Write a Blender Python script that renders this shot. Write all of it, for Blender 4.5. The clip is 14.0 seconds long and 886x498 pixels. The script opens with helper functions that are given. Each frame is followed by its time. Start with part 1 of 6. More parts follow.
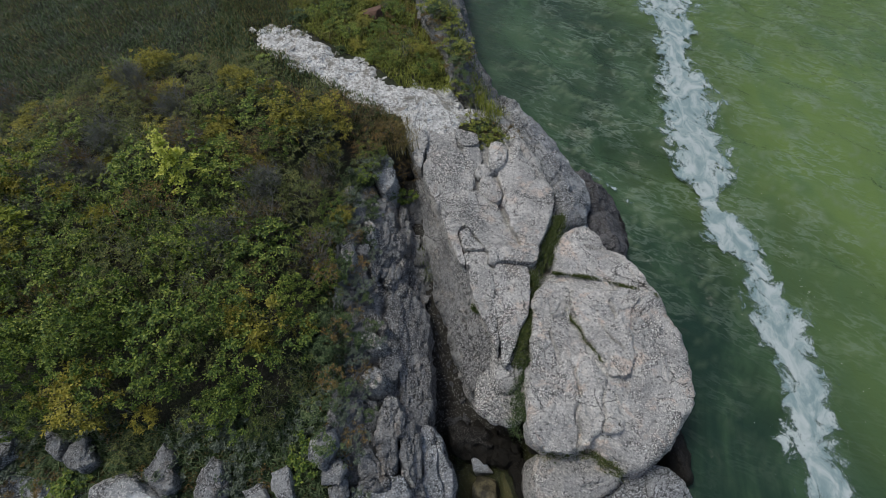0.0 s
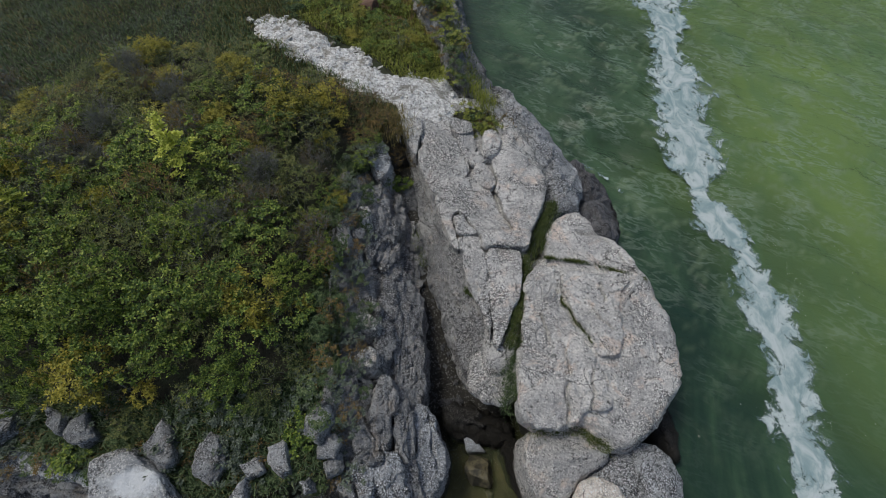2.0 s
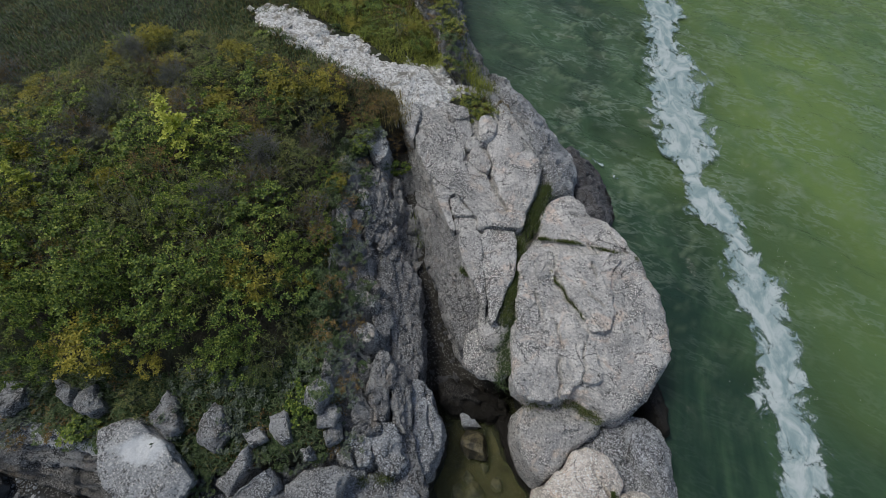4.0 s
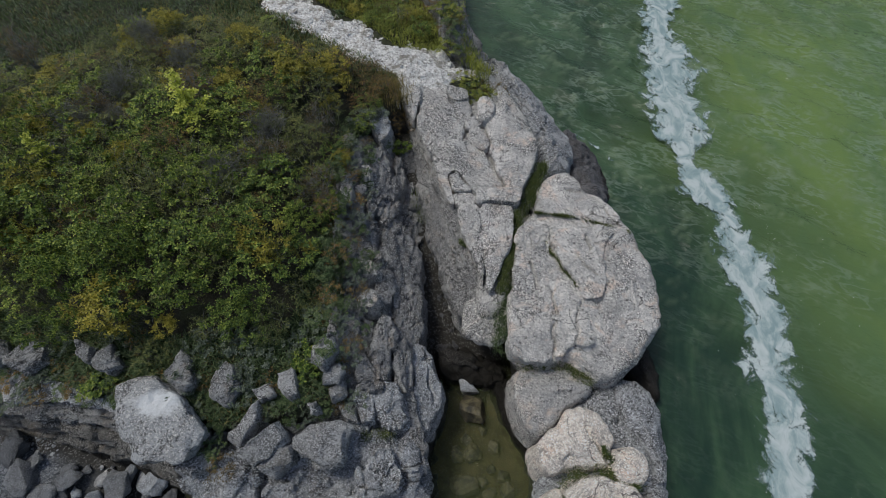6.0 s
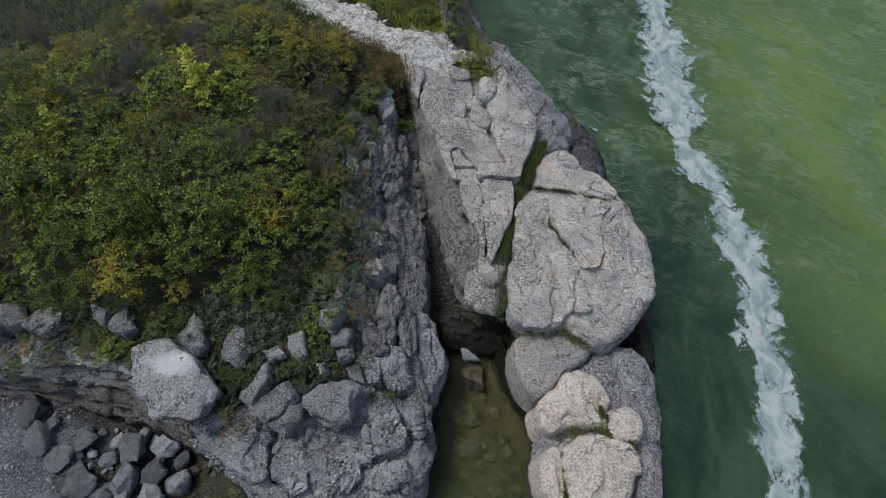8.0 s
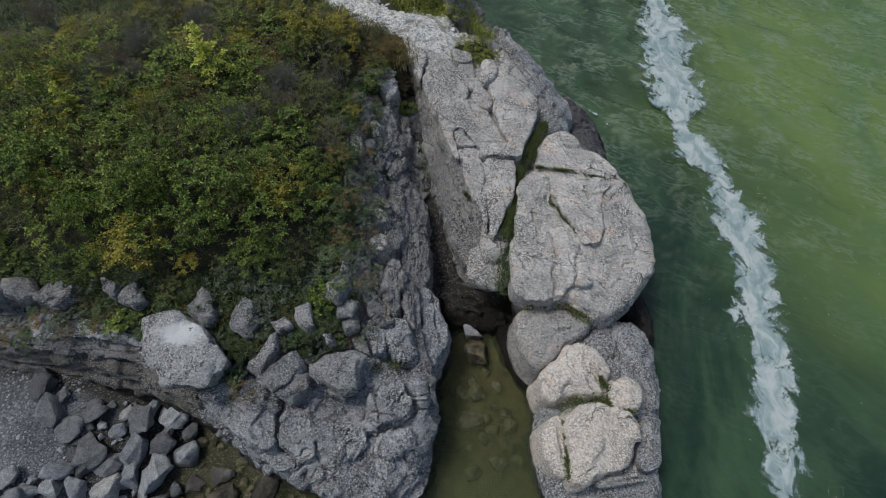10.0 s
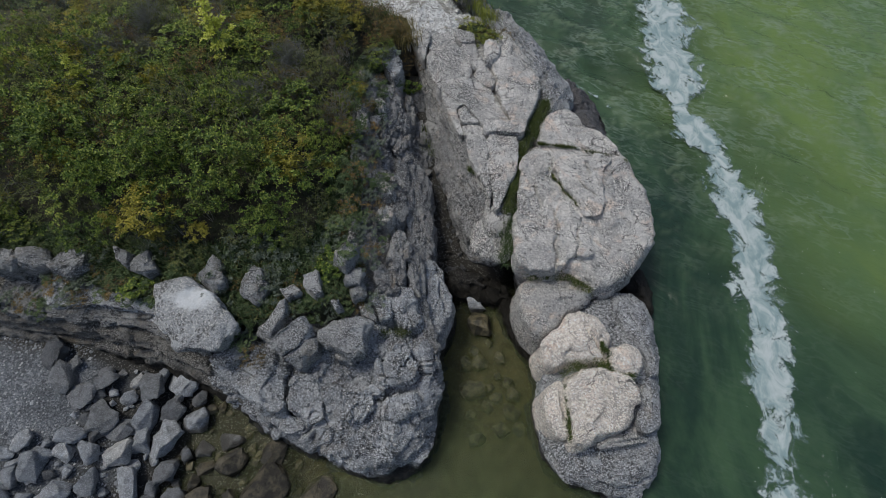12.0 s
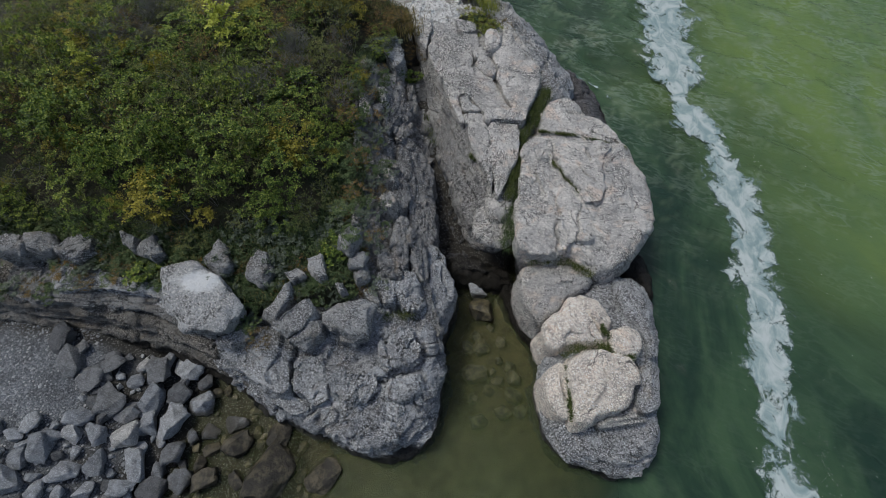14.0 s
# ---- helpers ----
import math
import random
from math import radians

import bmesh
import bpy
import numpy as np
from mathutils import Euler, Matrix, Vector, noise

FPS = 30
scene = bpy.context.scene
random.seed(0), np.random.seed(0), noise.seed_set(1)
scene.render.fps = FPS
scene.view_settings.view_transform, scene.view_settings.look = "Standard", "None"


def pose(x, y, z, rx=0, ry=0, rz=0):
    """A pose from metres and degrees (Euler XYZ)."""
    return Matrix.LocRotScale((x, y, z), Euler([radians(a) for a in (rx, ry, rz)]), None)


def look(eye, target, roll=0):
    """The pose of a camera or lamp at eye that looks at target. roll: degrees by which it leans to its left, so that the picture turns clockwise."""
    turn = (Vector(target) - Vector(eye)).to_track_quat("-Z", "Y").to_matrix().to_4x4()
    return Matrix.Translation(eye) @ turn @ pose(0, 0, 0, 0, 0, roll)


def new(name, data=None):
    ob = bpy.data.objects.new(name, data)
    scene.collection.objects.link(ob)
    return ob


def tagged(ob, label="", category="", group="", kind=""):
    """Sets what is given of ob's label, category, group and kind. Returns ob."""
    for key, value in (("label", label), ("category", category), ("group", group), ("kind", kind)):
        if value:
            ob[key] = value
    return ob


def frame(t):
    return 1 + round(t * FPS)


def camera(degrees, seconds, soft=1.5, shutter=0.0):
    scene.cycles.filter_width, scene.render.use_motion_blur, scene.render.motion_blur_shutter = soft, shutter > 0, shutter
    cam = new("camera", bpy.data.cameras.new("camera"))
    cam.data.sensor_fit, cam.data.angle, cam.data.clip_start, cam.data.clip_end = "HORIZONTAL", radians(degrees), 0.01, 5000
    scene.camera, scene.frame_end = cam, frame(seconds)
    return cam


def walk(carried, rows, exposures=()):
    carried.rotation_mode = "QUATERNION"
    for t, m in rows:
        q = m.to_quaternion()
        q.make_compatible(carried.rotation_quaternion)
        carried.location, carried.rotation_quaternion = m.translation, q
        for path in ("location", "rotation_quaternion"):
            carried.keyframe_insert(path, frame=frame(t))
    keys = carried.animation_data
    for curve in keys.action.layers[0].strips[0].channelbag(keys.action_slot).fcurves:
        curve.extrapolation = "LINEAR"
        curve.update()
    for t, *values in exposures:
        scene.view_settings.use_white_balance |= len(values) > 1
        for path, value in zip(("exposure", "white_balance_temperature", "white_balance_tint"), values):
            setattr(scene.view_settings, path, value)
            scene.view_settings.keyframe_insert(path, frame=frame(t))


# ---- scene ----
cam = camera(87.8, 14.0, soft=0.55)
PATH = [
    (0, (0.149, -0.261, 14.207), (0.107, 0.809, 12.518), -2.4),
    (0.5, (0.159, -0.405, 14.196), (0.123, 0.668, 12.509), -2.1),
    (1, (0.233, -0.49, 14.205), (0.194, 0.578, 12.515), -2.2),
    (1.5, (0.247, -0.621, 14.194), (0.211, 0.447, 12.504), -2.0),
    (2, (0.232, -0.756, 14.194), (0.204, 0.31, 12.503), -1.6),
    (2.5, (0.26, -0.922, 14.191), (0.232, 0.146, 12.5), -1.6),
    (3, (0.287, -1.085, 14.211), (0.259, -0.02, 12.519), -1.6),
    (5.3, (0.436, -1.952, 14.29), (0.397, -0.907, 12.585), -2.2),
    (5.5, (0.418, -2.106, 14.299), (0.382, -1.052, 12.599), -2.0),
    (6, (0.409, -2.337, 14.298), (0.372, -1.284, 12.599), -2.0),
    (6.5, (0.371, -2.583, 14.303), (0.336, -1.53, 12.602), -2.0),
    (7, (0.319, -2.803, 14.313), (0.287, -1.755, 12.61), -1.7),
    (7.5, (0.311, -3.015, 14.316), (0.279, -1.971, 12.611), -1.7),
    (8, (0.294, -3.216, 14.295), (0.262, -2.173, 12.589), -1.7),
    (10.5, (0.12, -4.064, 14.133), (0.095, -3.032, 12.42), -1.4),
    (11, (0.069, -4.278, 14.094), (0.045, -3.247, 12.38), -1.3),
    (11.5, (0.026, -4.49, 14.051), (0.003, -3.461, 12.336), -1.2),
    (12, (0.002, -4.688, 14.013), (-0.02, -3.661, 12.297), -1.2),
    (12.5, (-0.027, -4.865, 13.975), (-0.049, -3.84, 12.258), -1.2),
    (13, (-0.046, -4.987, 13.954), (-0.067, -3.966, 12.234), -1.1),
    (13.5, (-0.055, -5.118, 13.923), (-0.077, -4.094, 12.205), -1.2),
    (14, (-0.078, -5.115, 13.96), (-0.098, -4.094, 12.241), -1.2),
]
walk(cam, [(t, look(eye, target, roll)) for t, eye, target, roll in PATH])

# ---------------------------------------------------------------- light
world = bpy.data.worlds.new("world")
scene.world = world
world.use_nodes = True
wt = world.node_tree
sky = wt.nodes.new("ShaderNodeTexSky")
sky.sky_type = "NISHITA"
sky.sun_disc = False
SUN_EL, SUN_AZ = 64.0, 292.0          # degrees; azimuth clockwise from +y
sky.sun_elevation = radians(SUN_EL)
sky.sun_rotation = radians(SUN_AZ)
sky.air_density, sky.dust_density, sky.ozone_density = 1.15, 3.2, 1.2
wt.links.new(sky.outputs[0], wt.nodes["Background"].inputs[0])
wt.nodes["Background"].inputs[1].default_value = 0.093
sun = new("sun", bpy.data.lights.new("sun", "SUN"))
sun.data.energy, sun.data.angle, sun.data.color = 1.7, radians(16), (0.985, 0.98, 0.90)
az, el = radians(SUN_AZ), radians(SUN_EL)
sun.matrix_world = look((40 * math.sin(az) * math.cos(el), 40 * math.cos(az) * math.cos(el), 40 * math.sin(el)), (0, 0, 0))
scene.view_settings.exposure = -0.09


# ---------------------------------------------------------------- numeric noise
def hash3(ix, iy, iz, seed):
    n = (ix.astype(np.int64) * 374761393 + iy.astype(np.int64) * 668265263 + iz.astype(np.int64) * 1274126177 + seed * 362437) & 0xFFFFFFFF
    n = ((n ^ (n >> 13)) * 1274126177) & 0xFFFFFFFF
    n = ((n ^ (n >> 16)) * 2246822519) & 0xFFFFFFFF
    return ((n ^ (n >> 15)) & 0xFFFFFF) / float(0xFFFFFF)


def vnoise(p, seed=0):
    """Smooth value noise in -1 .. 1 at points p (n, 3)."""
    f = np.floor(p)
    u = p - f
    u = u * u * u * (u * (u * 6 - 15) + 10)
    i = f.astype(np.int64)
    out = 0
    for dx in (0, 1):
        wx = u[:, 0] if dx else 1 - u[:, 0]
        for dy in (0, 1):
            wy = u[:, 1] if dy else 1 - u[:, 1]
            for dz in (0, 1):
                wz = u[:, 2] if dz else 1 - u[:, 2]
                out = out + wx * wy * wz * hash3(i[:, 0] + dx, i[:, 1] + dy, i[:, 2] + dz, seed)
    return out * 2 - 1


def fbm(p, octaves=4, seed=0, gain=0.5):
    out, amp = 0, 1.0
    for k in range(octaves):
        out = out + amp * vnoise(p * 2.03 ** k + 17.3 * k, seed + k)
        amp *= gain
    return out


def cells(p, seed=0):
    """Cellular noise: nearest distance, gap to the second nearest, and a random value of the cell."""
    i = np.floor(p).astype(np.int64)
    f1 = np.full(len(p), 9.0)
    f2 = np.full(len(p), 9.0)
    rid = np.zeros(len(p))
    for dx in (-1, 0, 1):
        for dy in (-1, 0, 1):
            for dz in (-1, 0, 1):
                c = i + np.array((dx, dy, dz))
                q = np.stack([c[:, k] + 0.1 + 0.8 * hash3(c[:, 0], c[:, 1], c[:, 2], seed + 11 * k) for k in range(3)], 1)
                d = np.sqrt(((p - q) ** 2).sum(1))
                near = d < f1
                f2 = np.where(near, f1, np.minimum(f2, d))
                rid = np.where(near, hash3(c[:, 0], c[:, 1], c[:, 2], seed + 77), rid)
                f1 = np.where(near, d, f1)
    return f1, f2 - f1, rid


def facets(p, seed=0, tilt=1.0):
    """Broken faces: the gap to the next piece, and the height of a piece, which lies at its own level and slant."""
    i = np.floor(p).astype(np.int64)
    f1 = np.full(len(p), 9.0)
    f2 = np.full(len(p), 9.0)
    level = np.zeros(len(p))
    for dx in (-1, 0, 1):
        for dy in (-1, 0, 1):
            for dz in (-1, 0, 1):
                c = i + np.array((dx, dy, dz))
                h = [hash3(c[:, 0], c[:, 1], c[:, 2], seed + 11 * k) for k in range(6)]
                off = p - np.stack([c[:, k] + 0.1 + 0.8 * h[k] for k in range(3)], 1)
                d = np.abs(off).max(1) * 0.55 + np.sqrt((off ** 2).sum(1)) * 0.45
                near = d < f1
                f2 = np.where(near, f1, np.minimum(f2, d))
                level = np.where(near, h[3] - 0.5 + tilt * ((h[4] - 0.5) * off[:, 0] + (h[5] - 0.5) * off[:, 1] + (h[0] - 0.5) * off[:, 2]), level)
                f1 = np.where(near, d, f1)
    return f2 - f1, level


def sstep(a, b, x):
    u = np.clip((x - a) / (b - a), 0, 1)
    return u * u * (3 - 2 * u)


def sdf(poly, x, y):
    """Signed distance to a polygon in plan, positive inside."""
    poly = np.asarray(poly, float)
    d = np.full(x.shape, 1e9)
    inside = np.zeros(x.shape, bool)
    for (ax, ay), (bx, by) in zip(poly, np.roll(poly, -1, 0)):
        ex, ey = bx - ax, by - ay
        u = np.clip(((x - ax) * ex + (y - ay) * ey) / (ex * ex + ey * ey + 1e-12), 0, 1)
        d = np.minimum(d, (x - ax - u * ex) ** 2 + (y - ay - u * ey) ** 2)
        if ay != by:
            cross = (ay > y) != (by > y)
            inside ^= cross & (x < ex * (y - ay) / (by - ay) + ax)
    d = np.sqrt(d)
    return np.where(inside, d, -d)


# ---------------------------------------------------------------- node materials
class Nodes:
    def __init__(self, name):
        self.mat = bpy.data.materials.new(name)
        self.mat.use_nodes = True
        self.t = self.mat.node_tree
        self.b = self.t.nodes["Principled BSDF"]
        self.pos = self.t.nodes.new("ShaderNodeNewGeometry").outputs["Position"]

    def add(self, kind, **values):
        n = self.t.nodes.new(kind)
        for k, v in values.items():
            n.inputs[k.replace("_", " ")].default_value = v
        return n

    def link(self, a, b):
        self.t.links.new(a, b)

    def noise(self, scale, detail=4.0, rough=0.6, vec=None, distortion=0.0):
        n = self.add("ShaderNodeTexNoise", Scale=scale, Detail=detail, Roughness=rough, Distortion=distortion)
        self.link(vec or self.pos, n.inputs["Vector"])
        return n.outputs["Fac"]

    def voronoi(self, scale, feature="F1", out="Distance", vec=None):
        n = self.add("ShaderNodeTexVoronoi", Scale=scale)
        n.feature = feature
        self.link(vec or self.pos, n.inputs["Vector"])
        return n.outputs[out]

    def ramp(self, fac, stops):
        n = self.t.nodes.new("ShaderNodeValToRGB")
        e = n.color_ramp.elements
        while len(e) < len(stops):
            e.new(0.5)
        for el_, (p, c) in zip(e, stops):
            el_.position = p
            el_.color = (*c, 1) if isinstance(c, tuple) else (c, c, c, 1)
        self.link(fac, n.inputs[0])
        return n.outputs[0]

    def mix(self, fac, a, b, blend="MIX"):
        n = self.t.nodes.new("ShaderNodeMix")
        n.data_type, n.blend_type = "RGBA", blend
        for s, v in ((n.inputs[0], fac), (n.inputs[6], a), (n.inputs[7], b)):
            if isinstance(v, (int, float)):
                s.default_value = v if s.type == "VALUE" else (v, v, v, 1)
            elif isinstance(v, tuple):
                s.default_value = (*v, 1)
            else:
                self.link(v, s)
        return n.outputs[2]

    def math(self, op, a, b=0.0, clamp=False):
        n = self.t.nodes.new("ShaderNodeMath")
        n.operation, n.use_clamp = op, clamp
        for s, v in zip(n.inputs, (a, b)):
            if isinstance(v, (int, float)):
                s.default_value = v
            else:
                self.link(v, s)
        return n.outputs[0]

    def range(self, v, a, b, c=0.0, d=1.0):
        n = self.add("ShaderNodeMapRange", From_Min=a, From_Max=b, To_Min=c, To_Max=d)
        n.interpolation_type = "SMOOTHSTEP"
        self.link(v, n.inputs[0])
        return n.outputs[0]

    def split(self, vec=None):
        n = self.t.nodes.new("ShaderNodeSeparateXYZ")
        self.link(vec or self.pos, n.inputs[0])
        return n.outputs

    def stretch(self, sx, sy, sz):
        n = self.t.nodes.new("ShaderNodeMapping")
        n.inputs["Scale"].default_value = (sx, sy, sz)
        self.link(self.pos, n.inputs[0])
        return n.outputs[0]

    def bump(self, height, strength, distance):
        n = self.add("ShaderNodeBump", Strength=strength, Distance=distance)
        self.link(height, n.inputs["Height"])
        self.link(n.outputs[0], self.b.inputs["Normal"])
        return n

    def attr(self, name, out="Fac"):
        n = self.t.nodes.new("ShaderNodeAttribute")
        n.attribute_name = name
        return n.outputs[out]

    def set(self, **values):
        for k, v in values.items():
            s = self.b.inputs[k.replace("_", " ")]
            if isinstance(v, (int, float)):
                s.default_value = v
            elif isinstance(v, tuple):
                s.default_value = (*v, 1)
            else:
                self.link(v, s)
        return self.mat


def limestone(name, pale, mid, lichen, warm=(0.46, 0.37, 0.29), amount=0.5, wet_line=0.42, fleck=0.3, crusty=0.55, pits=0.25):
    """Weathered limestone: pale grey with grains, black lichen specks and a dark band of algae at the water's edge."""
    k = Nodes(name)
    big = k.noise(0.9, 5, 0.65)
    col = k.mix(k.range(big, 0.42, 0.60), mid, pale)
    col = k.mix(k.range(k.noise(1.5, 5, 0.65, distortion=0.6), 0.52, 0.66, 0, 0.85), col, warm)
    grain = k.noise(11, 6, 0.75)
    col = k.mix(k.range(grain, 0.40, 0.58, 0.0, 1.0), k.mix(1.0, col, (0.80, 0.80, 0.81), "MULTIPLY"), col)
    crust = k.range(k.math("ADD", k.noise(1.7, 6, 0.72, distortion=0.7), k.math("MULTIPLY", k.math("SUBTRACT", k.noise(0.38, 3), 0.5), 0.6)), 0.44, 0.62)
    col = k.mix(k.math("MULTIPLY", crust, crusty), col, mid)
    speck = k.math("ADD", k.noise(17, 4, 0.72, distortion=0.9), k.math("MULTIPLY", crust, 0.11))
    col = k.mix(k.range(speck, 0.565, 0.605, 0, amount), col, lichen)
    fine = k.noise(27, 4, 0.75)
    col = k.mix(k.math("MULTIPLY", k.range(fine, 0.53, 0.57, 0, 0.9), k.math("ADD", k.math("MULTIPLY", crust, 1.0 - fleck), fleck)), col, k.mix(1.0, pale, (1.6, 1.6, 1.6), "MULTIPLY"))
    pit = k.noise(8.5, 5, 0.7, distortion=0.5)
    col = k.mix(k.range(pit, 0.525, 0.575, 0, pits), col, k.mix(1.0, mid, (0.42, 0.42, 0.43), "MULTIPLY"))
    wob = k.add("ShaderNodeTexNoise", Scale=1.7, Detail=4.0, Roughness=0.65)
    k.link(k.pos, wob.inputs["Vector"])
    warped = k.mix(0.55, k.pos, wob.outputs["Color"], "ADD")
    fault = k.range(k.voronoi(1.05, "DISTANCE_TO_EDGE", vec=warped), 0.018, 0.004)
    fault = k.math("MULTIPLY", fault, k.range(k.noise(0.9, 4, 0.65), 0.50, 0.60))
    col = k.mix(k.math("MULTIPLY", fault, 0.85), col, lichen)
    z = k.split()[2]
    edge = k.math("ADD", z, k.math("MULTIPLY", k.noise(2.4, 4, 0.6), -0.35))
    band = k.range(edge, wet_line, wet_line - 0.28)
    col = k.mix(k.math("MULTIPLY", band, 0.93), col, (0.018, 0.016, 0.013))
    h = k.math("ADD", k.math("MULTIPLY", k.noise(5, 8, 0.78), 1.3), k.math("SUBTRACT", k.math("MULTIPLY", fine, 0.8), k.math("MULTIPLY", pit, pits)))
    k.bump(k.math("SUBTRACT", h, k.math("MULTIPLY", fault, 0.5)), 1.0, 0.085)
    return k.set(Base_Color=col, Roughness=k.range(band, 0, 1, 0.92, 0.5), Specular_IOR_Level=0.25)


def plain_stone(name, pale, dark):
    """Stone with a soft coat of algae."""
    k = Nodes(name)
    col = k.mix(k.range(k.noise(3, 5, 0.65), 0.40, 0.62), dark, pale)
    col = k.mix(k.range(k.noise(11, 5, 0.7), 0.52, 0.64, 0, 0.7), col, tuple(0.45 * c for c in dark))
    k.bump(k.noise(9, 6, 0.7), 0.7, 0.05)
    return k.set(Base_Color=col, Roughness=0.6)


ROCK = limestone("limestone_pale", (0.76, 0.74, 0.71), (0.48, 0.476, 0.466), (0.055, 0.055, 0.053), warm=(0.72, 0.61, 0.52), amount=0.88, fleck=0.5)
ROCK_PALE = limestone("limestone_washed", (0.86, 0.835, 0.80), (0.55, 0.54, 0.527), (0.055, 0.055, 0.053), warm=(0.90, 0.74, 0.63), amount=0.85, fleck=0.5, crusty=0.42)
# paler spur rock, with the warm sunlight on its top mixed into the colour
ROCK_CREAM_SUNLIT = limestone("limestone_cream_sunlit", (0.97, 0.90, 0.82), (0.90, 0.83, 0.755), (0.08, 0.076, 0.07), warm=(0.98, 0.80, 0.67), amount=0.5, fleck=0.8, crusty=0.1, pits=0.3)
ROCK_DARK_GREY = limestone("limestone_dark_grey", (0.32, 0.32, 0.315), (0.17, 0.172, 0.175), (0.03, 0.03, 0.031), warm=(0.26, 0.24, 0.21), amount=0.9)
ROCK_GREY = limestone("limestone_grey", (0.61, 0.627, 0.65), (0.335, 0.35, 0.37), (0.04, 0.041, 0.043), warm=(0.33, 0.30, 0.27), amount=0.85, fleck=0.68)
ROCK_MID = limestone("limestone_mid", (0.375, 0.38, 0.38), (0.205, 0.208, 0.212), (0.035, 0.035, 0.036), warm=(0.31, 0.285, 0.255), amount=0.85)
ROCK_TOE = limestone("limestone_toe", (0.55, 0.568, 0.595), (0.262, 0.275, 0.296), (0.035, 0.035, 0.037), warm=(0.27, 0.25, 0.235), amount=0.85, fleck=0.8)
ROCK_WALL = limestone("limestone_wall", (0.45, 0.447, 0.442), (0.245, 0.246, 0.25), (0.04, 0.04, 0.041), warm=(0.38, 0.33, 0.285), amount=0.85, fleck=0.5)
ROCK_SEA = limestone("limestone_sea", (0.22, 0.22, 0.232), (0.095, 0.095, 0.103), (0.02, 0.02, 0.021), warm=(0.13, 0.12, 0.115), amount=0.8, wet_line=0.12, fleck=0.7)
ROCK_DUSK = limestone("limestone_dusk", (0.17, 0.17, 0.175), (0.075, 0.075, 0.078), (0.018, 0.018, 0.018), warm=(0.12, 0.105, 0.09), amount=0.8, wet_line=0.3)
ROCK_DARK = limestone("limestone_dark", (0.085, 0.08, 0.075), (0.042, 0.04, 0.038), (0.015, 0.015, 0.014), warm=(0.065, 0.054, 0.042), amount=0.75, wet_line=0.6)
ROCK_BROWN = limestone("limestone_brown", (0.33, 0.32, 0.30), (0.165, 0.158, 0.147), (0.03, 0.029, 0.027), warm=(0.25, 0.21, 0.165), amount=0.8, wet_line=0.85)
STONE = limestone("boulder_stone", (0.53, 0.54, 0.55), (0.33, 0.338, 0.346), (0.06, 0.06, 0.062), warm=(0.32, 0.30, 0.265), amount=0.8, wet_line=-2, fleck=0.45)
STONE_DARK = limestone("boulder_dark", (0.43, 0.44, 0.45), (0.25, 0.257, 0.264), (0.04, 0.04, 0.04), warm=(0.28, 0.25, 0.22), amount=0.8, wet_line=-2, fleck=0.5)
STONE_ALGAE = plain_stone("algae_stone", (0.085, 0.073, 0.047), (0.020, 0.018, 0.013))
STONE_WET = plain_stone("sunken_stone", (0.125, 0.108, 0.060), (0.034, 0.030, 0.020))


def beach_stone_material(name, low, mid, high):
    k = Nodes(name)
    info = k.t.nodes.new("ShaderNodeObjectInfo")
    base = k.ramp(info.outputs["Random"], [(0.0, low), (0.5, mid), (1.0, high)])
    col = k.mix(k.range(k.noise(5, 7, 0.78), 0.40, 0.60), k.mix(1.0, base, (0.58, 0.58, 0.58), "MULTIPLY"), base)
    col = k.mix(k.range(k.noise(30, 4, 0.8), 0.54, 0.59, 0, 0.6), col, k.mix(1.0, base, (1.75, 1.75, 1.72), "MULTIPLY"))
    z = k.split()[2]
    wet = k.range(k.math("ADD", z, k.math("MULTIPLY", k.noise(1.5, 3), -0.25)), 0.16, 0.0)
    col = k.mix(k.math("MULTIPLY", wet, 0.8), col, (0.045, 0.038, 0.024))
    k.bump(k.noise(8, 8, 0.82), 1.0, 0.15)
    return k.set(Base_Color=col, Roughness=k.range(wet, 0, 1, 0.9, 0.35))


BEACH_STONE = beach_stone_material("beach_stone", (0.33, 0.356, 0.395), (0.48, 0.51, 0.558), (0.61, 0.635, 0.67))
BEACH_DARK = beach_stone_material("beach_stone_dark", (0.165, 0.173, 0.187), (0.24, 0.252, 0.272), (0.32, 0.333, 0.354))
BEACH_PALE = beach_stone_material("beach_stone_pale", (0.48, 0.49, 0.50), (0.58, 0.585, 0.59), (0.68, 0.68, 0.675))


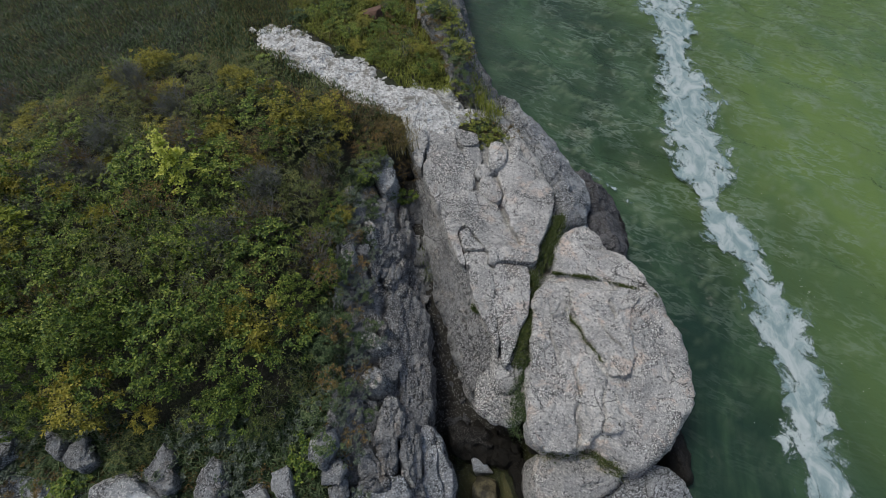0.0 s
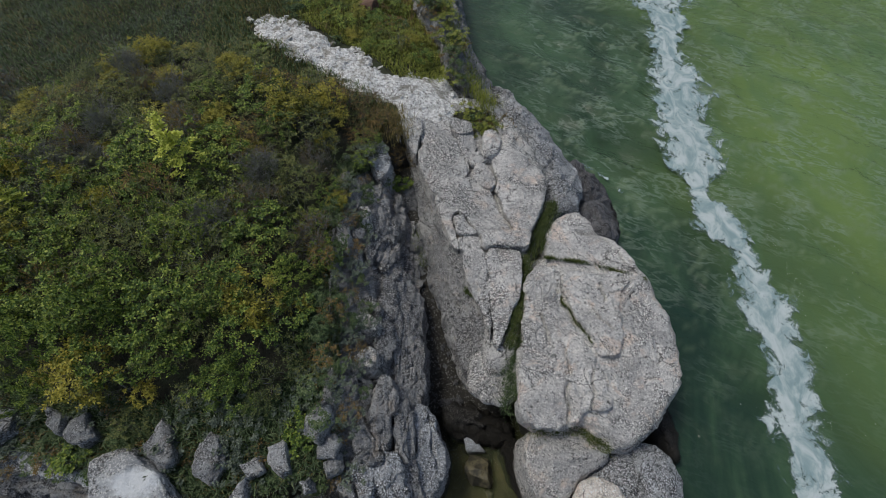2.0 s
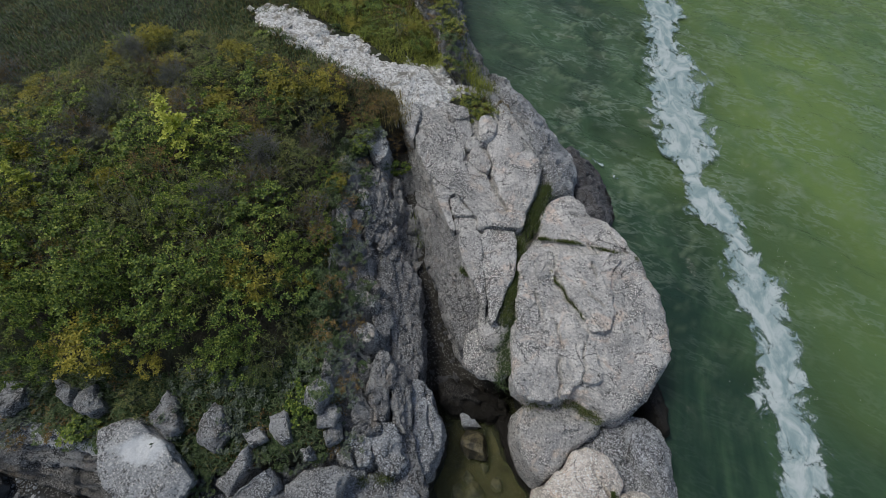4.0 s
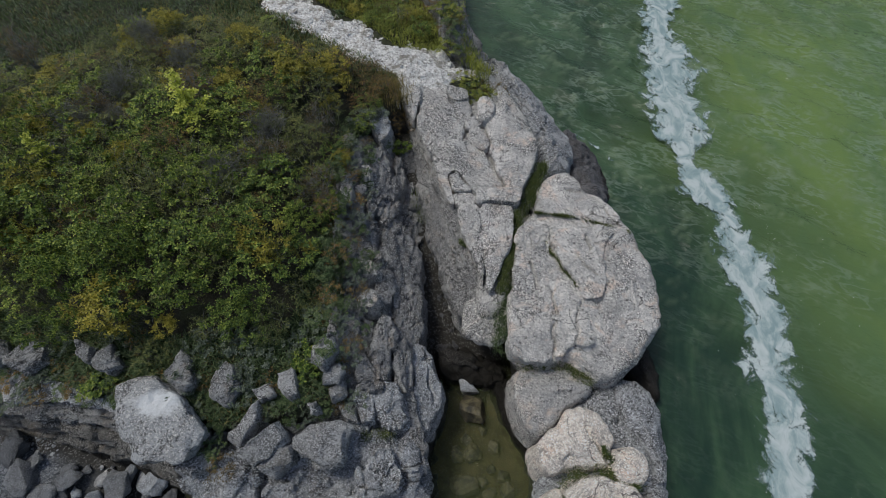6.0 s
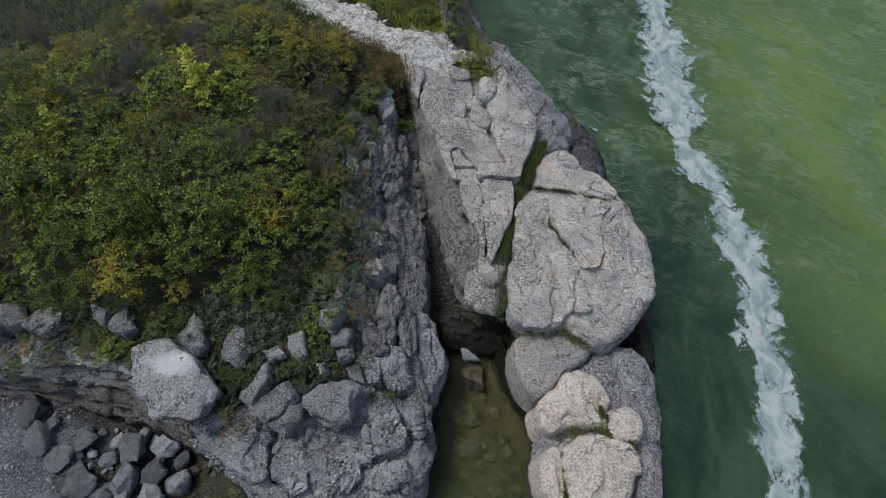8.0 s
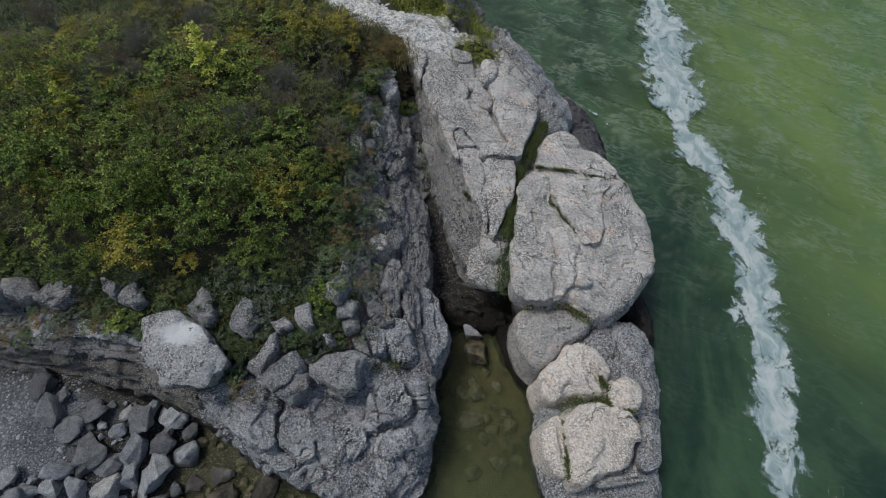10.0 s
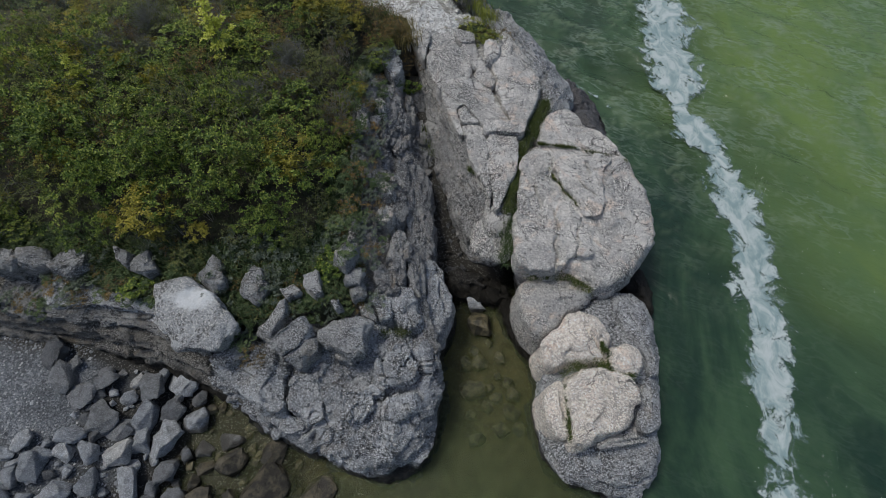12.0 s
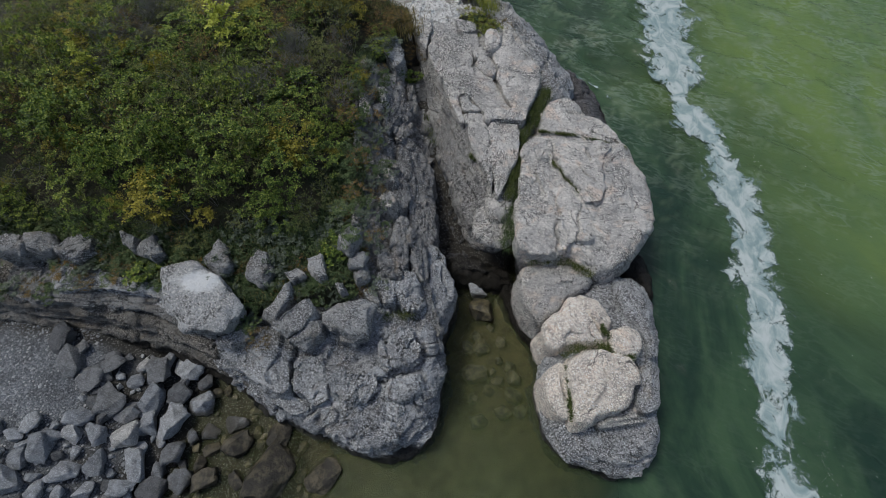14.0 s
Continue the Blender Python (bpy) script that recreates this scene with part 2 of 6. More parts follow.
def ground_material():
    """Soil and litter on the plateau, gravel on the shore, mud and silt under the water."""
    k = Nodes("soil_and_gravel")
    soil = k.ramp(k.noise(9, 6, 0.75), [(0.3, (0.018, 0.017, 0.012)), (0.55, (0.045, 0.042, 0.026)), (0.75, (0.10, 0.085, 0.05))])
    soil = k.mix(k.range(k.noise(1.2, 4), 0.4, 0.65), soil, (0.035, 0.045, 0.018))
    peb = k.voronoi(38, out="Color")
    s = k.split(peb)
    grav = k.ramp(s[0], [(0.0, (0.074, 0.084, 0.099)), (0.5, (0.165, 0.184, 0.208)), (1.0, (0.37, 0.39, 0.42))])
    grav = k.mix(k.range(k.noise(1.1, 4), 0.35, 0.7), k.mix(1.0, grav, (0.55, 0.55, 0.55), "MULTIPLY"), grav)
    silt = k.ramp(k.noise(2.2, 5, 0.65), [(0.3, (0.038, 0.033, 0.014)), (0.7, (0.125, 0.103, 0.045))])
    # dark: near-black gravel, also painted where the gully and wall foot lie in shadow
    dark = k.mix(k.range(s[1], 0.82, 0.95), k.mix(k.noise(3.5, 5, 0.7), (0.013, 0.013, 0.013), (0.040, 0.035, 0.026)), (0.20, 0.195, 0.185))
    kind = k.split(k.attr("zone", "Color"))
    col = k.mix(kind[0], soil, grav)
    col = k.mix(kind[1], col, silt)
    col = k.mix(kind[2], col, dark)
    h = k.math("ADD", k.voronoi(38), k.noise(12, 5, 0.7))
    k.bump(h, 0.8, 0.04)
    return k.set(Base_Color=col, Roughness=0.92)


GROUND = ground_material()


def path_material():
    k = Nodes("white_limestone_rubble")
    s = k.split(k.voronoi(15, out="Color"))
    col = k.ramp(s[0], [(0.0, (0.48, 0.475, 0.46)), (0.5, (0.74, 0.735, 0.725)), (1.0, (0.90, 0.895, 0.885))])
    col = k.mix(k.range(k.noise(2.4, 6, 0.72), 0.50, 0.62, 0, 0.75), col, (0.21, 0.19, 0.15))
    col = k.mix(k.range(k.noise(11, 5, 0.75), 0.53, 0.60, 0, 0.75), col, (0.16, 0.15, 0.13))
    k.bump(k.math("ADD", k.voronoi(15), k.noise(20, 5, 0.8)), 0.9, 0.06)
    return k.set(Base_Color=col, Roughness=0.95)


PATH_ROCK = path_material()


def water_material():
    k = Nodes("lake_water")
    k.mat.use_transparent_shadow = True
    # murky tone, with the far water's brighter sky reflection painted in
    tone = k.attr("silt", "Fac")
    col = k.mix(tone, (0.016, 0.039, 0.026), (0.133, 0.205, 0.060))
    cloud = k.noise(0.32, 5, 0.62, vec=k.stretch(1.0, 0.45, 1.0), distortion=0.8)
    col = k.mix(k.range(cloud, 0.40, 0.70, 0, 0.6), col, (0.072, 0.136, 0.066))
    depth = k.attr("depth", "Fac")
    shallow = k.range(depth, 1.5, 0.2, 0, 0.92)
    col = k.mix(shallow, col, (0.108, 0.128, 0.046))
    # wave crests painted paler, imitating light through thin water
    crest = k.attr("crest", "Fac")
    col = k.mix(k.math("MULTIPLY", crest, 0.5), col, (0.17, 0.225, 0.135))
    turn = k.t.nodes.new("ShaderNodeMapping")
    turn.vector_type = "TEXTURE"
    turn.inputs["Rotation"].default_value = (0, 0, radians(-30))
    turn.inputs["Scale"].default_value = (1.9, 0.75, 1.0)
    k.link(k.pos, turn.inputs[0])
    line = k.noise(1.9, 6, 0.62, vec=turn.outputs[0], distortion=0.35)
    # pale ripple lines: the sky's glint on the crests, put into the colour
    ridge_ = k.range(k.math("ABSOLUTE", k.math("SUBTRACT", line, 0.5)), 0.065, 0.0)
    glint_zone = k.math("MULTIPLY", k.attr("breeze", "Fac"), k.range(k.noise(0.5, 4, 0.6), 0.42, 0.60))
    col = k.mix(k.math("MULTIPLY", k.math("MULTIPLY", ridge_, glint_zone), 0.36), col, (0.26, 0.33, 0.27))
    fine = k.noise(9.0, 4, 0.65, vec=turn.outputs[0], distortion=0.6)
    k.bump(k.math("ADD", line, k.math("MULTIPLY", fine, 0.12)), 0.75, 0.16)
    alpha = k.range(depth, 0.02, 1.7, 0.18, 1.0)
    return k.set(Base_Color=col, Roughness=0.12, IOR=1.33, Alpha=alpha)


WATER = water_material()


def foam_material():
    k = Nodes("lake_foam")
    u = k.attr("across", "Fac")
    n1 = k.noise(1.9, 9, 0.62, vec=k.stretch(1.0, 0.75, 1.0), distortion=0.9)
    n2 = k.noise(7, 6, 0.68, distortion=0.8)
    v = k.math("ADD", k.math("MULTIPLY", n1, 1.0), k.math("MULTIPLY", n2, 0.36))
    v = k.math("SUBTRACT", v, k.math("MULTIPLY", k.math("POWER", u, 1.4), 0.72))
    v = k.math("ADD", v, k.math("MULTIPLY", k.math("SUBTRACT", k.noise(0.35, 2), 0.53), 0.5))
    v = k.math("SUBTRACT", v, k.range(k.split()[1], 5.0, -5.0, 0.0, 0.03))
    a = k.range(v, 0.36, 0.56)
    wisp = k.noise(1.5, 6, 0.58, vec=k.stretch(1.0, 0.6, 1.0), distortion=1.6)
    col = k.mix(k.range(wisp, 0.34, 0.66), (0.24, 0.345, 0.36), (0.54, 0.61, 0.615))
    col = k.mix(k.range(v, 0.32, 0.58), (0.20, 0.30, 0.30), col)
    k.bump(k.math("ADD", n1, k.math("MULTIPLY", n2, 0.6)), 0.35, 0.06)
    return k.set(Base_Color=col, Roughness=0.7, Alpha=k.math("MULTIPLY", a, 0.86))


FOAM = foam_material()


def plain(name, color, rough=0.8):
    k = Nodes(name)
    dark = tuple(c * 0.6 for c in color)
    return k.set(Base_Color=k.mix(k.range(k.noise(14, 4, 0.7), 0.35, 0.65), dark, color), Roughness=rough)


def leaf_material(name, stops, rough=0.55):
    """Leaves: every leaf differs a little, every shrub differs in tone."""
    k = Nodes(name)
    geo = [n for n in k.t.nodes if n.type == "NEW_GEOMETRY"][0]
    info = k.t.nodes.new("ShaderNodeObjectInfo")
    v = k.math("ADD", k.math("MULTIPLY", geo.outputs["Random Per Island"], 0.58),
               k.math("ADD", k.math("MULTIPLY", info.outputs["Random"], 0.22), k.math("MULTIPLY", k.noise(1.6, 3, 0.6), 0.36)))
    col = k.ramp(v, [(p, tuple(f_ * c for f_, c in zip((0.89, 0.93, 0.93), tone))) for p, tone in stops])
    k.set(Base_Color=col, Roughness=rough, Specular_IOR_Level=0.3)
    tr = k.t.nodes.new("ShaderNodeBsdfTranslucent")
    k.link(k.mix(1.0, col, (1.25, 1.3, 0.6), "MULTIPLY"), tr.inputs[0])
    ms = k.t.nodes.new("ShaderNodeMixShader")
    ms.inputs[0].default_value = 0.20
    out = [n for n in k.t.nodes if n.type == "OUTPUT_MATERIAL"][0]
    k.link(k.b.outputs[0], ms.inputs[1])
    k.link(tr.outputs[0], ms.inputs[2])
    k.link(ms.outputs[0], out.inputs[0])
    return k.mat


LEAF_GREEN = leaf_material("leaves_green", [(0.2, (0.032, 0.064, 0.015)), (0.5, (0.096, 0.155, 0.034)), (0.72, (0.245, 0.31, 0.060)), (0.95, (0.47, 0.50, 0.11))])
LEAF_LIME = leaf_material("leaves_lime", [(0.2, (0.22, 0.25, 0.04)), (0.5, (0.43, 0.46, 0.07)), (0.9, (0.66, 0.66, 0.14))])
LEAF_YELLOW = leaf_material("leaves_yellow", [(0.2, (0.10, 0.110, 0.024)), (0.5, (0.25, 0.235, 0.040)), (0.9, (0.48, 0.40, 0.07))])
LEAF_OLIVE = leaf_material("leaves_olive", [(0.2, (0.038, 0.058, 0.024)), (0.5, (0.102, 0.128, 0.045)), (0.9, (0.27, 0.27, 0.09))])
LEAF_RUST = leaf_material("leaves_rust", [(0.2, (0.070, 0.058, 0.031)), (0.5, (0.165, 0.118, 0.048)), (0.9, (0.36, 0.215, 0.066))])
GRASS_GREEN = leaf_material("grass_green", [(0.2, (0.028, 0.054, 0.023)), (0.55, (0.082, 0.128, 0.050)), (0.9, (0.21, 0.25, 0.118))])
GRASS_DRY = leaf_material("grass_dry", [(0.2, (0.078, 0.065, 0.029)), (0.55, (0.195, 0.163, 0.058)), (0.9, (0.364, 0.286, 0.117))])
HILL_GREEN = leaf_material("bank_herbs", [(0.2, (0.095, 0.112, 0.022)), (0.55, (0.215, 0.24, 0.048)), (0.9, (0.42, 0.42, 0.095))])
MOSS = leaf_material("crack_grass", [(0.2, (0.033, 0.053, 0.014)), (0.55, (0.080, 0.110, 0.029)), (0.9, (0.175, 0.18, 0.062))])
SAGE = leaf_material("leaves_sage", [(0.2, (0.058, 0.076, 0.056)), (0.55, (0.125, 0.152, 0.118)), (0.9, (0.27, 0.30, 0.235))])
WOOD = plain("shrub_wood", (0.11, 0.095, 0.08))
TWIG_GREY = plain("bare_twigs", (0.30, 0.30, 0.295))


def washed_boulder_material():
    """The boulder stone with one white washed patch near its upper edge."""
    k = Nodes("boulder_washed")
    base = k.mix(k.range(k.noise(0.9, 5, 0.65), 0.42, 0.60), (0.255, 0.266, 0.279), (0.385, 0.399, 0.415))
    base = k.mix(k.range(k.noise(1.6, 6, 0.7, distortion=0.5), 0.52, 0.64, 0, 0.6), base, (0.10, 0.10, 0.105))
    speck = k.math("ADD", k.noise(15, 5, 0.78), k.math("MULTIPLY", k.range(k.noise(1.6, 5, 0.7), 0.45, 0.6), 0.10))
    base = k.mix(k.range(speck, 0.57, 0.595, 0, 0.85), base, (0.05, 0.05, 0.05))
    base = k.mix(k.range(k.noise(23, 4, 0.78), 0.54, 0.575, 0, 0.8), base, (0.66, 0.66, 0.65))
    d = k.t.nodes.new("ShaderNodeVectorMath")
    d.operation = "DISTANCE"
    sq = k.stretch(0.55, 1.0, 0.3)
    k.link(sq, d.inputs[0])
    d.inputs[1].default_value = (WASH[0] * 0.55, WASH[1], WASH[2] * 0.3)
    v = k.math("ADD", d.outputs["Value"], k.math("MULTIPLY", k.math("SUBTRACT", k.noise(4, 5, 0.7), 0.5), 0.5))
    base = k.mix(k.range(v, 0.36, 0.20, 0, 0.75), base, (0.70, 0.73, 0.76))
    k.bump(k.noise(7, 7, 0.78), 0.8, 0.08)
    return k.set(Base_Color=base, Roughness=0.92)


WASH = (-6.50, 0.24, 3.4)
STONE_WASHED = washed_boulder_material()
RUST_STONE = plain("rust_brown_stone", (0.17, 0.10, 0.07), 0.9)


# ---------------------------------------------------------------- mesh tools
def mesh_of(name, verts, faces, material, smooth=True):
    me = bpy.data.meshes.new(name)
    me.from_pydata(np.asarray(verts).tolist(), [], np.asarray(faces).tolist())
    me.materials.append(material)
    if smooth:
        me.shade_smooth()
    me.update()
    return me


def part(name, me, parent, label=""):
    ob = new(name, me)
    ob.parent = parent
    return tagged(ob, label)


def thing(name, label, category, group="", kind="", at=(0, 0, 0)):
    ob = new(name)
    ob.location = at
    return tagged(ob, label, category, group, kind)


def closed_curve(outline, spacing, soft=2):
    p = np.asarray(outline, float)
    for _ in range(soft):
        q = np.roll(p, -1, 0)
        p = np.stack([0.8 * p + 0.2 * q, 0.2 * p + 0.8 * q], 1).reshape(-1, 2)
    seg = np.linalg.norm(np.roll(p, -1, 0) - p, axis=1)
    run = np.concatenate([[0], np.cumsum(seg)])
    n = max(24, int(run[-1] / spacing))
    s = np.linspace(0, run[-1], n, endpoint=False)
    pp = np.vstack([p, p[:1]])
    return np.stack([np.interp(s, run, pp[:, k]) for k in (0, 1)], 1)


def rock_mesh(outline, top, base=-0.6, slope=(0, 0), rounding=0.3, batter=0.12, dome=0.08, rough=0.07, chunk=0.0,
              chunk_size=0.6, strata=0.0, layer=0.22, cracks=(), spacing=0.064, seed=0, material=None, soft=2, edge=0.04, power=2.4, grain=(1, 1, 0.8)):
    """A block of bedrock or a boulder: a plan outline, a rounded shoulder and sides that go down to base."""
    rim = closed_curve(outline, spacing, soft)
    n = len(rim)
    mid = rim.mean(0)
    wob = fbm(np.column_stack([rim * 1.6, np.zeros(n)]), 3, seed + 5)
    out = rim - mid
    out /= np.linalg.norm(out, axis=1)[:, None] + 1e-9
    rim = rim + out * (edge * (wob + 0.6 * fbm(np.column_stack([rim * 5.2, np.zeros(n)]), 3, seed + 6)))[:, None]
    c = rim - mid
    w, v = np.linalg.eigh(c.T @ c)
    axis = v[:, 1]
    a, b = np.abs(c @ v[:, 1]).max(), np.abs(c @ v[:, 0]).max()
    half = max(0.0, a - b) * 0.95
    core = mid + np.clip(c @ axis, -half, half)[:, None] * axis
    vec = core - rim
    dist = np.linalg.norm(vec, axis=1)
    vec = vec / (dist[:, None] + 1e-9)
    r = np.minimum(rounding, dist * 0.85)
    height = top - base
    drop_r = min(rounding, height * 0.7)
    n_top = max(4, int(np.percentile(dist, 80) / spacing))
    n_sh = max(5, int(1.5 * drop_r / spacing))
    n_side = max(3, int((height - drop_r) / (spacing * 1.3)))
    rings = []
    for k in range(n_top):
        u = k / n_top
        inset = dist + (r - dist) * u
        xy = rim + vec * inset[:, None]
        rings.append(np.column_stack([xy, np.full(n, top + dome * (1 - u * u))]))
    for k in range(n_sh):
        q = k / n_sh * math.pi / 2
        xy = rim + vec * (r * (1 - math.sin(q) ** (2 / power)))[:, None]
        rings.append(np.column_stack([xy, np.full(n, top - drop_r * (1 - math.cos(q) ** (2 / power)))]))
    for k in range(n_side + 1):
        u = k / n_side
        z = top - drop_r - (height - drop_r) * u
        xy = rim - vec * (batter * u * (height - drop_r))
        rings.append(np.column_stack([xy, np.full(n, z)]))
    g = np.array(rings)
    fall = np.clip((g[:, :, 2] - base) / height, 0, 1)
    g[:, :, 2] += fall * (slope[0] * (g[:, :, 0] - mid[0]) + slope[1] * (g[:, :, 1] - mid[1]))
    t1 = np.roll(g, -1, 1) - np.roll(g, 1, 1)
    t2 = np.gradient(g, axis=0)
    nor = np.cross(t2, t1)
    nor[0] = (0, 0, 1)
    ln = np.linalg.norm(nor, axis=2, keepdims=True)
    nor = np.where(ln > 1e-9, nor / (ln + 1e-12), np.array((0, 0, 1.0)))
    if nor[:n_top, :, 2].mean() < 0:
        nor = -nor
        nor[0] = (0, 0, 1)
    p = g.reshape(-1, 3)
    nn = nor.reshape(-1, 3)
    d = rough * fbm(p * 1.1 + seed * 3.7, 5, seed, 0.55)
    d += 0.25 * rough * (1 - 2 * np.abs(vnoise(p * 5.3 + seed, seed + 9)))
    if chunk:
        warp = p + 0.18 * np.column_stack([fbm(p * 1.7 + k * 9.1, 2, seed + 20 + k) for k in range(3)])
        gap, level = facets(warp / (chunk_size * np.array(grain)), seed + 3, 1.6)
        split = sstep(-0.25, 0.35, vnoise(p * 0.9 + 3.1, seed + 50))
        d += chunk * level * sstep(0, 0.06, gap) - chunk * 0.9 * split * sstep(0.05, 0.0, gap)
        gap, level = facets(warp / (chunk_size * 0.42 * np.array(grain)), seed + 8, 1.6)
        d += 0.42 * chunk * level * sstep(0, 0.08, gap) - 0.25 * chunk * split * sstep(0.06, 0.0, gap)
    if strata:
        zz = p[:, 2] / layer + 0.5 * vnoise(p * np.array((0.5, 0.5, 1.5)), seed + 30)
        zi = np.floor(zz)
        zf = zz - zi
        o = np.zeros(len(p), np.int64)
        lay = hash3(zi.astype(np.int64), o, o, seed + 31)
        nxt = hash3(zi.astype(np.int64) + 1, o, o, seed + 31)
        val = lay + (nxt - lay) * sstep(0.82, 1.0, zf)
        d += strata * (val - 0.5) * 2 * sstep(0.85, 0.3, np.abs(nn[:, 2]))
    for line, wide, deep in cracks:
        line = np.asarray(line, float)
        best = np.full(len(p), 9.0)
        jit = p[:, :2] + 0.05 * np.column_stack([vnoise(p * 3.1 + 5, seed + 40), vnoise(p * 3.1 + 9, seed + 41)])
        for q0, q1 in zip(line[:-1], line[1:]):
            e = q1 - q0
            u = np.clip(((jit - q0) @ e) / (e @ e), 0, 1)
            best = np.minimum(best, np.linalg.norm(jit - q0 - u[:, None] * e, axis=1))
        d -= 1.3 * deep * sstep(wide, wide * 0.15, best)
    p = p + nn * d[:, None]
    R = len(rings)
    i, j = np.meshgrid(np.arange(R - 1), np.arange(n), indexing="ij")
    j2 = (j + 1) % n
    f = np.stack([i * n + j, (i + 1) * n + j, (i + 1) * n + j2, i * n + j2], -1).reshape(-1, 4)
    test = sum(np.cross(p[a_[1]] - p[a_[0]], p[a_[3]] - p[a_[0]])[2] for a_ in f[n:n * 3])
    if test < 0:
        f = f[:, ::-1]
    me = mesh_of("rock", p, f, material or ROCK)
    if chunk >= 0.03:
        me.set_sharp_from_angle(angle=radians(34))
    return me


def stone_mesh(seed, material, cuts=16, detail=3, squash=(1, 1, 0.75)):
    """An angular broken stone of about unit radius: a bevelled hull of a few corners."""
    rng = np.random.default_rng(seed)
    q = rng.normal(size=(cuts, 3))
    q /= np.linalg.norm(q, axis=1)[:, None]
    q = np.sign(q) * np.abs(q) ** 0.75 * rng.uniform(0.85, 1.1, (cuts, 1)) * np.array(squash)
    bm = bmesh.new()
    for c in q:
        bm.verts.new(c)
    hull = bmesh.ops.convex_hull(bm, input=bm.verts)
    loose = [v for v in bm.verts if not v.link_faces]
    bmesh.ops.delete(bm, geom=loose, context="VERTS")
    bmesh.ops.dissolve_limit(bm, angle_limit=radians(14), verts=bm.verts, edges=bm.edges)
    bmesh.ops.bevel(bm, geom=list(bm.edges), offset=0.07, segments=2, profile=0.6, affect="EDGES")
    bmesh.ops.triangulate(bm, faces=bm.faces)
    bmesh.ops.subdivide_edges(bm, edges=[e for e in bm.edges if e.calc_length() > 0.3], cuts=1, use_grid_fill=True)
    bmesh.ops.triangulate(bm, faces=bm.faces)
    v = np.array([x.co[:] for x in bm.verts])
    f1, gap, rid = cells(v / 0.8 + seed, seed + 4)
    v = v * (1 + 0.13 * fbm(v * 2.4 + seed, 4, seed, 0.62) + 0.16 * (rid - 0.5) * sstep(0, 0.12, gap))[:, None]
    for x, c in zip(bm.verts, v):
        x.co = c
    me = bpy.data.meshes.new("stone")
    bm.to_mesh(me)
    bm.free()
    me.materials.append(material)
    me.shade_smooth()
    me.set_sharp_from_angle(angle=radians(50))
    return me


def slab_mesh(outline, top, base, slope=(0, 0), bevel=0.05, seed=0, material=None, under=0.8):
    """An angular boulder: a hull over a plan outline with an uneven top, bevelled and roughened."""
    rng = np.random.default_rng(seed)
    q = np.asarray(outline, float)
    mid = q.mean(0)
    bm = bmesh.new()
    for x, y in q:
        zt = top + slope[0] * (x - mid[0]) + slope[1] * (y - mid[1])
        for f, z in ((rng.uniform(0.62, 0.95), zt + rng.uniform(-0.10, 0.06)), (1.0, zt - rng.uniform(0.12, 0.45) * min(1, (top - base))), (under * rng.uniform(0.9, 1.1), base)):
            c = mid + (np.array((x, y)) - mid) * f
            bm.verts.new((c[0], c[1], z))
    bmesh.ops.convex_hull(bm, input=bm.verts)
    bmesh.ops.delete(bm, geom=[v for v in bm.verts if not v.link_faces], context="VERTS")
    bmesh.ops.dissolve_limit(bm, angle_limit=radians(9), verts=bm.verts, edges=bm.edges)
    bmesh.ops.bevel(bm, geom=list(bm.edges), offset=bevel, segments=2, profile=0.6, affect="EDGES", clamp_overlap=True)
    for _ in range(4):
        bmesh.ops.triangulate(bm, faces=bm.faces)
        bmesh.ops.subdivide_edges(bm, edges=[e for e in bm.edges if e.calc_length() > 0.10], cuts=1, use_grid_fill=True)
    bmesh.ops.triangulate(bm, faces=bm.faces)
    bm.normal_update()
    v = np.array([x.co[:] for x in bm.verts])
    n = np.array([x.normal[:] for x in bm.verts])
    gap, level = facets(v / 0.40 + 0.2 * vnoise(v * 3, seed)[:, None], seed + 4, 1.5)
    d = 0.05 * fbm(v * 1.9 + seed, 5, seed, 0.6) + 0.055 * level * sstep(0, 0.1, gap) - 0.015 * sstep(0.05, 0, gap)
    for x, c in zip(bm.verts, v + n * d[:, None]):
        x.co = c
    me = bpy.data.meshes.new("boulder")
    bm.to_mesh(me)
    bm.free()
    me.materials.append(material)
    me.shade_smooth()
    me.set_sharp_from_angle(angle=radians(60))
    return me


def blades(name, points, material, length=(0.1, 0.22), width=0.012, lean=0.6, seed=0, per=1):
    """Grass and herbs as bent blades, three triangles each, at points (n, 3)."""
    rng = np.random.default_rng(seed)
    p = np.repeat(np.asarray(points, float), per, 0)
    n = len(p)
    ang = rng.uniform(0, 2 * math.pi, n)
    L = rng.uniform(length[0], length[1], n)
    ln = rng.uniform(0.15, 1.0, n) * lean
    d = np.column_stack([np.cos(ang), np.sin(ang), np.zeros(n)])
    s = np.column_stack([-np.sin(ang), np.cos(ang), np.zeros(n)])
    w = (width * rng.uniform(0.7, 1.4, n))[:, None]
    up = np.array((0, 0, 1.0))
    m = p + d * (L * ln * 0.4)[:, None] + up * (L * 0.6)[:, None]
    t = p + d * (L * ln * 1.1)[:, None] + up * (L * (1.0 - 0.35 * ln))[:, None]
    v = np.stack([p - s * w, p + s * w, m - s * w * 0.8, m + s * w * 0.8, t], 1).reshape(-1, 3)
    b = np.arange(n)[:, None] * 5
    tri = np.concatenate([b + np.array((0, 1, 3)), b + np.array((0, 3, 2)), b + np.array((2, 3, 4))])
    return mesh_of(name, v, tri, material, smooth=False)


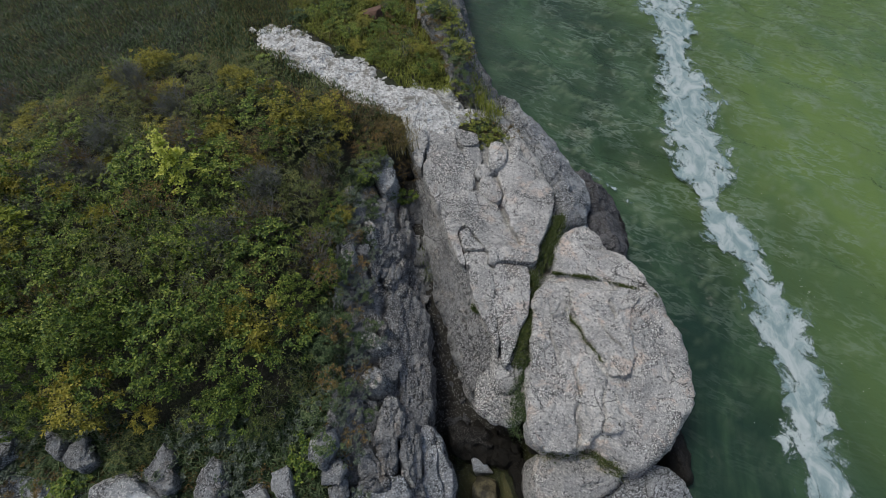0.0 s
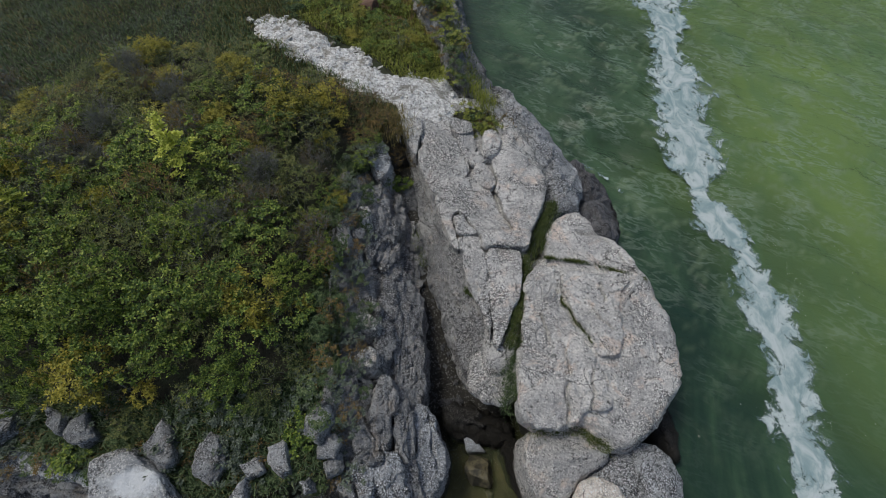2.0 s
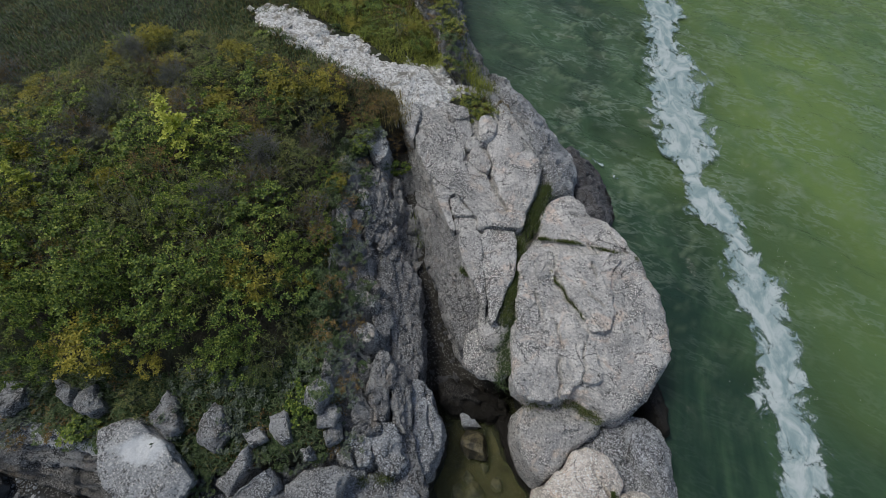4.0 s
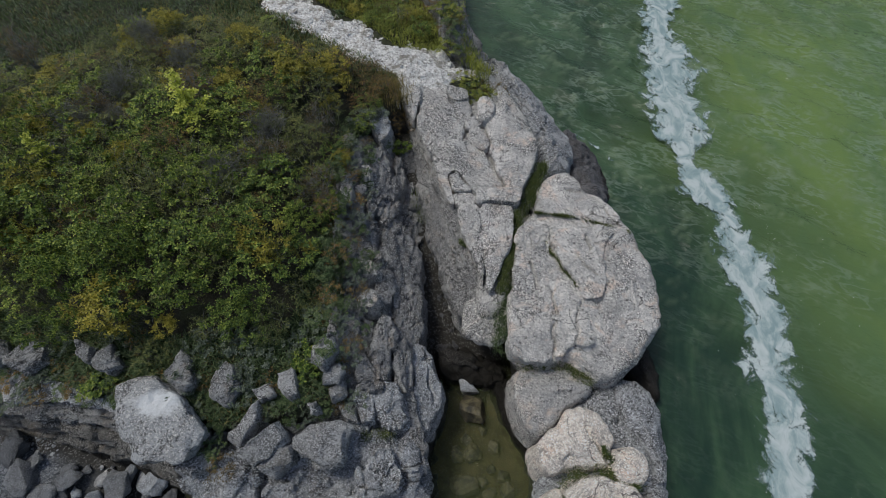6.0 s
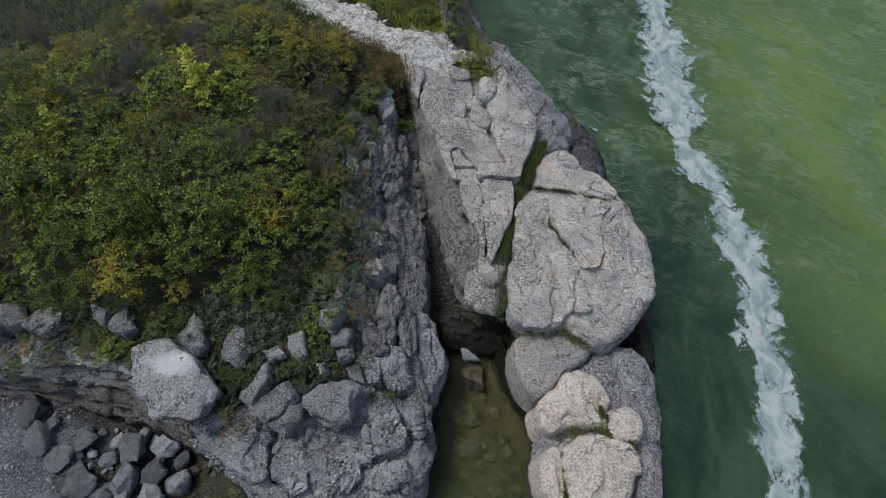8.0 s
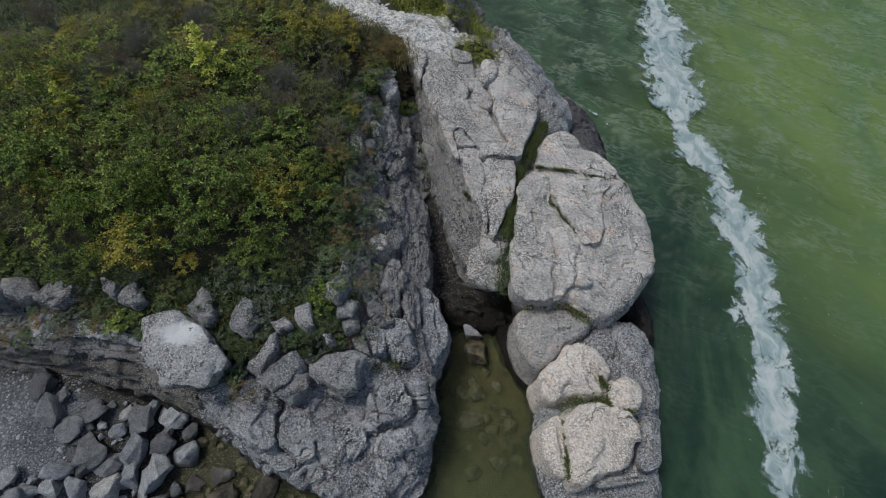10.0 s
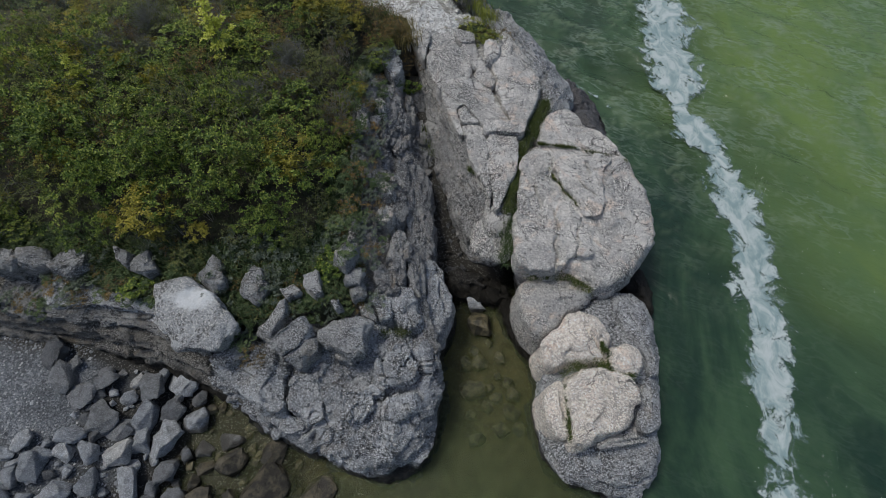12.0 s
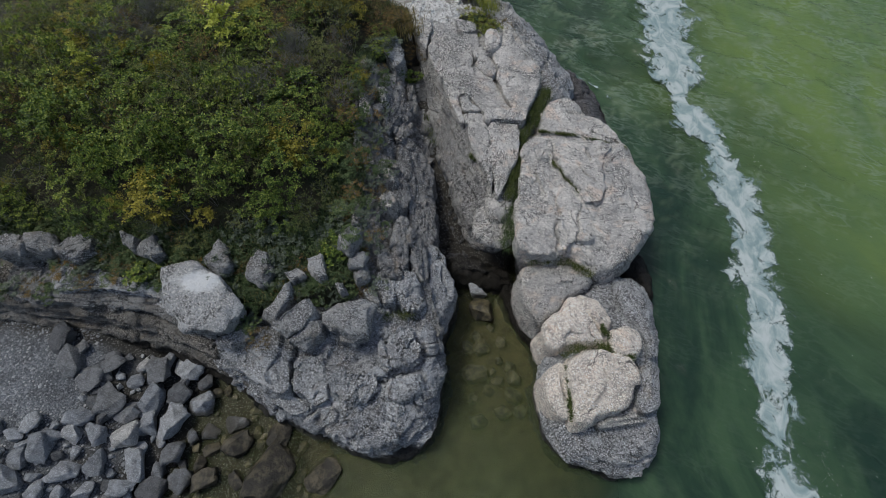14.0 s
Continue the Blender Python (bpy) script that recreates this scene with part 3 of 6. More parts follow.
def leaf_cloud(centers, axes, ups, size, rng):
    """Folded leaves: base, two sides and tip."""
    n = len(centers)
    axes = axes / (np.linalg.norm(axes, axis=1)[:, None] + 1e-9)
    side = np.cross(axes, ups)
    side /= np.linalg.norm(side, axis=1)[:, None] + 1e-9
    nrm = np.cross(side, axes)
    s = (size * rng.uniform(0.65, 1.25, n))[:, None]
    base = centers
    tip = centers + axes * s
    left = centers + axes * s * 0.48 + side * s * 0.33 + nrm * s * 0.10
    right = centers + axes * s * 0.48 - side * s * 0.33 + nrm * s * 0.10
    v = np.stack([base, left, tip, right], 1).reshape(-1, 3)
    b = np.arange(n)[:, None] * 4
    f = np.concatenate([b + np.array((0, 2, 1)), b + np.array((0, 3, 2))])
    return v, f


def tube(points, r0, r1, sides=5):
    """A tapering twig along a polyline."""
    pts = np.asarray(points, float)
    k = len(pts)
    d = np.gradient(pts, axis=0)
    d /= np.linalg.norm(d, axis=1)[:, None] + 1e-9
    ref = np.where(np.abs(d[:, 2:3]) > 0.9, np.array((1.0, 0, 0)), np.array((0, 0, 1.0)))
    a = np.cross(d, ref)
    a /= np.linalg.norm(a, axis=1)[:, None] + 1e-9
    b = np.cross(d, a)
    rad = np.linspace(r0, r1, k)[:, None]
    ring = [pts + rad * (a * math.cos(q) + b * math.sin(q)) for q in np.linspace(0, 2 * math.pi, sides, endpoint=False)]
    v = np.stack(ring, 1).reshape(-1, 3)
    f = []
    for i in range(k - 1):
        for j in range(sides):
            j2 = (j + 1) % sides
            f.append((i * sides + j, i * sides + j2, (i + 1) * sides + j2, (i + 1) * sides + j))
    return v, f


def gather(pieces):
    vs, fs, off = [], [], 0
    for v, f in pieces:
        vs.append(v)
        fs.extend((np.asarray(f) + off).tolist())
        off += len(v)
    return np.vstack(vs), fs


def shrub_meshes(seed, leaf, wood, radius=0.9, height=1.7, tips=28, twigs=7, leaves=7, size=0.093, bare=0.0, cone=0.0):
    """A many-stemmed shrub: stems that fork towards the crown, each ending in a spray of twigs with alternate leaves."""
    rng = np.random.default_rng(seed)
    woods, cen, axe, ups = [], [], [], []
    woods.append(tube([(0, 0, -0.16), (0, 0, -0.04), (0, 0, 0.03)], 0.06, 0.03, 6))
    lobes = rng.normal(size=(9, 3))
    lobes /= np.linalg.norm(lobes, axis=1)[:, None]
    lob = rng.uniform(-0.55, 0.42, 9)
    for i in range(tips):
        u = (i + 0.5) / tips
        ct = 1 - 1.12 * u
        st = math.sqrt(max(0, 1 - ct * ct))
        ph = i * 2.39996 + rng.normal() * 0.3
        dirv = np.array((st * math.cos(ph), st * math.sin(ph), ct))
        rr = 1 + float(np.sum(lob * np.clip(lobes @ dirv, 0, 1) ** 3)) + rng.normal() * 0.16
        deep = 1.0 if rng.random() < 0.75 else rng.uniform(0.5, 0.8)
        taper = 1 + cone * (0.5 - ct)
        tip = np.array((dirv[0] * radius * rr * deep * taper, dirv[1] * radius * rr * deep * taper, height * 0.52 + dirv[2] * height * 0.48 * (rr if cone == 0 else 1.0) * deep))
        root = np.array((rng.normal() * 0.02, rng.normal() * 0.02, -0.12))
        knee = np.array((tip[0] * 0.45 + rng.normal() * 0.06, tip[1] * 0.45 + rng.normal() * 0.06, tip[2] * 0.6))
        if i % 7 == 0 or (bare > 0.5 and i % 2 == 0):
            woods.append(tube([root, knee, tip], 0.016, 0.004, 3))
        reach = rng.uniform(0.75, 1.35)
        for w in range(twigs):
            turn = w * 2.39996 + rng.normal() * 0.4
            td = dirv * 0.45 + np.array((math.cos(turn), math.sin(turn), 0.0)) * 0.85 + rng.normal(size=3) * 0.25 + np.array((0, 0, 0.30))
            td /= np.linalg.norm(td)
            length = rng.uniform(0.13, 0.29) * reach * (1 + 1.0 * bare)
            if bare and rng.random() < bare:
                bend = rng.normal(size=3) * 0.22 * length
                way = [tip - td * 0.1, tip + td * length * 0.5 + bend, tip + td * length * 1.2 - bend * 0.4]
                woods.append(tube(way if bare > 0.5 else way[::2], 0.008, 0.003, 3))
                if rng.random() < 0.75:
                    continue
            for k in range(leaves):
                q = (k + 0.6) / leaves
                c = tip + td * length * q + np.array((0, 0, -0.05 * q * q))
                spin = k * 2.4 + rng.normal() * 0.5
                e1 = np.cross(td, (0.3, 0.2, 0.93))
                e1 /= np.linalg.norm(e1) + 1e-9
                e2 = np.cross(td, e1)
                ax = td * 0.5 + e1 * math.cos(spin) + e2 * math.sin(spin)
                ax[2] = 0.45 * ax[2] - 0.05
                cen.append(c)
                axe.append(ax)
                ups.append(np.array((0, 0, 1.0)) + rng.normal(size=3) * 0.4)
    v, f = leaf_cloud(np.array(cen), np.array(axe), np.array(ups), size, rng)
    lm = mesh_of("leaves", v, f, leaf, smooth=False)
    v, f = gather(woods)
    return lm, mesh_of("stems", v, f, wood)


def scatter(poly, step, seed, jitter=0.45):
    """Jittered grid points inside a plan polygon."""
    rng = np.random.default_rng(seed)
    q = np.asarray(poly, float)
    lo, hi = q.min(0), q.max(0)
    gx, gy = np.meshgrid(np.arange(lo[0], hi[0], step), np.arange(lo[1], hi[1], step))
    pts = np.column_stack([gx.ravel(), gy.ravel()]) + rng.uniform(-jitter, jitter, (gx.size, 2)) * step
    return pts[sdf(q, pts[:, 0], pts[:, 1]) > 0]


# ---------------------------------------------------------------- ground and water
PLATEAU = [(-45, 3.5), (-20, 3.3), (-15, 2.4), (-12.5, 1.9), (-11, 1.3), (-8.9, 0.7), (-7.2, 0.3), (-5.1, -0.1), (-3.5, 0.1), (-2.3, 0.6),
           (-2.4, 1.5), (-2.6, 4), (-2.9, 6.3), (-2.7, 8.6), (-2.0, 10.0), (-1.2, 10.8), (0, 11.0), (1.2, 11.5), (1.4, 12), (0.6, 12.6), (0.1, 13.3), (-0.1, 14.9), (-0.8, 16.7), (-1.3, 18.7), (-1.6, 26), (-2.5, 45), (-45, 45)]


def ground_height(x, y):
    """Height of soil, shore, gully floor and lake bed."""
    p = np.column_stack([x, y, np.zeros_like(x)])
    lump = 0.16 * fbm(p * 0.35, 3, 60) + 0.04 * fbm(p * 1.9, 3, 61)
    d = sdf(PLATEAU, x, y)
    plat = 2.65 + 0.65 * sstep(1.5, 5.5, y) + 0.55 * sstep(0, 2.2, d) + 0.25 * sstep(2, 6, d) + lump
    shore = np.clip(-(x + 7.3) * np.where(x > -7.3, 0.13, 0.22) + 0.05 * (y + 3) - 0.5 * np.clip(x + 3.2, 0, 9), -3.0, 0.95) + 0.25 * lump
    shore = np.where(y > 6, np.minimum(shore, 1), shore)
    inlet = sstep(9.0, 2.5, x) * sstep(-14, -10, x) * sstep(4, 3, y)
    bed = -2.6 + inlet * (2.35 - 0.09 * np.clip(1.5 - y, 0, 20)) + 0.3 * lump
    gully = 0.3 + np.clip(y - 2.4, -1, 7.5) * 0.27 + 0.3 * lump
    in_gully = sstep(2.2, 1.6, np.abs(x - 0.1)) * sstep(1.8, 2.6, y) * sstep(11, 10, y)
    low = np.maximum(shore - 0.05, bed)
    low = low + (np.maximum(gully, low) - low) * in_gully
    return low + (plat - low) * sstep(-0.35, 0.05, d)


def grid_xy(xs, ys):
    gx, gy = np.meshgrid(xs, ys)
    n, m = len(xs), len(ys)
    j, i = np.meshgrid(np.arange(m - 1), np.arange(n - 1), indexing="ij")
    f = np.stack([j * n + i, j * n + i + 1, (j + 1) * n + i + 1, (j + 1) * n + i], -1).reshape(-1, 4)
    return gx.ravel(), gy.ravel(), f


def axis(far_lo, lo, hi, far_hi, step):
    a = np.arange(lo, hi + 1e-6, step)
    left = lo - np.geomspace(step, lo - far_lo, 26)[::-1]
    right = hi + np.geomspace(step, far_hi - hi, 26)
    return np.concatenate([left, a, right])


def make_ground():
    x, y, f = grid_xy(axis(-700, -16, 5, 700, 0.14), axis(-700, -7, 22, 700, 0.14))
    z = ground_height(x, y)
    me = mesh_of("ground", np.column_stack([x, y, z]), f, GROUND)
    d = sdf(PLATEAU, x, y)
    gravel = sstep(0.0, -0.3, d) * sstep(0.0, 0.12, z)
    silt = sstep(0.10, -0.05, z)
    # gully floor: dark gravel, painted blacker for shade the walls don't cast
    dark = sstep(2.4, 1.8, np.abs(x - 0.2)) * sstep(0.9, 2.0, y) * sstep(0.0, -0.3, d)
    # the shadow strip at the west wall's foot, painted over wet gravel
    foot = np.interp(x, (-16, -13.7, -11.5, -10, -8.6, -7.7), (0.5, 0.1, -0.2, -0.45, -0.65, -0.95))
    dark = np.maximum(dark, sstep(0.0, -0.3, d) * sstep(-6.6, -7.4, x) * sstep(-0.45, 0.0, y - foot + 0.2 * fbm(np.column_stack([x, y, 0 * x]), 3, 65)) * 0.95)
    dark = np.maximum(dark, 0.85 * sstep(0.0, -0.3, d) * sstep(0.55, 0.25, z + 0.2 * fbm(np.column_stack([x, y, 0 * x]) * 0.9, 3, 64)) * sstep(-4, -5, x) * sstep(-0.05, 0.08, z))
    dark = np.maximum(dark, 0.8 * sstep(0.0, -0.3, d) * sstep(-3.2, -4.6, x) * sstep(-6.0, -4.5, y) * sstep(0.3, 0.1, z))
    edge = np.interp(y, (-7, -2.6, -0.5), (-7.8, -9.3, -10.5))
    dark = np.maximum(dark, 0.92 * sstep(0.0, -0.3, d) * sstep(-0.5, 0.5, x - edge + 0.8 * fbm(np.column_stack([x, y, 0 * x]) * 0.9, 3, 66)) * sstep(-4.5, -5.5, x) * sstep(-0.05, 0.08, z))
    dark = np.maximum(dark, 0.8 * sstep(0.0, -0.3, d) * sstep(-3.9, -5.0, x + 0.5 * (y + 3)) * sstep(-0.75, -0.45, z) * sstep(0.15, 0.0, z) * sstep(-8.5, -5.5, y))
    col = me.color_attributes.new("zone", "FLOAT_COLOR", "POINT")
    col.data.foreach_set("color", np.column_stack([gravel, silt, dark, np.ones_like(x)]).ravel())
    return tagged(new("ground", me), "dark soil plateau, grey gravel shore and silty lake bed", "ground", kind="structure")


make_ground()


def make_water():
    x, y, f = grid_xy(axis(-700, -12, 23, 700, 0.19), axis(-700, -7, 27, 700, 0.19))
    c_, s_ = math.cos(radians(-30)), math.sin(radians(-30))
    p = np.column_stack([(x * c_ + y * s_) * 0.42, (-x * s_ + y * c_) * 1.0, np.zeros_like(x)])
    breeze = np.clip(sstep(1.0, 6.0, x) * (0.10 + 0.90 * sstep(-1, 13, y + 0.35 * (x - 10))), 0, 1)
    wave = 1 - np.abs(fbm(p * 0.8 + 0.25 * np.column_stack([vnoise(p * 1.7, 85), vnoise(p * 1.7, 86), 0 * x]), 4, 80))
    z = (0.012 + 0.19 * breeze) * (wave - 1)
    # crest: where the paler crest light is painted
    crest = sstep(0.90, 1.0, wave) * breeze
    me = mesh_of("water", np.column_stack([x, y, z]), f, WATER)
    depth = np.maximum(0, -ground_height(x, y))
    depth = depth + 2.0 * sstep(4.0, 9.0, x + 0.8 * fbm(p * 0.5, 3, 83))
    depth = depth * (1 - 0.8 * sstep(-2.6, -4.4, x))
    a = me.attributes.new("depth", "FLOAT", "POINT")
    a.data.foreach_set("value", depth)
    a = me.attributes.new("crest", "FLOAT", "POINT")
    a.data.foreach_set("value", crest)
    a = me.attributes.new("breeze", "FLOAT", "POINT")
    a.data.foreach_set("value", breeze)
    drift = 1.5 * fbm(p * 0.3, 3, 81)
    # silt grows outward; its rise with y paints in sky reflection
    silt = np.clip(0.10 * sstep(6, 14, y) + sstep(7.2, 16.0, x + drift + 0.34 * np.minimum(y - 9, 2.5)) * (1 - 0.32 * sstep(13, 20, y - 0.5 * (x - 12) + drift)) * (0.62 + 0.38 * sstep(-4.5, 5.0, y + drift)), 0, 1)
    a = me.attributes.new("silt", "FLOAT", "POINT")
    a.data.foreach_set("value", silt)
    return tagged(new("water", me), "murky green lake water with small wind ripples", "water", kind="structure")


make_water()

FOAM_LINE = [(12.2, 32), (11.9, 26), (11.5, 21.5), (10.9, 17.5), (10.5, 14.5), (10.1, 12.6), (10.05, 11.0), (10.45, 8.9), (10.8, 6.2), (10.55, 3.4), (10.1, 1.0), (9.65, -1.5), (9.2, -3.6), (8.7, -6), (8.0, -12)]


def make_foam(points, width, name, label, seed, thin=0.0):
    line = np.array(points[::-1])
    seg = np.linalg.norm(np.diff(line, axis=0), axis=1)
    run = np.concatenate([[0], np.cumsum(seg)])
    s = np.arange(0, run[-1], 0.12)
    cx, cy = np.interp(s, run, line[:, 0]), np.interp(s, run, line[:, 1])
    ker = np.hanning(11) / np.hanning(11).sum()
    cx = np.convolve(np.pad(cx, 5, "edge"), ker, "valid")
    q = np.column_stack([s * 0.5, s * 0, s * 0])
    cx = cx + 0.34 * width * fbm(q * 1.4, 4, seed)
    half = width * (1 + 0.045 * np.clip(cy - 6, 0, 20)) * (1 + 0.5 * fbm(q * 1.3 + 40, 3, seed + 1))
    u = np.linspace(-1, 1, 17)
    vx = cx[:, None] + u[None, :] * 1.75 * half[:, None]
    vy = np.repeat(cy[:, None], 17, 1)
    vz = 0.035 + 0.03 * (1 - np.abs(u))[None, :] + 0 * vx
    n = 17
    j, i = np.meshgrid(np.arange(len(s) - 1), np.arange(n - 1), indexing="ij")
    f = np.stack([j * n + i, j * n + i + 1, (j + 1) * n + i + 1, (j + 1) * n + i], -1).reshape(-1, 4)
    me = mesh_of("foam", np.column_stack([vx.ravel(), vy.ravel(), vz.ravel()]), f, FOAM)
    a = me.attributes.new("across", "FLOAT", "POINT")
    a.data.foreach_set("value", np.repeat(thin + (1 - thin) * np.abs(u)[None, :], len(s), 0).ravel())
    tagged(new(name, me), label, "foam", kind="stuff")
    return line, run


def foam_flecks(line, run):
    rng = np.random.default_rng(5)
    k = 2600
    t = rng.uniform(0, run[-1], k)
    kind = rng.random(k)
    off = np.where(kind < 0.5, rng.normal(0.15, 0.7, k), np.where(kind < 0.85, 1.15 + 0.35 * vnoise(np.column_stack([t * 0.4, 0 * t, 0 * t]), 97) + rng.normal(0, 0.12, k), rng.uniform(0.5, 4.5, k)))
    px, py = np.interp(t, run, line[:, 0]) + off, np.interp(t, run, line[:, 1])
    clump = vnoise(np.column_stack([px * 1.3, py * 0.5, 0 * px]), 95)
    keep = clump + rng.uniform(-0.4, 0.5, k) > 0.0
    px, py = px[keep], py[keep]
    k = len(px)
    rad = rng.uniform(0.004, 0.012, k)
    ang = np.linspace(0, 2 * math.pi, 6, endpoint=False)
    v = np.stack([np.column_stack([px + rad * math.cos(a_), py + rad * 1.3 * math.sin(a_), np.full(k, 0.03)]) for a_ in ang], 1).reshape(-1, 3)
    f = (np.arange(k)[:, None] * 6 + np.arange(6)).tolist()
    tagged(new("foam_flecks", mesh_of("foam_flecks", v, f, FLECK)), "white foam bubbles scattered on green water", "foam", kind="stuff")


FLECK = plain("foam_bubbles", (0.75, 0.77, 0.75), 0.6)
foam_flecks(*make_foam(FOAM_LINE, 0.76, "foam_streak", "long ragged streak of white foam on green water", 90))
make_foam([(5.57, 12.30), (6.34, 11.75), (6.97, 10.86), (7.20, 9.77), (7.15, 9.18)], 0.34, "shore_foam", "thin white wash of foam beside a dark rock", 92, 0.42)

# ---------------------------------------------------------------- bedrock
ridge = thing("rock_ridge", "pale cracked limestone ridge with lichen specks beside water", "rock ridge")
knoll = thing("rock_knoll", "large rounded pale limestone outcrop with grassy cracks", "rock outcrop")
spur = thing("rock_spur", "rounded limestone spur standing in green water", "rock outcrop")
cliff = thing("sea_cliff", "grey fractured limestone cliff below shrubs and above shore", "cliff")
gully = thing("gully_rock", "dark wet rock at the gully mouth by water", "rock")


def block(parent, outline, top, name="rock_block", **kw):
    kw.setdefault("seed", 100 + len(bpy.data.meshes))
    return part(name, rock_mesh(outline, top, **kw), parent)


# ridge: body first, then the panels that lie on it
block(ridge, [(-1.09, 10.81), (-0.67, 12.19), (0.80, 12.90), (2.15, 12.43), (2.76, 11.15), (3.25, 10.10), (3.47, 9.12), (3.20, 8.10), (2.92, 7.46), (2.69, 6.65), (2.23, 4.49), (1.96, 3.23), (1.50, 2.94), (1.17, 3.09), (1.12, 3.85), (1.18, 4.49), (0.92, 5.18), (0.70, 5.72), (0.45, 6.67), (-0.20, 8.50), (-0.85, 9.55), (-1.12, 10.55)], 2.78,
      base=0.4,
      name="ridge_body", slope=(-0.05, 0.10), rounding=0.5, batter=0.10, dome=0.0, rough=0.05, chunk=0.03, chunk_size=0.9, spacing=0.09, seed=11)


def ridge_panel(k, plan):
    """One slab of the cracked ridge top."""
    cx, cy = np.mean(plan, 0)
    away = np.array(plan) - (cx, cy)
    plan = np.array(plan) + 0.006 * away / np.linalg.norm(away, axis=1)[:, None]
    lift = 2.90 + 0.10 * (cy - 6.8) - 0.05 * (cx - 1.0) + (0.05, -0.03, 0.01, 0.07, -0.04, 0.12, -0.02, 0.05)[k % 8]
    block(ridge, plan, lift, name="rock_panel", base=2.3, slope=(-0.05, 0.10), rounding=0.12 if k in (5, 9, 10) else 0.035, batter=0.02, dome=0.05 if k in (5, 7, 9) else 0.02,
          rough=0.06, chunk=0.03 if k in (2, 8, 10, 15, 16) else 0.02, chunk_size=0.6, soft=1, edge=0.012, power=3, spacing=0.04, seed=130 + k, material=ROCK_PALE if k in (5, 9, 10, 13, 16) else ROCK)


ridge_panel(0, [(-1.19, 11.22), (-0.74, 11.29), (-0.64, 10.82), (-0.77, 10.19), (-0.81, 9.63), (-0.96, 9.83), (-1.22, 10.57)])
ridge_panel(1, [(-0.70, 10.87), (-0.31, 11.07), (0.16, 11.22), (0.38, 10.54), (0.41, 10.37), (-0.03, 10.37), (-0.30, 10.13), (-0.57, 10.01), (-0.72, 10.24)])
ridge_panel(2, [(-0.58, 10.13), (-0.31, 10.25), (-0.03, 10.47), (0.43, 10.46), (0.64, 9.77), (0.80, 9.07), (0.75, 8.73), (0.40, 8.62), (-0.03, 8.26), (-0.34, 8.39), (-0.52, 8.86), (-0.75, 9.67)])
ridge_panel(3, [(0.20, 11.32), (1.01, 11.20), (1.08, 10.65), (0.45, 10.56)])
ridge_panel(4, [(0.47, 10.58), (1.09, 10.68), (1.16, 10.02), (0.87, 9.55), (0.89, 9.20), (0.80, 8.95), (0.68, 9.79)])
ridge_panel(5, [(1.31, 10.62), (1.74, 10.82), (1.96, 10.46), (1.87, 9.97), (1.55, 9.66), (1.31, 9.88)])
ridge_panel(6, [(0.89, 9.54), (1.18, 10.02), (1.54, 9.75), (1.35, 9.51), (1.01, 9.38)])
ridge_panel(7, [(1.04, 9.35), (1.37, 9.48), (1.57, 9.15), (1.68, 8.70), (1.49, 8.46), (1.22, 8.60), (0.97, 8.94)])
ridge_panel(8, [(0.82, 8.86), (1.00, 8.95), (1.23, 8.61), (1.53, 8.45), (1.67, 7.91), (1.87, 7.39), (2.04, 6.98), (1.76, 6.79), (1.21, 6.75), (0.91, 7.11), (0.59, 7.66), (0.15, 7.91), (-0.09, 8.19), (0.02, 8.38), (0.41, 8.73)])
ridge_panel(9, [(1.62, 9.77), (1.92, 10.08), (2.03, 10.65), (2.33, 10.91), (2.43, 10.34), (2.77, 9.84), (2.82, 9.44), (2.45, 9.12), (2.02, 8.61), (1.81, 8.83), (1.66, 9.20)])
ridge_panel(10, [(1.81, 8.88), (2.05, 8.70), (2.48, 9.19), (2.96, 9.52), (3.28, 9.14), (3.28, 8.44), (2.98, 7.66), (2.64, 6.94), (2.21, 6.90), (2.06, 7.36), (1.93, 7.52), (1.84, 7.98), (1.65, 8.48)])
ridge_panel(11, [(0.28, 7.39), (0.61, 7.62), (0.88, 7.14), (1.12, 6.87), (0.76, 6.83), (0.48, 6.87)])
ridge_panel(12, [(0.48, 6.78), (1.15, 6.79), (1.10, 6.36), (0.58, 6.34)])
ridge_panel(13, [(1.23, 6.87), (1.80, 6.90), (2.22, 6.96), (2.67, 6.99), (2.53, 6.41), (1.85, 6.48), (1.22, 6.43)])
ridge_panel(14, [(-0.04, 8.27), (0.14, 7.99), (0.56, 7.75), (0.23, 7.45), (0.43, 6.88), (0.53, 6.35), (0.32, 6.46), (0.05, 7.35), (-0.21, 8.15)])
ridge_panel(15, [(0.59, 6.39), (1.23, 6.44), (1.27, 5.29), (1.36, 4.30), (1.31, 3.68), (1.14, 4.38), (0.89, 4.96), (0.68, 5.47)])
ridge_panel(16, [(1.26, 6.44), (2.27, 6.41), (2.34, 5.96), (2.13, 4.95), (1.87, 4.26), (1.52, 3.50), (1.36, 3.68), (1.39, 4.30), (1.30, 5.29)])
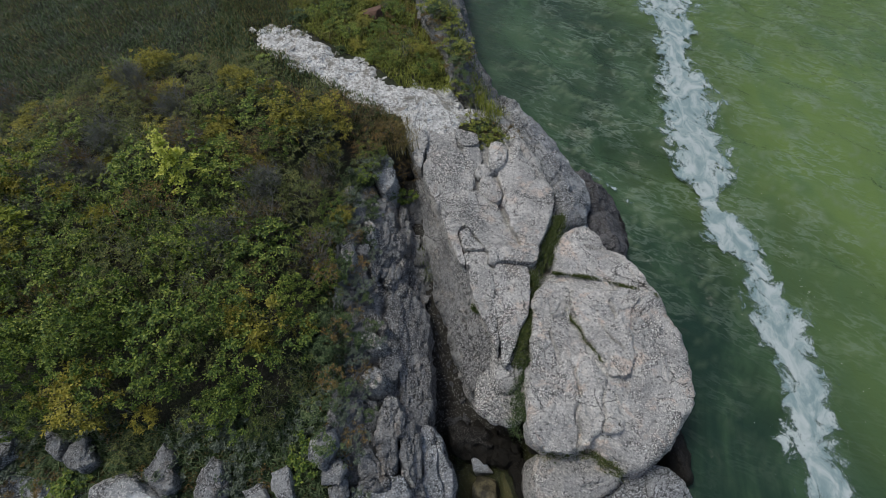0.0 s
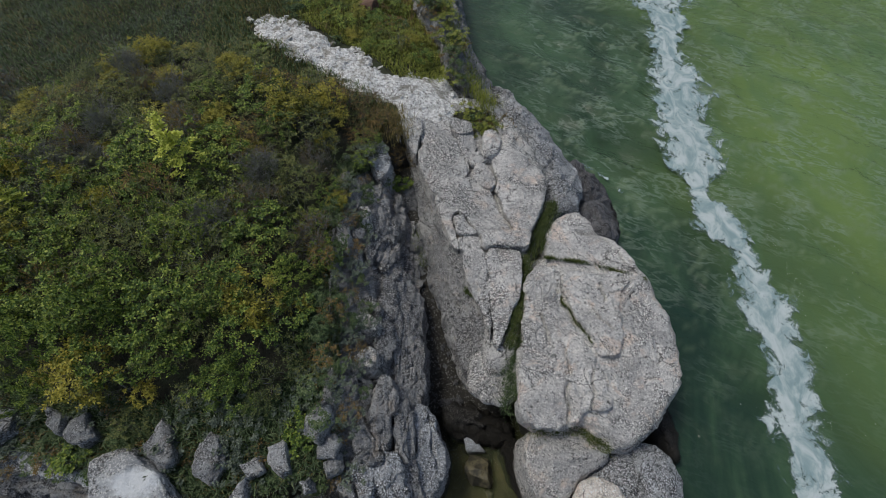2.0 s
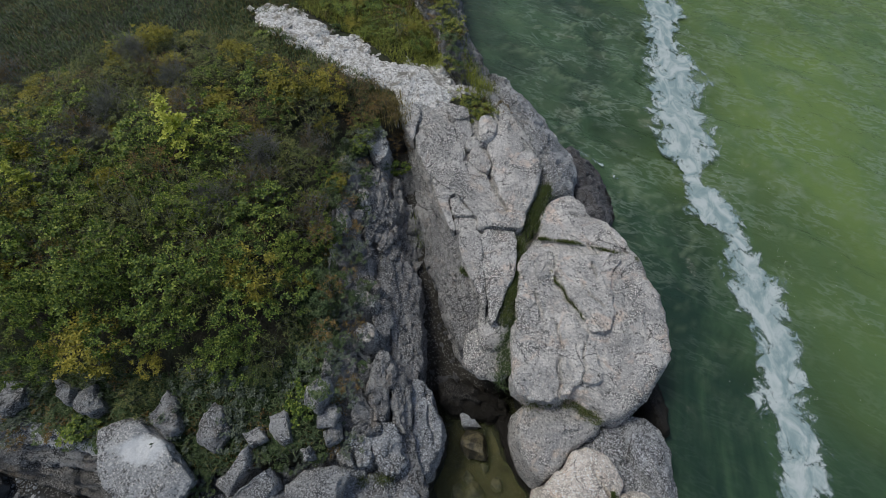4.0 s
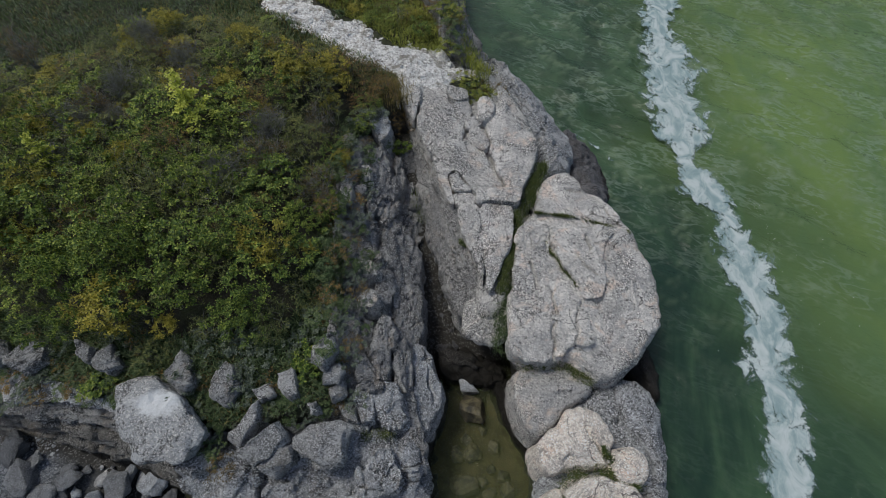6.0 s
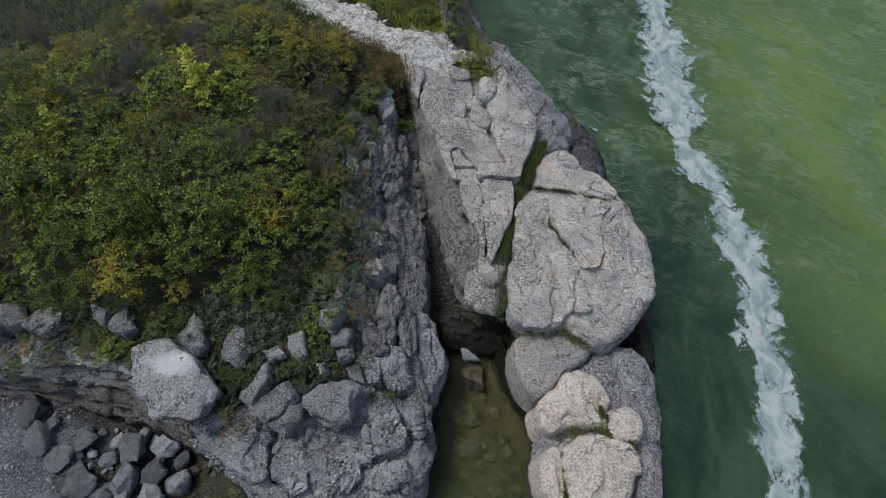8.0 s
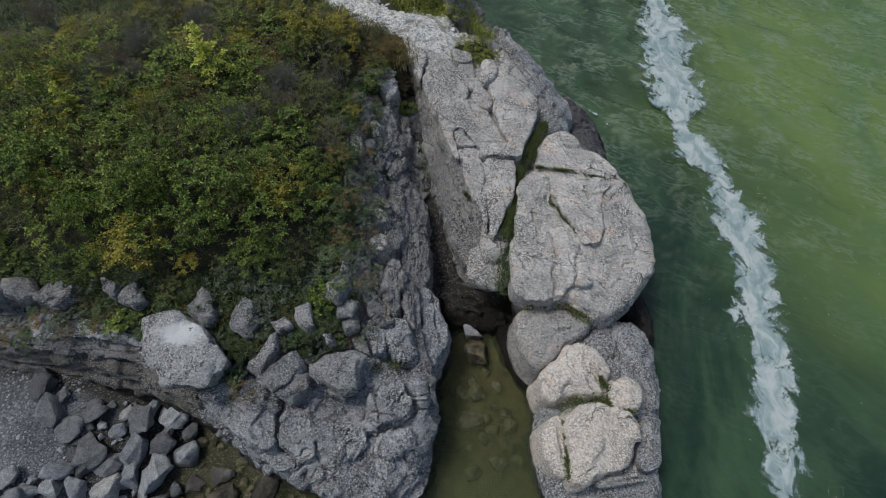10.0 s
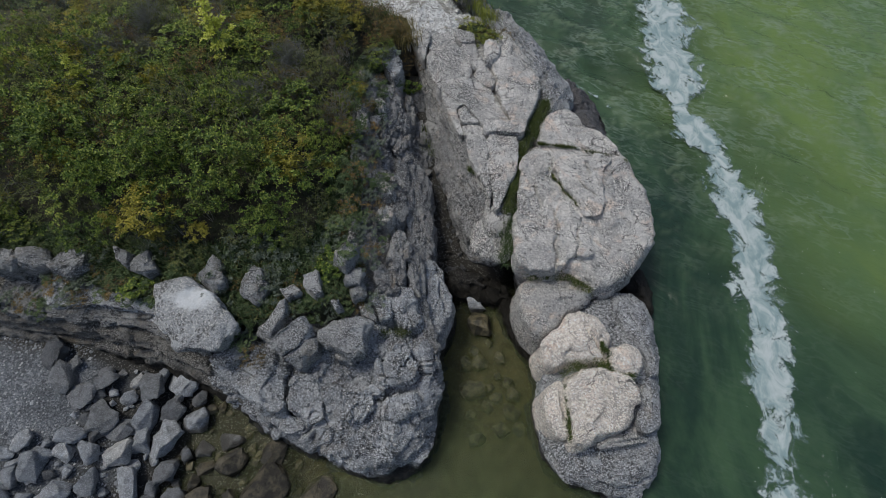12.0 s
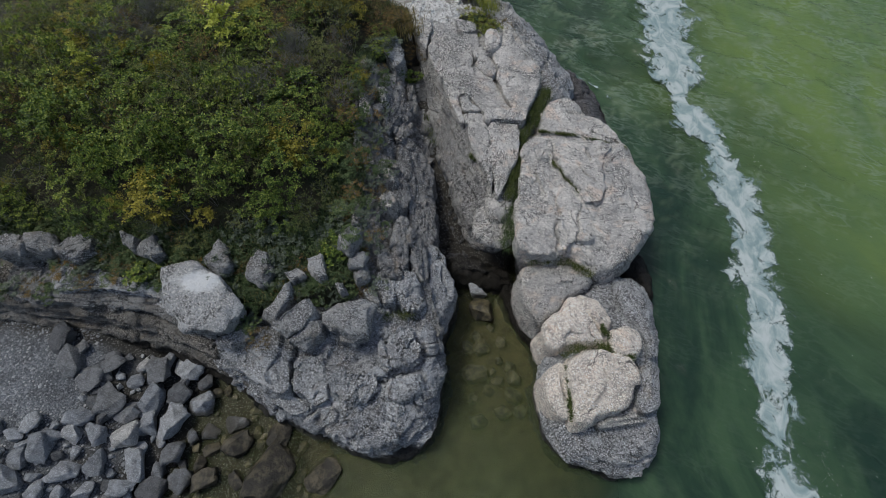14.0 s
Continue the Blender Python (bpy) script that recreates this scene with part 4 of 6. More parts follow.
block(ridge, [(-1.35, 9.75), (-1.02, 8.5), (-0.72, 7.3), (-0.45, 6.2), (0.0, 5.1), (0.36, 4.3), (0.58, 3.5), (0.95, 3.05), (1.55, 3.25), (1.45, 4.3), (1.05, 5.6), (0.75, 6.6), (0.25, 8.1), (-0.35, 9.5), (-0.75, 10.2)], 2.20, base=0.2, name="ridge_wall", slope=(1.02, 0.42),
      rounding=0.10, batter=0.10, dome=0, rough=0.09, chunk=0.07, chunk_size=0.5, strata=0.03, grain=(0.6, 1.5, 1.5), spacing=0.045, seed=24, material=ROCK_WALL,
      cracks=[([(-0.62, 8.9), (-0.25, 7.6), (0.15, 6.4), (0.55, 5.3), (0.9, 4.4)], 0.07, 0.08), ([(0.45, 5.0), (0.75, 4.2), (0.95, 3.5)], 0.06, 0.07)])
block(ridge, [(0.62, 3.32), (1.17, 3.95), (1.63, 3.76), (2.17, 3.95), (2.21, 3.02), (2.06, 2.41), (1.57, 2.13), (1.03, 2.33), (0.72, 2.73)], 1.92, slope=(0.0, 0.10), base=0.5, rounding=0.25, batter=-0.6, rough=0.07, chunk=0.04, seed=26)
# low block in the gully, darker grey than the ridge above
block(ridge, [(-1.5, 6.2), (-0.95, 5.9), (-0.2, 6.2), (-0.4, 7.2), (-0.7, 8.5), (-1.0, 9.6), (-1.9, 9.4), (-1.6, 7.5)], 1.78, slope=(0, 0.28), rounding=0.2, batter=0.1, rough=0.12, chunk=0.12, chunk_size=0.5, seed=30, material=ROCK_DARK_GREY)
# the ridge's seaward flank
block(ridge, [(1.59, 14.58), (2.40, 13.91), (3.25, 13.44), (3.97, 12.57), (4.47, 11.64), (4.85, 10.60), (4.96, 9.73), (4.79, 8.86), (4.07, 8.55), (3.58, 8.33), (3.54, 9.55), (3.18, 10.70), (2.60, 12.24)], 2.15, slope=(-0.25, 0.05), rounding=0.8, batter=0.15, rough=0.10, chunk=0.09, chunk_size=0.8, seed=27, power=2.0, material=ROCK_GREY)
bank_edge = block(ridge, [(0.19, 43.08), (0.47, 29.29), (0.58, 23.32), (0.75, 20.38), (1.10, 17.59), (1.53, 15.79), (2.36, 14.18), (1.76, 12.37), (0.86, 12.62), (0.18, 13.57), (-0.07, 15.21), (-0.75, 17.05), (-1.27, 19.10), (-2.06, 24.03), (-3.50, 35.46)], 2.25, slope=(-1.15, -0.22), rounding=0.25, batter=0.15, rough=0.14, chunk=0.12, chunk_size=0.7, strata=0.05, seed=28, spacing=0.07, material=ROCK_WALL)
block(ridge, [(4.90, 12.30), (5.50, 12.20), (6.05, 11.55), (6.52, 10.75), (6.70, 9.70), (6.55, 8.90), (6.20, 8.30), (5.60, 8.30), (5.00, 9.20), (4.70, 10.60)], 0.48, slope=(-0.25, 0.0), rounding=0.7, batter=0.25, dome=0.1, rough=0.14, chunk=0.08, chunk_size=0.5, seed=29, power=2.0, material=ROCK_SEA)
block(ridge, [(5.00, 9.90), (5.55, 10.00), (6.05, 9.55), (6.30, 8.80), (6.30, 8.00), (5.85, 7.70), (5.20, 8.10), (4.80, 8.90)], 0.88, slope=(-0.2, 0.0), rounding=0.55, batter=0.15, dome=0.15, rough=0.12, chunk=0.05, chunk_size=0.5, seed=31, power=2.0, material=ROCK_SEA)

# knoll
block(knoll, [(2.67, 6.42), (3.77, 6.55), (5.03, 6.35), (5.71, 6.29), (6.07, 5.87), (6.30, 5.11), (6.47, 4.29), (6.48, 3.52), (6.40, 2.88), (6.12, 2.34), (5.61, 1.75), (5.05, 1.29), (4.65, 1.07), (4.24, 1.07), (3.87, 1.33), (3.40, 1.56), (2.74, 1.64), (2.17, 1.76), (2.12, 2.40), (2.15, 3.24), (2.37, 4.37), (2.50, 5.34)], 2.45,
      name="knoll_body", base=-0.6, slope=(-0.02, 0.03), rounding=0.6, batter=-0.10, dome=0.10, rough=0.10, edge=0.02, chunk=0.025, chunk_size=0.9, seed=40, material=ROCK_PALE, spacing=0.052)
block(knoll, [(3.15, 7.17), (3.45, 7.53), (3.82, 7.84), (4.24, 7.92), (4.53, 7.63), (4.66, 7.15), (5.17, 6.96), (5.59, 6.49), (5.77, 6.02), (5.81, 5.66), (5.44, 5.77), (4.81, 5.92), (4.16, 6.01), (3.61, 6.14), (3.14, 6.20), (3.04, 6.49)], 2.58, base=-0.5, rounding=0.22, batter=0.02, dome=0.06, soft=1, edge=0.02, power=3, spacing=0.04, rough=0.06, seed=41, material=ROCK_PALE,
      cracks=[([(4.62, 7.15), (5.14, 6.74), (5.33, 6.20), (5.53, 5.76)], 0.07, 0.12), ([(4.03, 7.16), (4.50, 7.02)], 0.06, 0.12)])
block(knoll, [(3.49, 5.77), (4.60, 5.70), (5.34, 5.52), (5.05, 5.10), (4.81, 4.59), (4.72, 4.16), (4.76, 3.55), (4.56, 3.23), (4.08, 3.19), (3.89, 3.45), (3.72, 3.89), (3.58, 4.32), (3.40, 4.80), (3.40, 5.32)], 2.74, base=2.0, rounding=0.06, slope=(-0.03, 0.02), dome=0.0, soft=1, edge=0.03, power=3, spacing=0.04, rough=0.08, chunk=0.05, chunk_size=0.6, seed=42, material=ROCK_PALE,
      cracks=[([(4.42, 5.27), (4.48, 4.77)], 0.06, 0.12), ([(4.04, 4.58), (4.20, 4.26), (4.48, 3.95)], 0.05, 0.08), ([(3.24, 5.15), (3.41, 4.62), (3.58, 4.20), (3.77, 3.90), (3.97, 3.58)], 0.10, 0.16)])
block(knoll, [(2.70, 5.91), (3.33, 5.82), (3.34, 5.30), (3.32, 4.84), (3.48, 4.32), (3.65, 3.82), (3.79, 3.41), (3.93, 3.16), (4.12, 2.77), (4.25, 2.02), (4.01, 1.86), (3.69, 1.96), (3.39, 1.77), (3.14, 1.54), (2.46, 1.48), (2.00, 1.74), (2.00, 2.60), (2.14, 3.67), (2.33, 4.85), (2.45, 5.52)], 2.62, base=1.9, rounding=0.08, slope=(0.02, 0.02), dome=0.0, soft=1, edge=0.03, power=3, spacing=0.04, rough=0.09, chunk=0.05, chunk_size=0.7, seed=43, material=ROCK_PALE,
      cracks=[([(2.72, 4.40), (2.79, 4.11), (2.85, 3.58)], 0.07, 0.13), ([(3.22, 3.48), (3.26, 3.18), (3.26, 2.82)], 0.05, 0.10), ([(3.14, 2.56), (3.16, 1.98), (3.08, 1.55)], 0.08, 0.12), ([(3.82, 3.00), (3.81, 2.48), (3.68, 1.98)], 0.05, 0.07)])
# near-black low block that fills in the shadow gap under the knoll's edge
block(knoll, [(5.52, 2.01), (6.44, 2.81), (6.54, 1.90), (6.45, 0.98), (5.95, 1.38)], 0.6, rounding=0.35, rough=0.10, seed=45, material=ROCK_DARK)

# spur
block(spur, [(2.65, -0.10), (3.21, 0.44), (3.53, 0.87), (4.29, 1.29), (5.11, 1.42), (5.72, 1.23), (6.09, 0.72), (6.15, 0.03), (6.02, -1.00), (5.74, -2.11), (5.48, -3.27), (5.23, -3.70), (4.86, -3.96), (4.41, -4.04), (3.75, -3.91), (3.10, -3.67), (2.78, -3.29), (2.60, -2.82), (2.50, -2.26), (2.48, -1.64), (2.65, -1.11), (2.65, -0.53)], 1.38,
      name="spur_body", slope=(0, 0.08), rounding=0.75, batter=0.10, dome=0.05, rough=0.08, chunk=0.08, chunk_size=0.6, grain=(1.3, 1.3, 0.5), strata=0.07, layer=0.16, seed=50, spacing=0.05, material=ROCK_GREY)
block(spur, [(2.17, 1.59), (2.79, 1.69), (3.47, 1.62), (4.02, 1.37), (4.24, 1.16), (4.03, 0.88), (3.53, 0.61), (3.24, 0.25), (2.92, -0.09), (2.54, -0.23), (2.18, 0.17), (1.99, 0.80)], 1.88, rounding=0.40, batter=0.05, dome=0.12, soft=1, power=2.8, edge=0.03, rough=0.06, chunk=0.02, seed=51)
block(spur, [(2.96, 0.03), (3.60, 0.55), (4.08, 0.51), (4.42, 0.16), (4.60, -0.31), (4.41, -0.51), (4.24, -0.93), (3.68, -0.99), (3.16, -1.04), (2.83, -1.15), (2.56, -0.99), (2.52, -0.51)], 2.0, base=0.4, rounding=0.35, batter=0.05, dome=0.12, soft=1, power=2.8, edge=0.03, rough=0.07, chunk=0.03, seed=52, material=ROCK_CREAM_SUNLIT,
      cracks=[([(3.75, -0.04), (4.00, -0.43), (4.24, -0.83)], 0.06, 0.09)])
block(spur, [(4.41, -0.56), (4.83, -0.45), (5.14, -0.69), (5.11, -1.01), (4.90, -1.32), (4.58, -1.32), (4.26, -1.07)], 2.08, base=0.8, rounding=0.22, dome=0.06, soft=1, power=2.8, edge=0.03, rough=0.05, seed=53, material=ROCK_CREAM_SUNLIT)
block(spur, [(3.06, -1.53), (3.35, -1.19), (3.89, -1.12), (4.39, -1.23), (4.83, -1.46), (4.83, -1.90), (4.63, -2.33), (4.26, -2.68), (3.74, -2.84), (3.36, -3.04), (3.09, -2.99), (3.04, -2.33)], 2.05, base=0.8, rounding=0.28, batter=0.1, dome=0.10, soft=1, power=2.8, edge=0.03, rough=0.08, chunk=0.05, chunk_size=0.5, seed=54, material=ROCK_CREAM_SUNLIT,
      cracks=[([(3.87, -1.68), (4.17, -2.05), (4.33, -2.33)], 0.05, 0.05)])
block(spur, [(2.48, -1.63), (2.97, -1.31), (3.15, -1.47), (3.18, -2.08), (3.13, -2.65), (2.99, -2.88), (2.72, -2.74), (2.53, -2.40), (2.41, -2.00)], 1.72, base=0.2, rounding=0.30, batter=0.05, dome=0.06, soft=1, power=2.8, edge=0.03, rough=0.05, seed=55, material=ROCK_CREAM_SUNLIT)
block(spur, [(5.10, -1.48), (5.44, -1.32), (5.60, -1.71), (5.41, -2.52), (5.00, -2.74), (4.79, -2.46), (5.02, -1.93)], 1.68, base=0.2, rounding=0.22, soft=1, power=2.8, edge=0.03, rough=0.05, chunk=0.03, seed=56, material=ROCK_GREY)
block(spur, [(3.81, -2.77), (4.42, -2.63), (4.77, -2.46), (4.81, -2.82), (5.09, -2.87), (4.33, -3.04), (3.73, -3.04)], 1.58, base=0.4, rounding=0.12, soft=1, power=2.8, edge=0.03, rough=0.05, strata=0.04, layer=0.1, seed=57)
block(spur, [(4.82, 0.99), (5.45, 0.92), (5.77, 0.31), (5.83, -0.47), (5.69, -1.29), (5.36, -1.29), (5.41, -0.64), (5.11, -0.09), (4.89, 0.31)], 1.72, base=0, slope=(-0.15, 0), rounding=0.3, soft=1, power=2.8, edge=0.03, rough=0.06, chunk=0.03, seed=58, material=ROCK_GREY)

# gully mouth: the near-black colour holds both wet rock and the ridge's shade
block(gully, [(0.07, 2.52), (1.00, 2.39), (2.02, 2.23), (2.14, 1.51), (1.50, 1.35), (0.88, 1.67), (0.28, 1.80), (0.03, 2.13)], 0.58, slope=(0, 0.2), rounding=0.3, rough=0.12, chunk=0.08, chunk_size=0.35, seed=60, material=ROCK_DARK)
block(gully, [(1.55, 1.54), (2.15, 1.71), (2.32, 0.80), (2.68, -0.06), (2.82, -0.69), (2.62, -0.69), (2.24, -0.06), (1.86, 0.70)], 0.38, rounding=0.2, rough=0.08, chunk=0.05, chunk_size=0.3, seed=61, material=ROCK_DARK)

# cliff: toe, east wall, west wall
GREY = dict(material=ROCK_GREY)
block(cliff, [(-6.86, -1.05), (-6.50, -0.09), (-6.09, 0.46), (-4.94, 0.94), (-3.53, 1.13), (-2.47, 1.32), (-1.28, 0.92), (-0.51, 0.35), (-0.23, -0.38), (-0.16, -1.07), (-0.27, -2.04), (-0.50, -2.76), (-0.92, -3.27), (-1.45, -3.59), (-2.09, -3.49), (-2.86, -3.28), (-3.97, -3.00), (-4.96, -2.52), (-5.89, -1.87)], 1.72,
      name="cliff_toe", slope=(0.03, 0.26), rounding=0.85, batter=0.10, dome=0.10, rough=0.09, chunk=0.16, chunk_size=0.75, grain=(0.9, 1.1, 0.7), strata=0.04, seed=70, spacing=0.048, material=ROCK_TOE)


def broken(plan, top, slope=(0, 0.2), chunk=0.06, size=0.5, grain=(0.9, 1.1, 0.7), rounding=0.10, deep=1.2, **kw):
    """One broken piece that stands proud of the cliff."""
    kw.setdefault("material", ROCK_GREY)
    mid = np.mean(plan, 0)
    plan = mid + (np.array(plan) - mid) * 1.10
    block(cliff, plan, top, base=max(top - deep, -0.5), slope=slope, rounding=0.7 * rounding, batter=0.06, dome=0.0, rough=0.07, chunk=1.5 * chunk, chunk_size=size, grain=grain, soft=1, power=4.5, edge=0.06, spacing=0.042, **kw)


broken([(-3.34, -2.21), (-2.56, -2.36), (-2.10, -2.12), (-1.75, -2.12), (-1.79, -2.63), (-1.90, -3.10), (-2.05, -3.42), (-2.55, -3.36), (-3.10, -3.10), (-3.31, -2.73)], 1.34, (0.0, 0.42), 0.08, 0.55, rounding=0.16, seed=501)
broken([(-3.20, -1.69), (-2.90, -1.63), (-2.52, -1.74), (-2.05, -1.74), (-1.99, -2.20), (-2.24, -2.46), (-2.60, -2.46), (-2.88, -2.27), (-3.14, -2.20)], 1.90, (0.02, 0.26), 0.06, 0.4, seed=502)
broken([(-1.71, -1.92), (-0.92, -1.76), (-0.84, -2.08), (-1.26, -2.30), (-1.58, -2.28)], 1.76, (-0.12, 0.25), 0.05, 0.4, seed=503)
broken([(-1.82, -2.40), (-1.40, -2.32), (-1.07, -2.50), (-1.06, -2.85), (-1.47, -3.15), (-1.76, -3.25), (-1.85, -2.91)], 1.38, (-0.12, 0.42), 0.07, 0.45, rounding=0.14, seed=504)
broken([(-1.76, -1.14), (-1.43, -0.71), (-1.12, -0.65), (-0.84, -1.14), (-0.93, -1.40), (-1.23, -1.57), (-1.65, -1.56), (-1.81, -1.35)], 2.18, (-0.06, 0.18), 0.06, 0.35, seed=505)
broken([(-2.09, -1.57), (-1.78, -1.52), (-1.67, -1.78), (-1.86, -1.88), (-2.07, -1.78)], 1.98, (0, 0.2), 0.04, 0.3, seed=506)
broken([(-4.16, -1.36), (-3.38, -1.36), (-3.22, -1.88), (-3.24, -2.43), (-3.68, -2.38), (-4.11, -2.03)], 1.86, (0.05, 0.28), 0.05, 0.5, seed=507)
broken([(-4.87, -2.02), (-4.26, -2.14), (-3.79, -2.40), (-3.76, -2.64), (-4.22, -2.68), (-4.69, -2.44)], 1.42, (0.05, 0.3), 0.06, 0.4, seed=508)
broken([(-0.98, -1.99), (-0.60, -1.88), (-0.50, -2.19), (-0.81, -2.35)], 1.42, (-0.3, 0.3), 0.05, 0.3, seed=509)
# the cracked pair above the toe
broken([(-2.16, 0.62), (-1.91, 0.96), (-1.65, 0.85), (-1.50, 0.33), (-1.59, 0.02), (-1.85, 0.01), (-2.22, 0.09), (-2.39, 0.38)], 2.58, (-0.05, 0.15), 0.03, 0.5, rounding=0.16, seed=71, cracks=[([(-2.20, 0.55), (-1.98, 0.34), (-1.90, -0.02)], 0.05, 0.13)])
broken([(-1.62, 0.82), (-1.32, 1.00), (-1.05, 0.93), (-0.84, 0.45), (-0.80, 0.09), (-1.01, -0.08), (-1.34, 0.09), (-1.49, 0.40)], 2.42, (-0.15, 0.15), 0.05, 0.4, rounding=0.16, seed=72)
# east wall
block(cliff, [(-2.9, 9.7), (-1.9, 10.1), (-1.15, 8.7), (-0.8, 6.5), (-0.62, 5.4), (-0.6, 3.8), (-0.72, 2.6), (-0.85, 1.0), (-1.9, 0.4), (-2.6, 1.2), (-2.8, 3), (-3.1, 6)], 2.50, name="east_wall", slope=(-0.95, 0.03), rounding=0.15, batter=0.12, dome=0, rough=0.07, chunk=0.15, chunk_size=0.55, grain=(0.55, 1.6, 0.8), strata=0.05, seed=80, material=ROCK_WALL)
LONG = (0.55, 1.7, 0.8)
broken([(-1.60, 6.16), (-1.12, 5.90), (-0.57, 5.10), (-0.52, 3.73), (-0.58, 2.53), (-0.78, 2.16), (-1.14, 2.53), (-1.29, 3.33), (-1.28, 4.29), (-1.43, 4.86), (-1.66, 5.54)], 2.02, (-0.62, 0.04), 0.05, 0.6, LONG, 0.2, 2.0, seed=601, material=ROCK_WALL)
broken([(-0.71, 2.15), (-0.17, 2.06), (-0.05, 1.45), (0.10, 0.86), (0.0, 0.49), (-0.28, 0.0), (-0.51, 0.12), (-0.62, 0.49), (-0.57, 1.07), (-0.67, 1.67)], 1.68, (-0.35, 0.05), 0.05, 0.7, LONG, 0.24, 2.0, seed=602, cracks=[([(-0.30, 1.9), (-0.22, 1.2), (-0.05, 0.7)], 0.06, 0.08)])
broken([(-1.11, 2.25), (-0.82, 2.11), (-0.68, 1.58), (-0.64, 1.05), (-0.55, 0.44), (-0.40, -0.05), (-0.31, -0.45), (-0.59, -0.22), (-0.77, 0.24), (-0.90, 0.67), (-1.01, 1.24)], 2.02, (-0.5, 0.08), 0.05, 0.4, LONG, 0.13, seed=603, material=ROCK_WALL)
broken([(-1.61, 2.56), (-1.38, 2.70), (-1.17, 2.42), (-1.10, 1.94), (-1.26, 1.81), (-1.20, 1.30), (-1.30, 0.99), (-1.50, 1.05), (-1.61, 1.62)], 2.62, (-0.4, 0.0), 0.04, 0.4, LONG, 0.12, seed=604, material=ROCK_WALL)
broken([(-1.12, 2.00), (-0.95, 1.90), (-0.88, 1.35), (-0.80, 0.92), (-0.98, 0.90), (-1.10, 1.30)], 2.30, (-0.4, 0.05), 0.04, 0.3, LONG, 0.10, seed=605, material=ROCK_WALL)
broken([(-2.15, 1.61), (-1.76, 1.48), (-1.56, 1.17), (-1.39, 0.84), (-1.60, 0.72), (-1.88, 0.84), (-2.06, 1.22)], 2.78, (-0.25, 0.1), 0.06, 0.35, rounding=0.1, seed=606, material=ROCK_WALL)
broken([(-1.72, 4.33), (-1.47, 4.40), (-1.27, 4.01), (-1.28, 3.39), (-1.48, 2.96), (-1.65, 3.03), (-1.76, 3.48)], 2.52, (-0.45, 0.0), 0.04, 0.5, LONG, 0.14, seed=607, material=ROCK_WALL)
broken([(-1.62, 5.55), (-1.40, 5.40), (-1.25, 4.70), (-1.30, 4.35), (-1.50, 4.45), (-1.66, 4.90)], 2.42, (-0.5, 0.0), 0.04, 0.35, LONG, 0.1, seed=608, material=ROCK_WALL)
broken([(-1.99, 4.87), (-1.77, 4.77), (-1.63, 4.47), (-1.74, 4.22), (-1.93, 4.47)], 2.92, (-0.3, 0.1), 0.03, 0.3, rounding=0.12, seed=609, material=ROCK_WALL)
broken([(-2.30, 3.96), (-2.02, 4.22), (-1.69, 4.13), (-1.72, 3.84), (-2.05, 3.80)], 3.06, (-0.15, 0.2), 0.02, 0.5, rounding=0.13, deep=0.8, seed=610, material=ROCK)
broken([(-2.23, 3.04), (-1.85, 3.33), (-1.69, 3.20), (-1.74, 2.93), (-2.10, 2.83)], 3.04, (-0.15, 0.2), 0.02, 0.5, rounding=0.13, deep=0.8, seed=611, material=ROCK)
broken([(-2.32, 8.47), (-1.91, 8.65), (-1.59, 7.93), (-1.63, 7.06), (-1.86, 6.41), (-2.02, 5.90), (-2.19, 6.60), (-2.17, 7.45)], 2.95, (-0.5, 0.0), 0.07, 0.4, LONG, 0.12, seed=612, material=ROCK_WALL)
broken([(-1.88, 7.41), (-1.47, 7.81), (-1.32, 7.02), (-1.35, 6.29), (-1.66, 5.85), (-1.90, 6.29)], 2.62, (-0.55, 0.0), 0.06, 0.45, LONG, 0.14, seed=613, material=ROCK_WALL)
broken([(-1.55, 8.75), (-1.30, 8.60), (-1.18, 7.80), (-1.30, 7.20), (-1.48, 7.75)], 2.42, (-0.4, 0.1), 0.06, 0.35, LONG, 0.1, seed=614, material=ROCK_WALL)
broken([(-1.80, 6.66), (-1.38, 6.46), (-1.22, 5.83), (-1.54, 5.66), (-1.72, 5.84)], 2.45, (-0.5, 0.0), 0.05, 0.35, LONG, 0.1, seed=615, material=ROCK_WALL)
broken([(-2.62, 6.74), (-2.24, 6.92), (-2.16, 6.57), (-2.47, 6.47)], 3.32, (-0.1, 0.1), 0.03, 0.3, deep=0.7, seed=616, material=ROCK_WALL)
broken([(-2.41, 7.45), (-2.18, 7.56), (-2.10, 6.84), (-2.25, 7.03)], 3.30, (-0.1, 0.1), 0.03, 0.3, deep=0.7, seed=617, material=ROCK)
broken([(-2.92, 7.16), (-2.77, 7.24), (-2.60, 6.59), (-2.52, 5.80), (-2.69, 5.90), (-2.90, 6.51)], 3.62, (-0.3, 0.0), 0.03, 0.4, LONG, 0.07, 1.0, seed=618, material=ROCK)
broken([(-2.36, 9.94), (-1.87, 10.07), (-1.69, 9.39), (-1.73, 8.95), (-1.94, 8.77), (-2.17, 9.17)], 3.42, (-0.1, 0.1), 0.03, 0.5, rounding=0.2, seed=619)
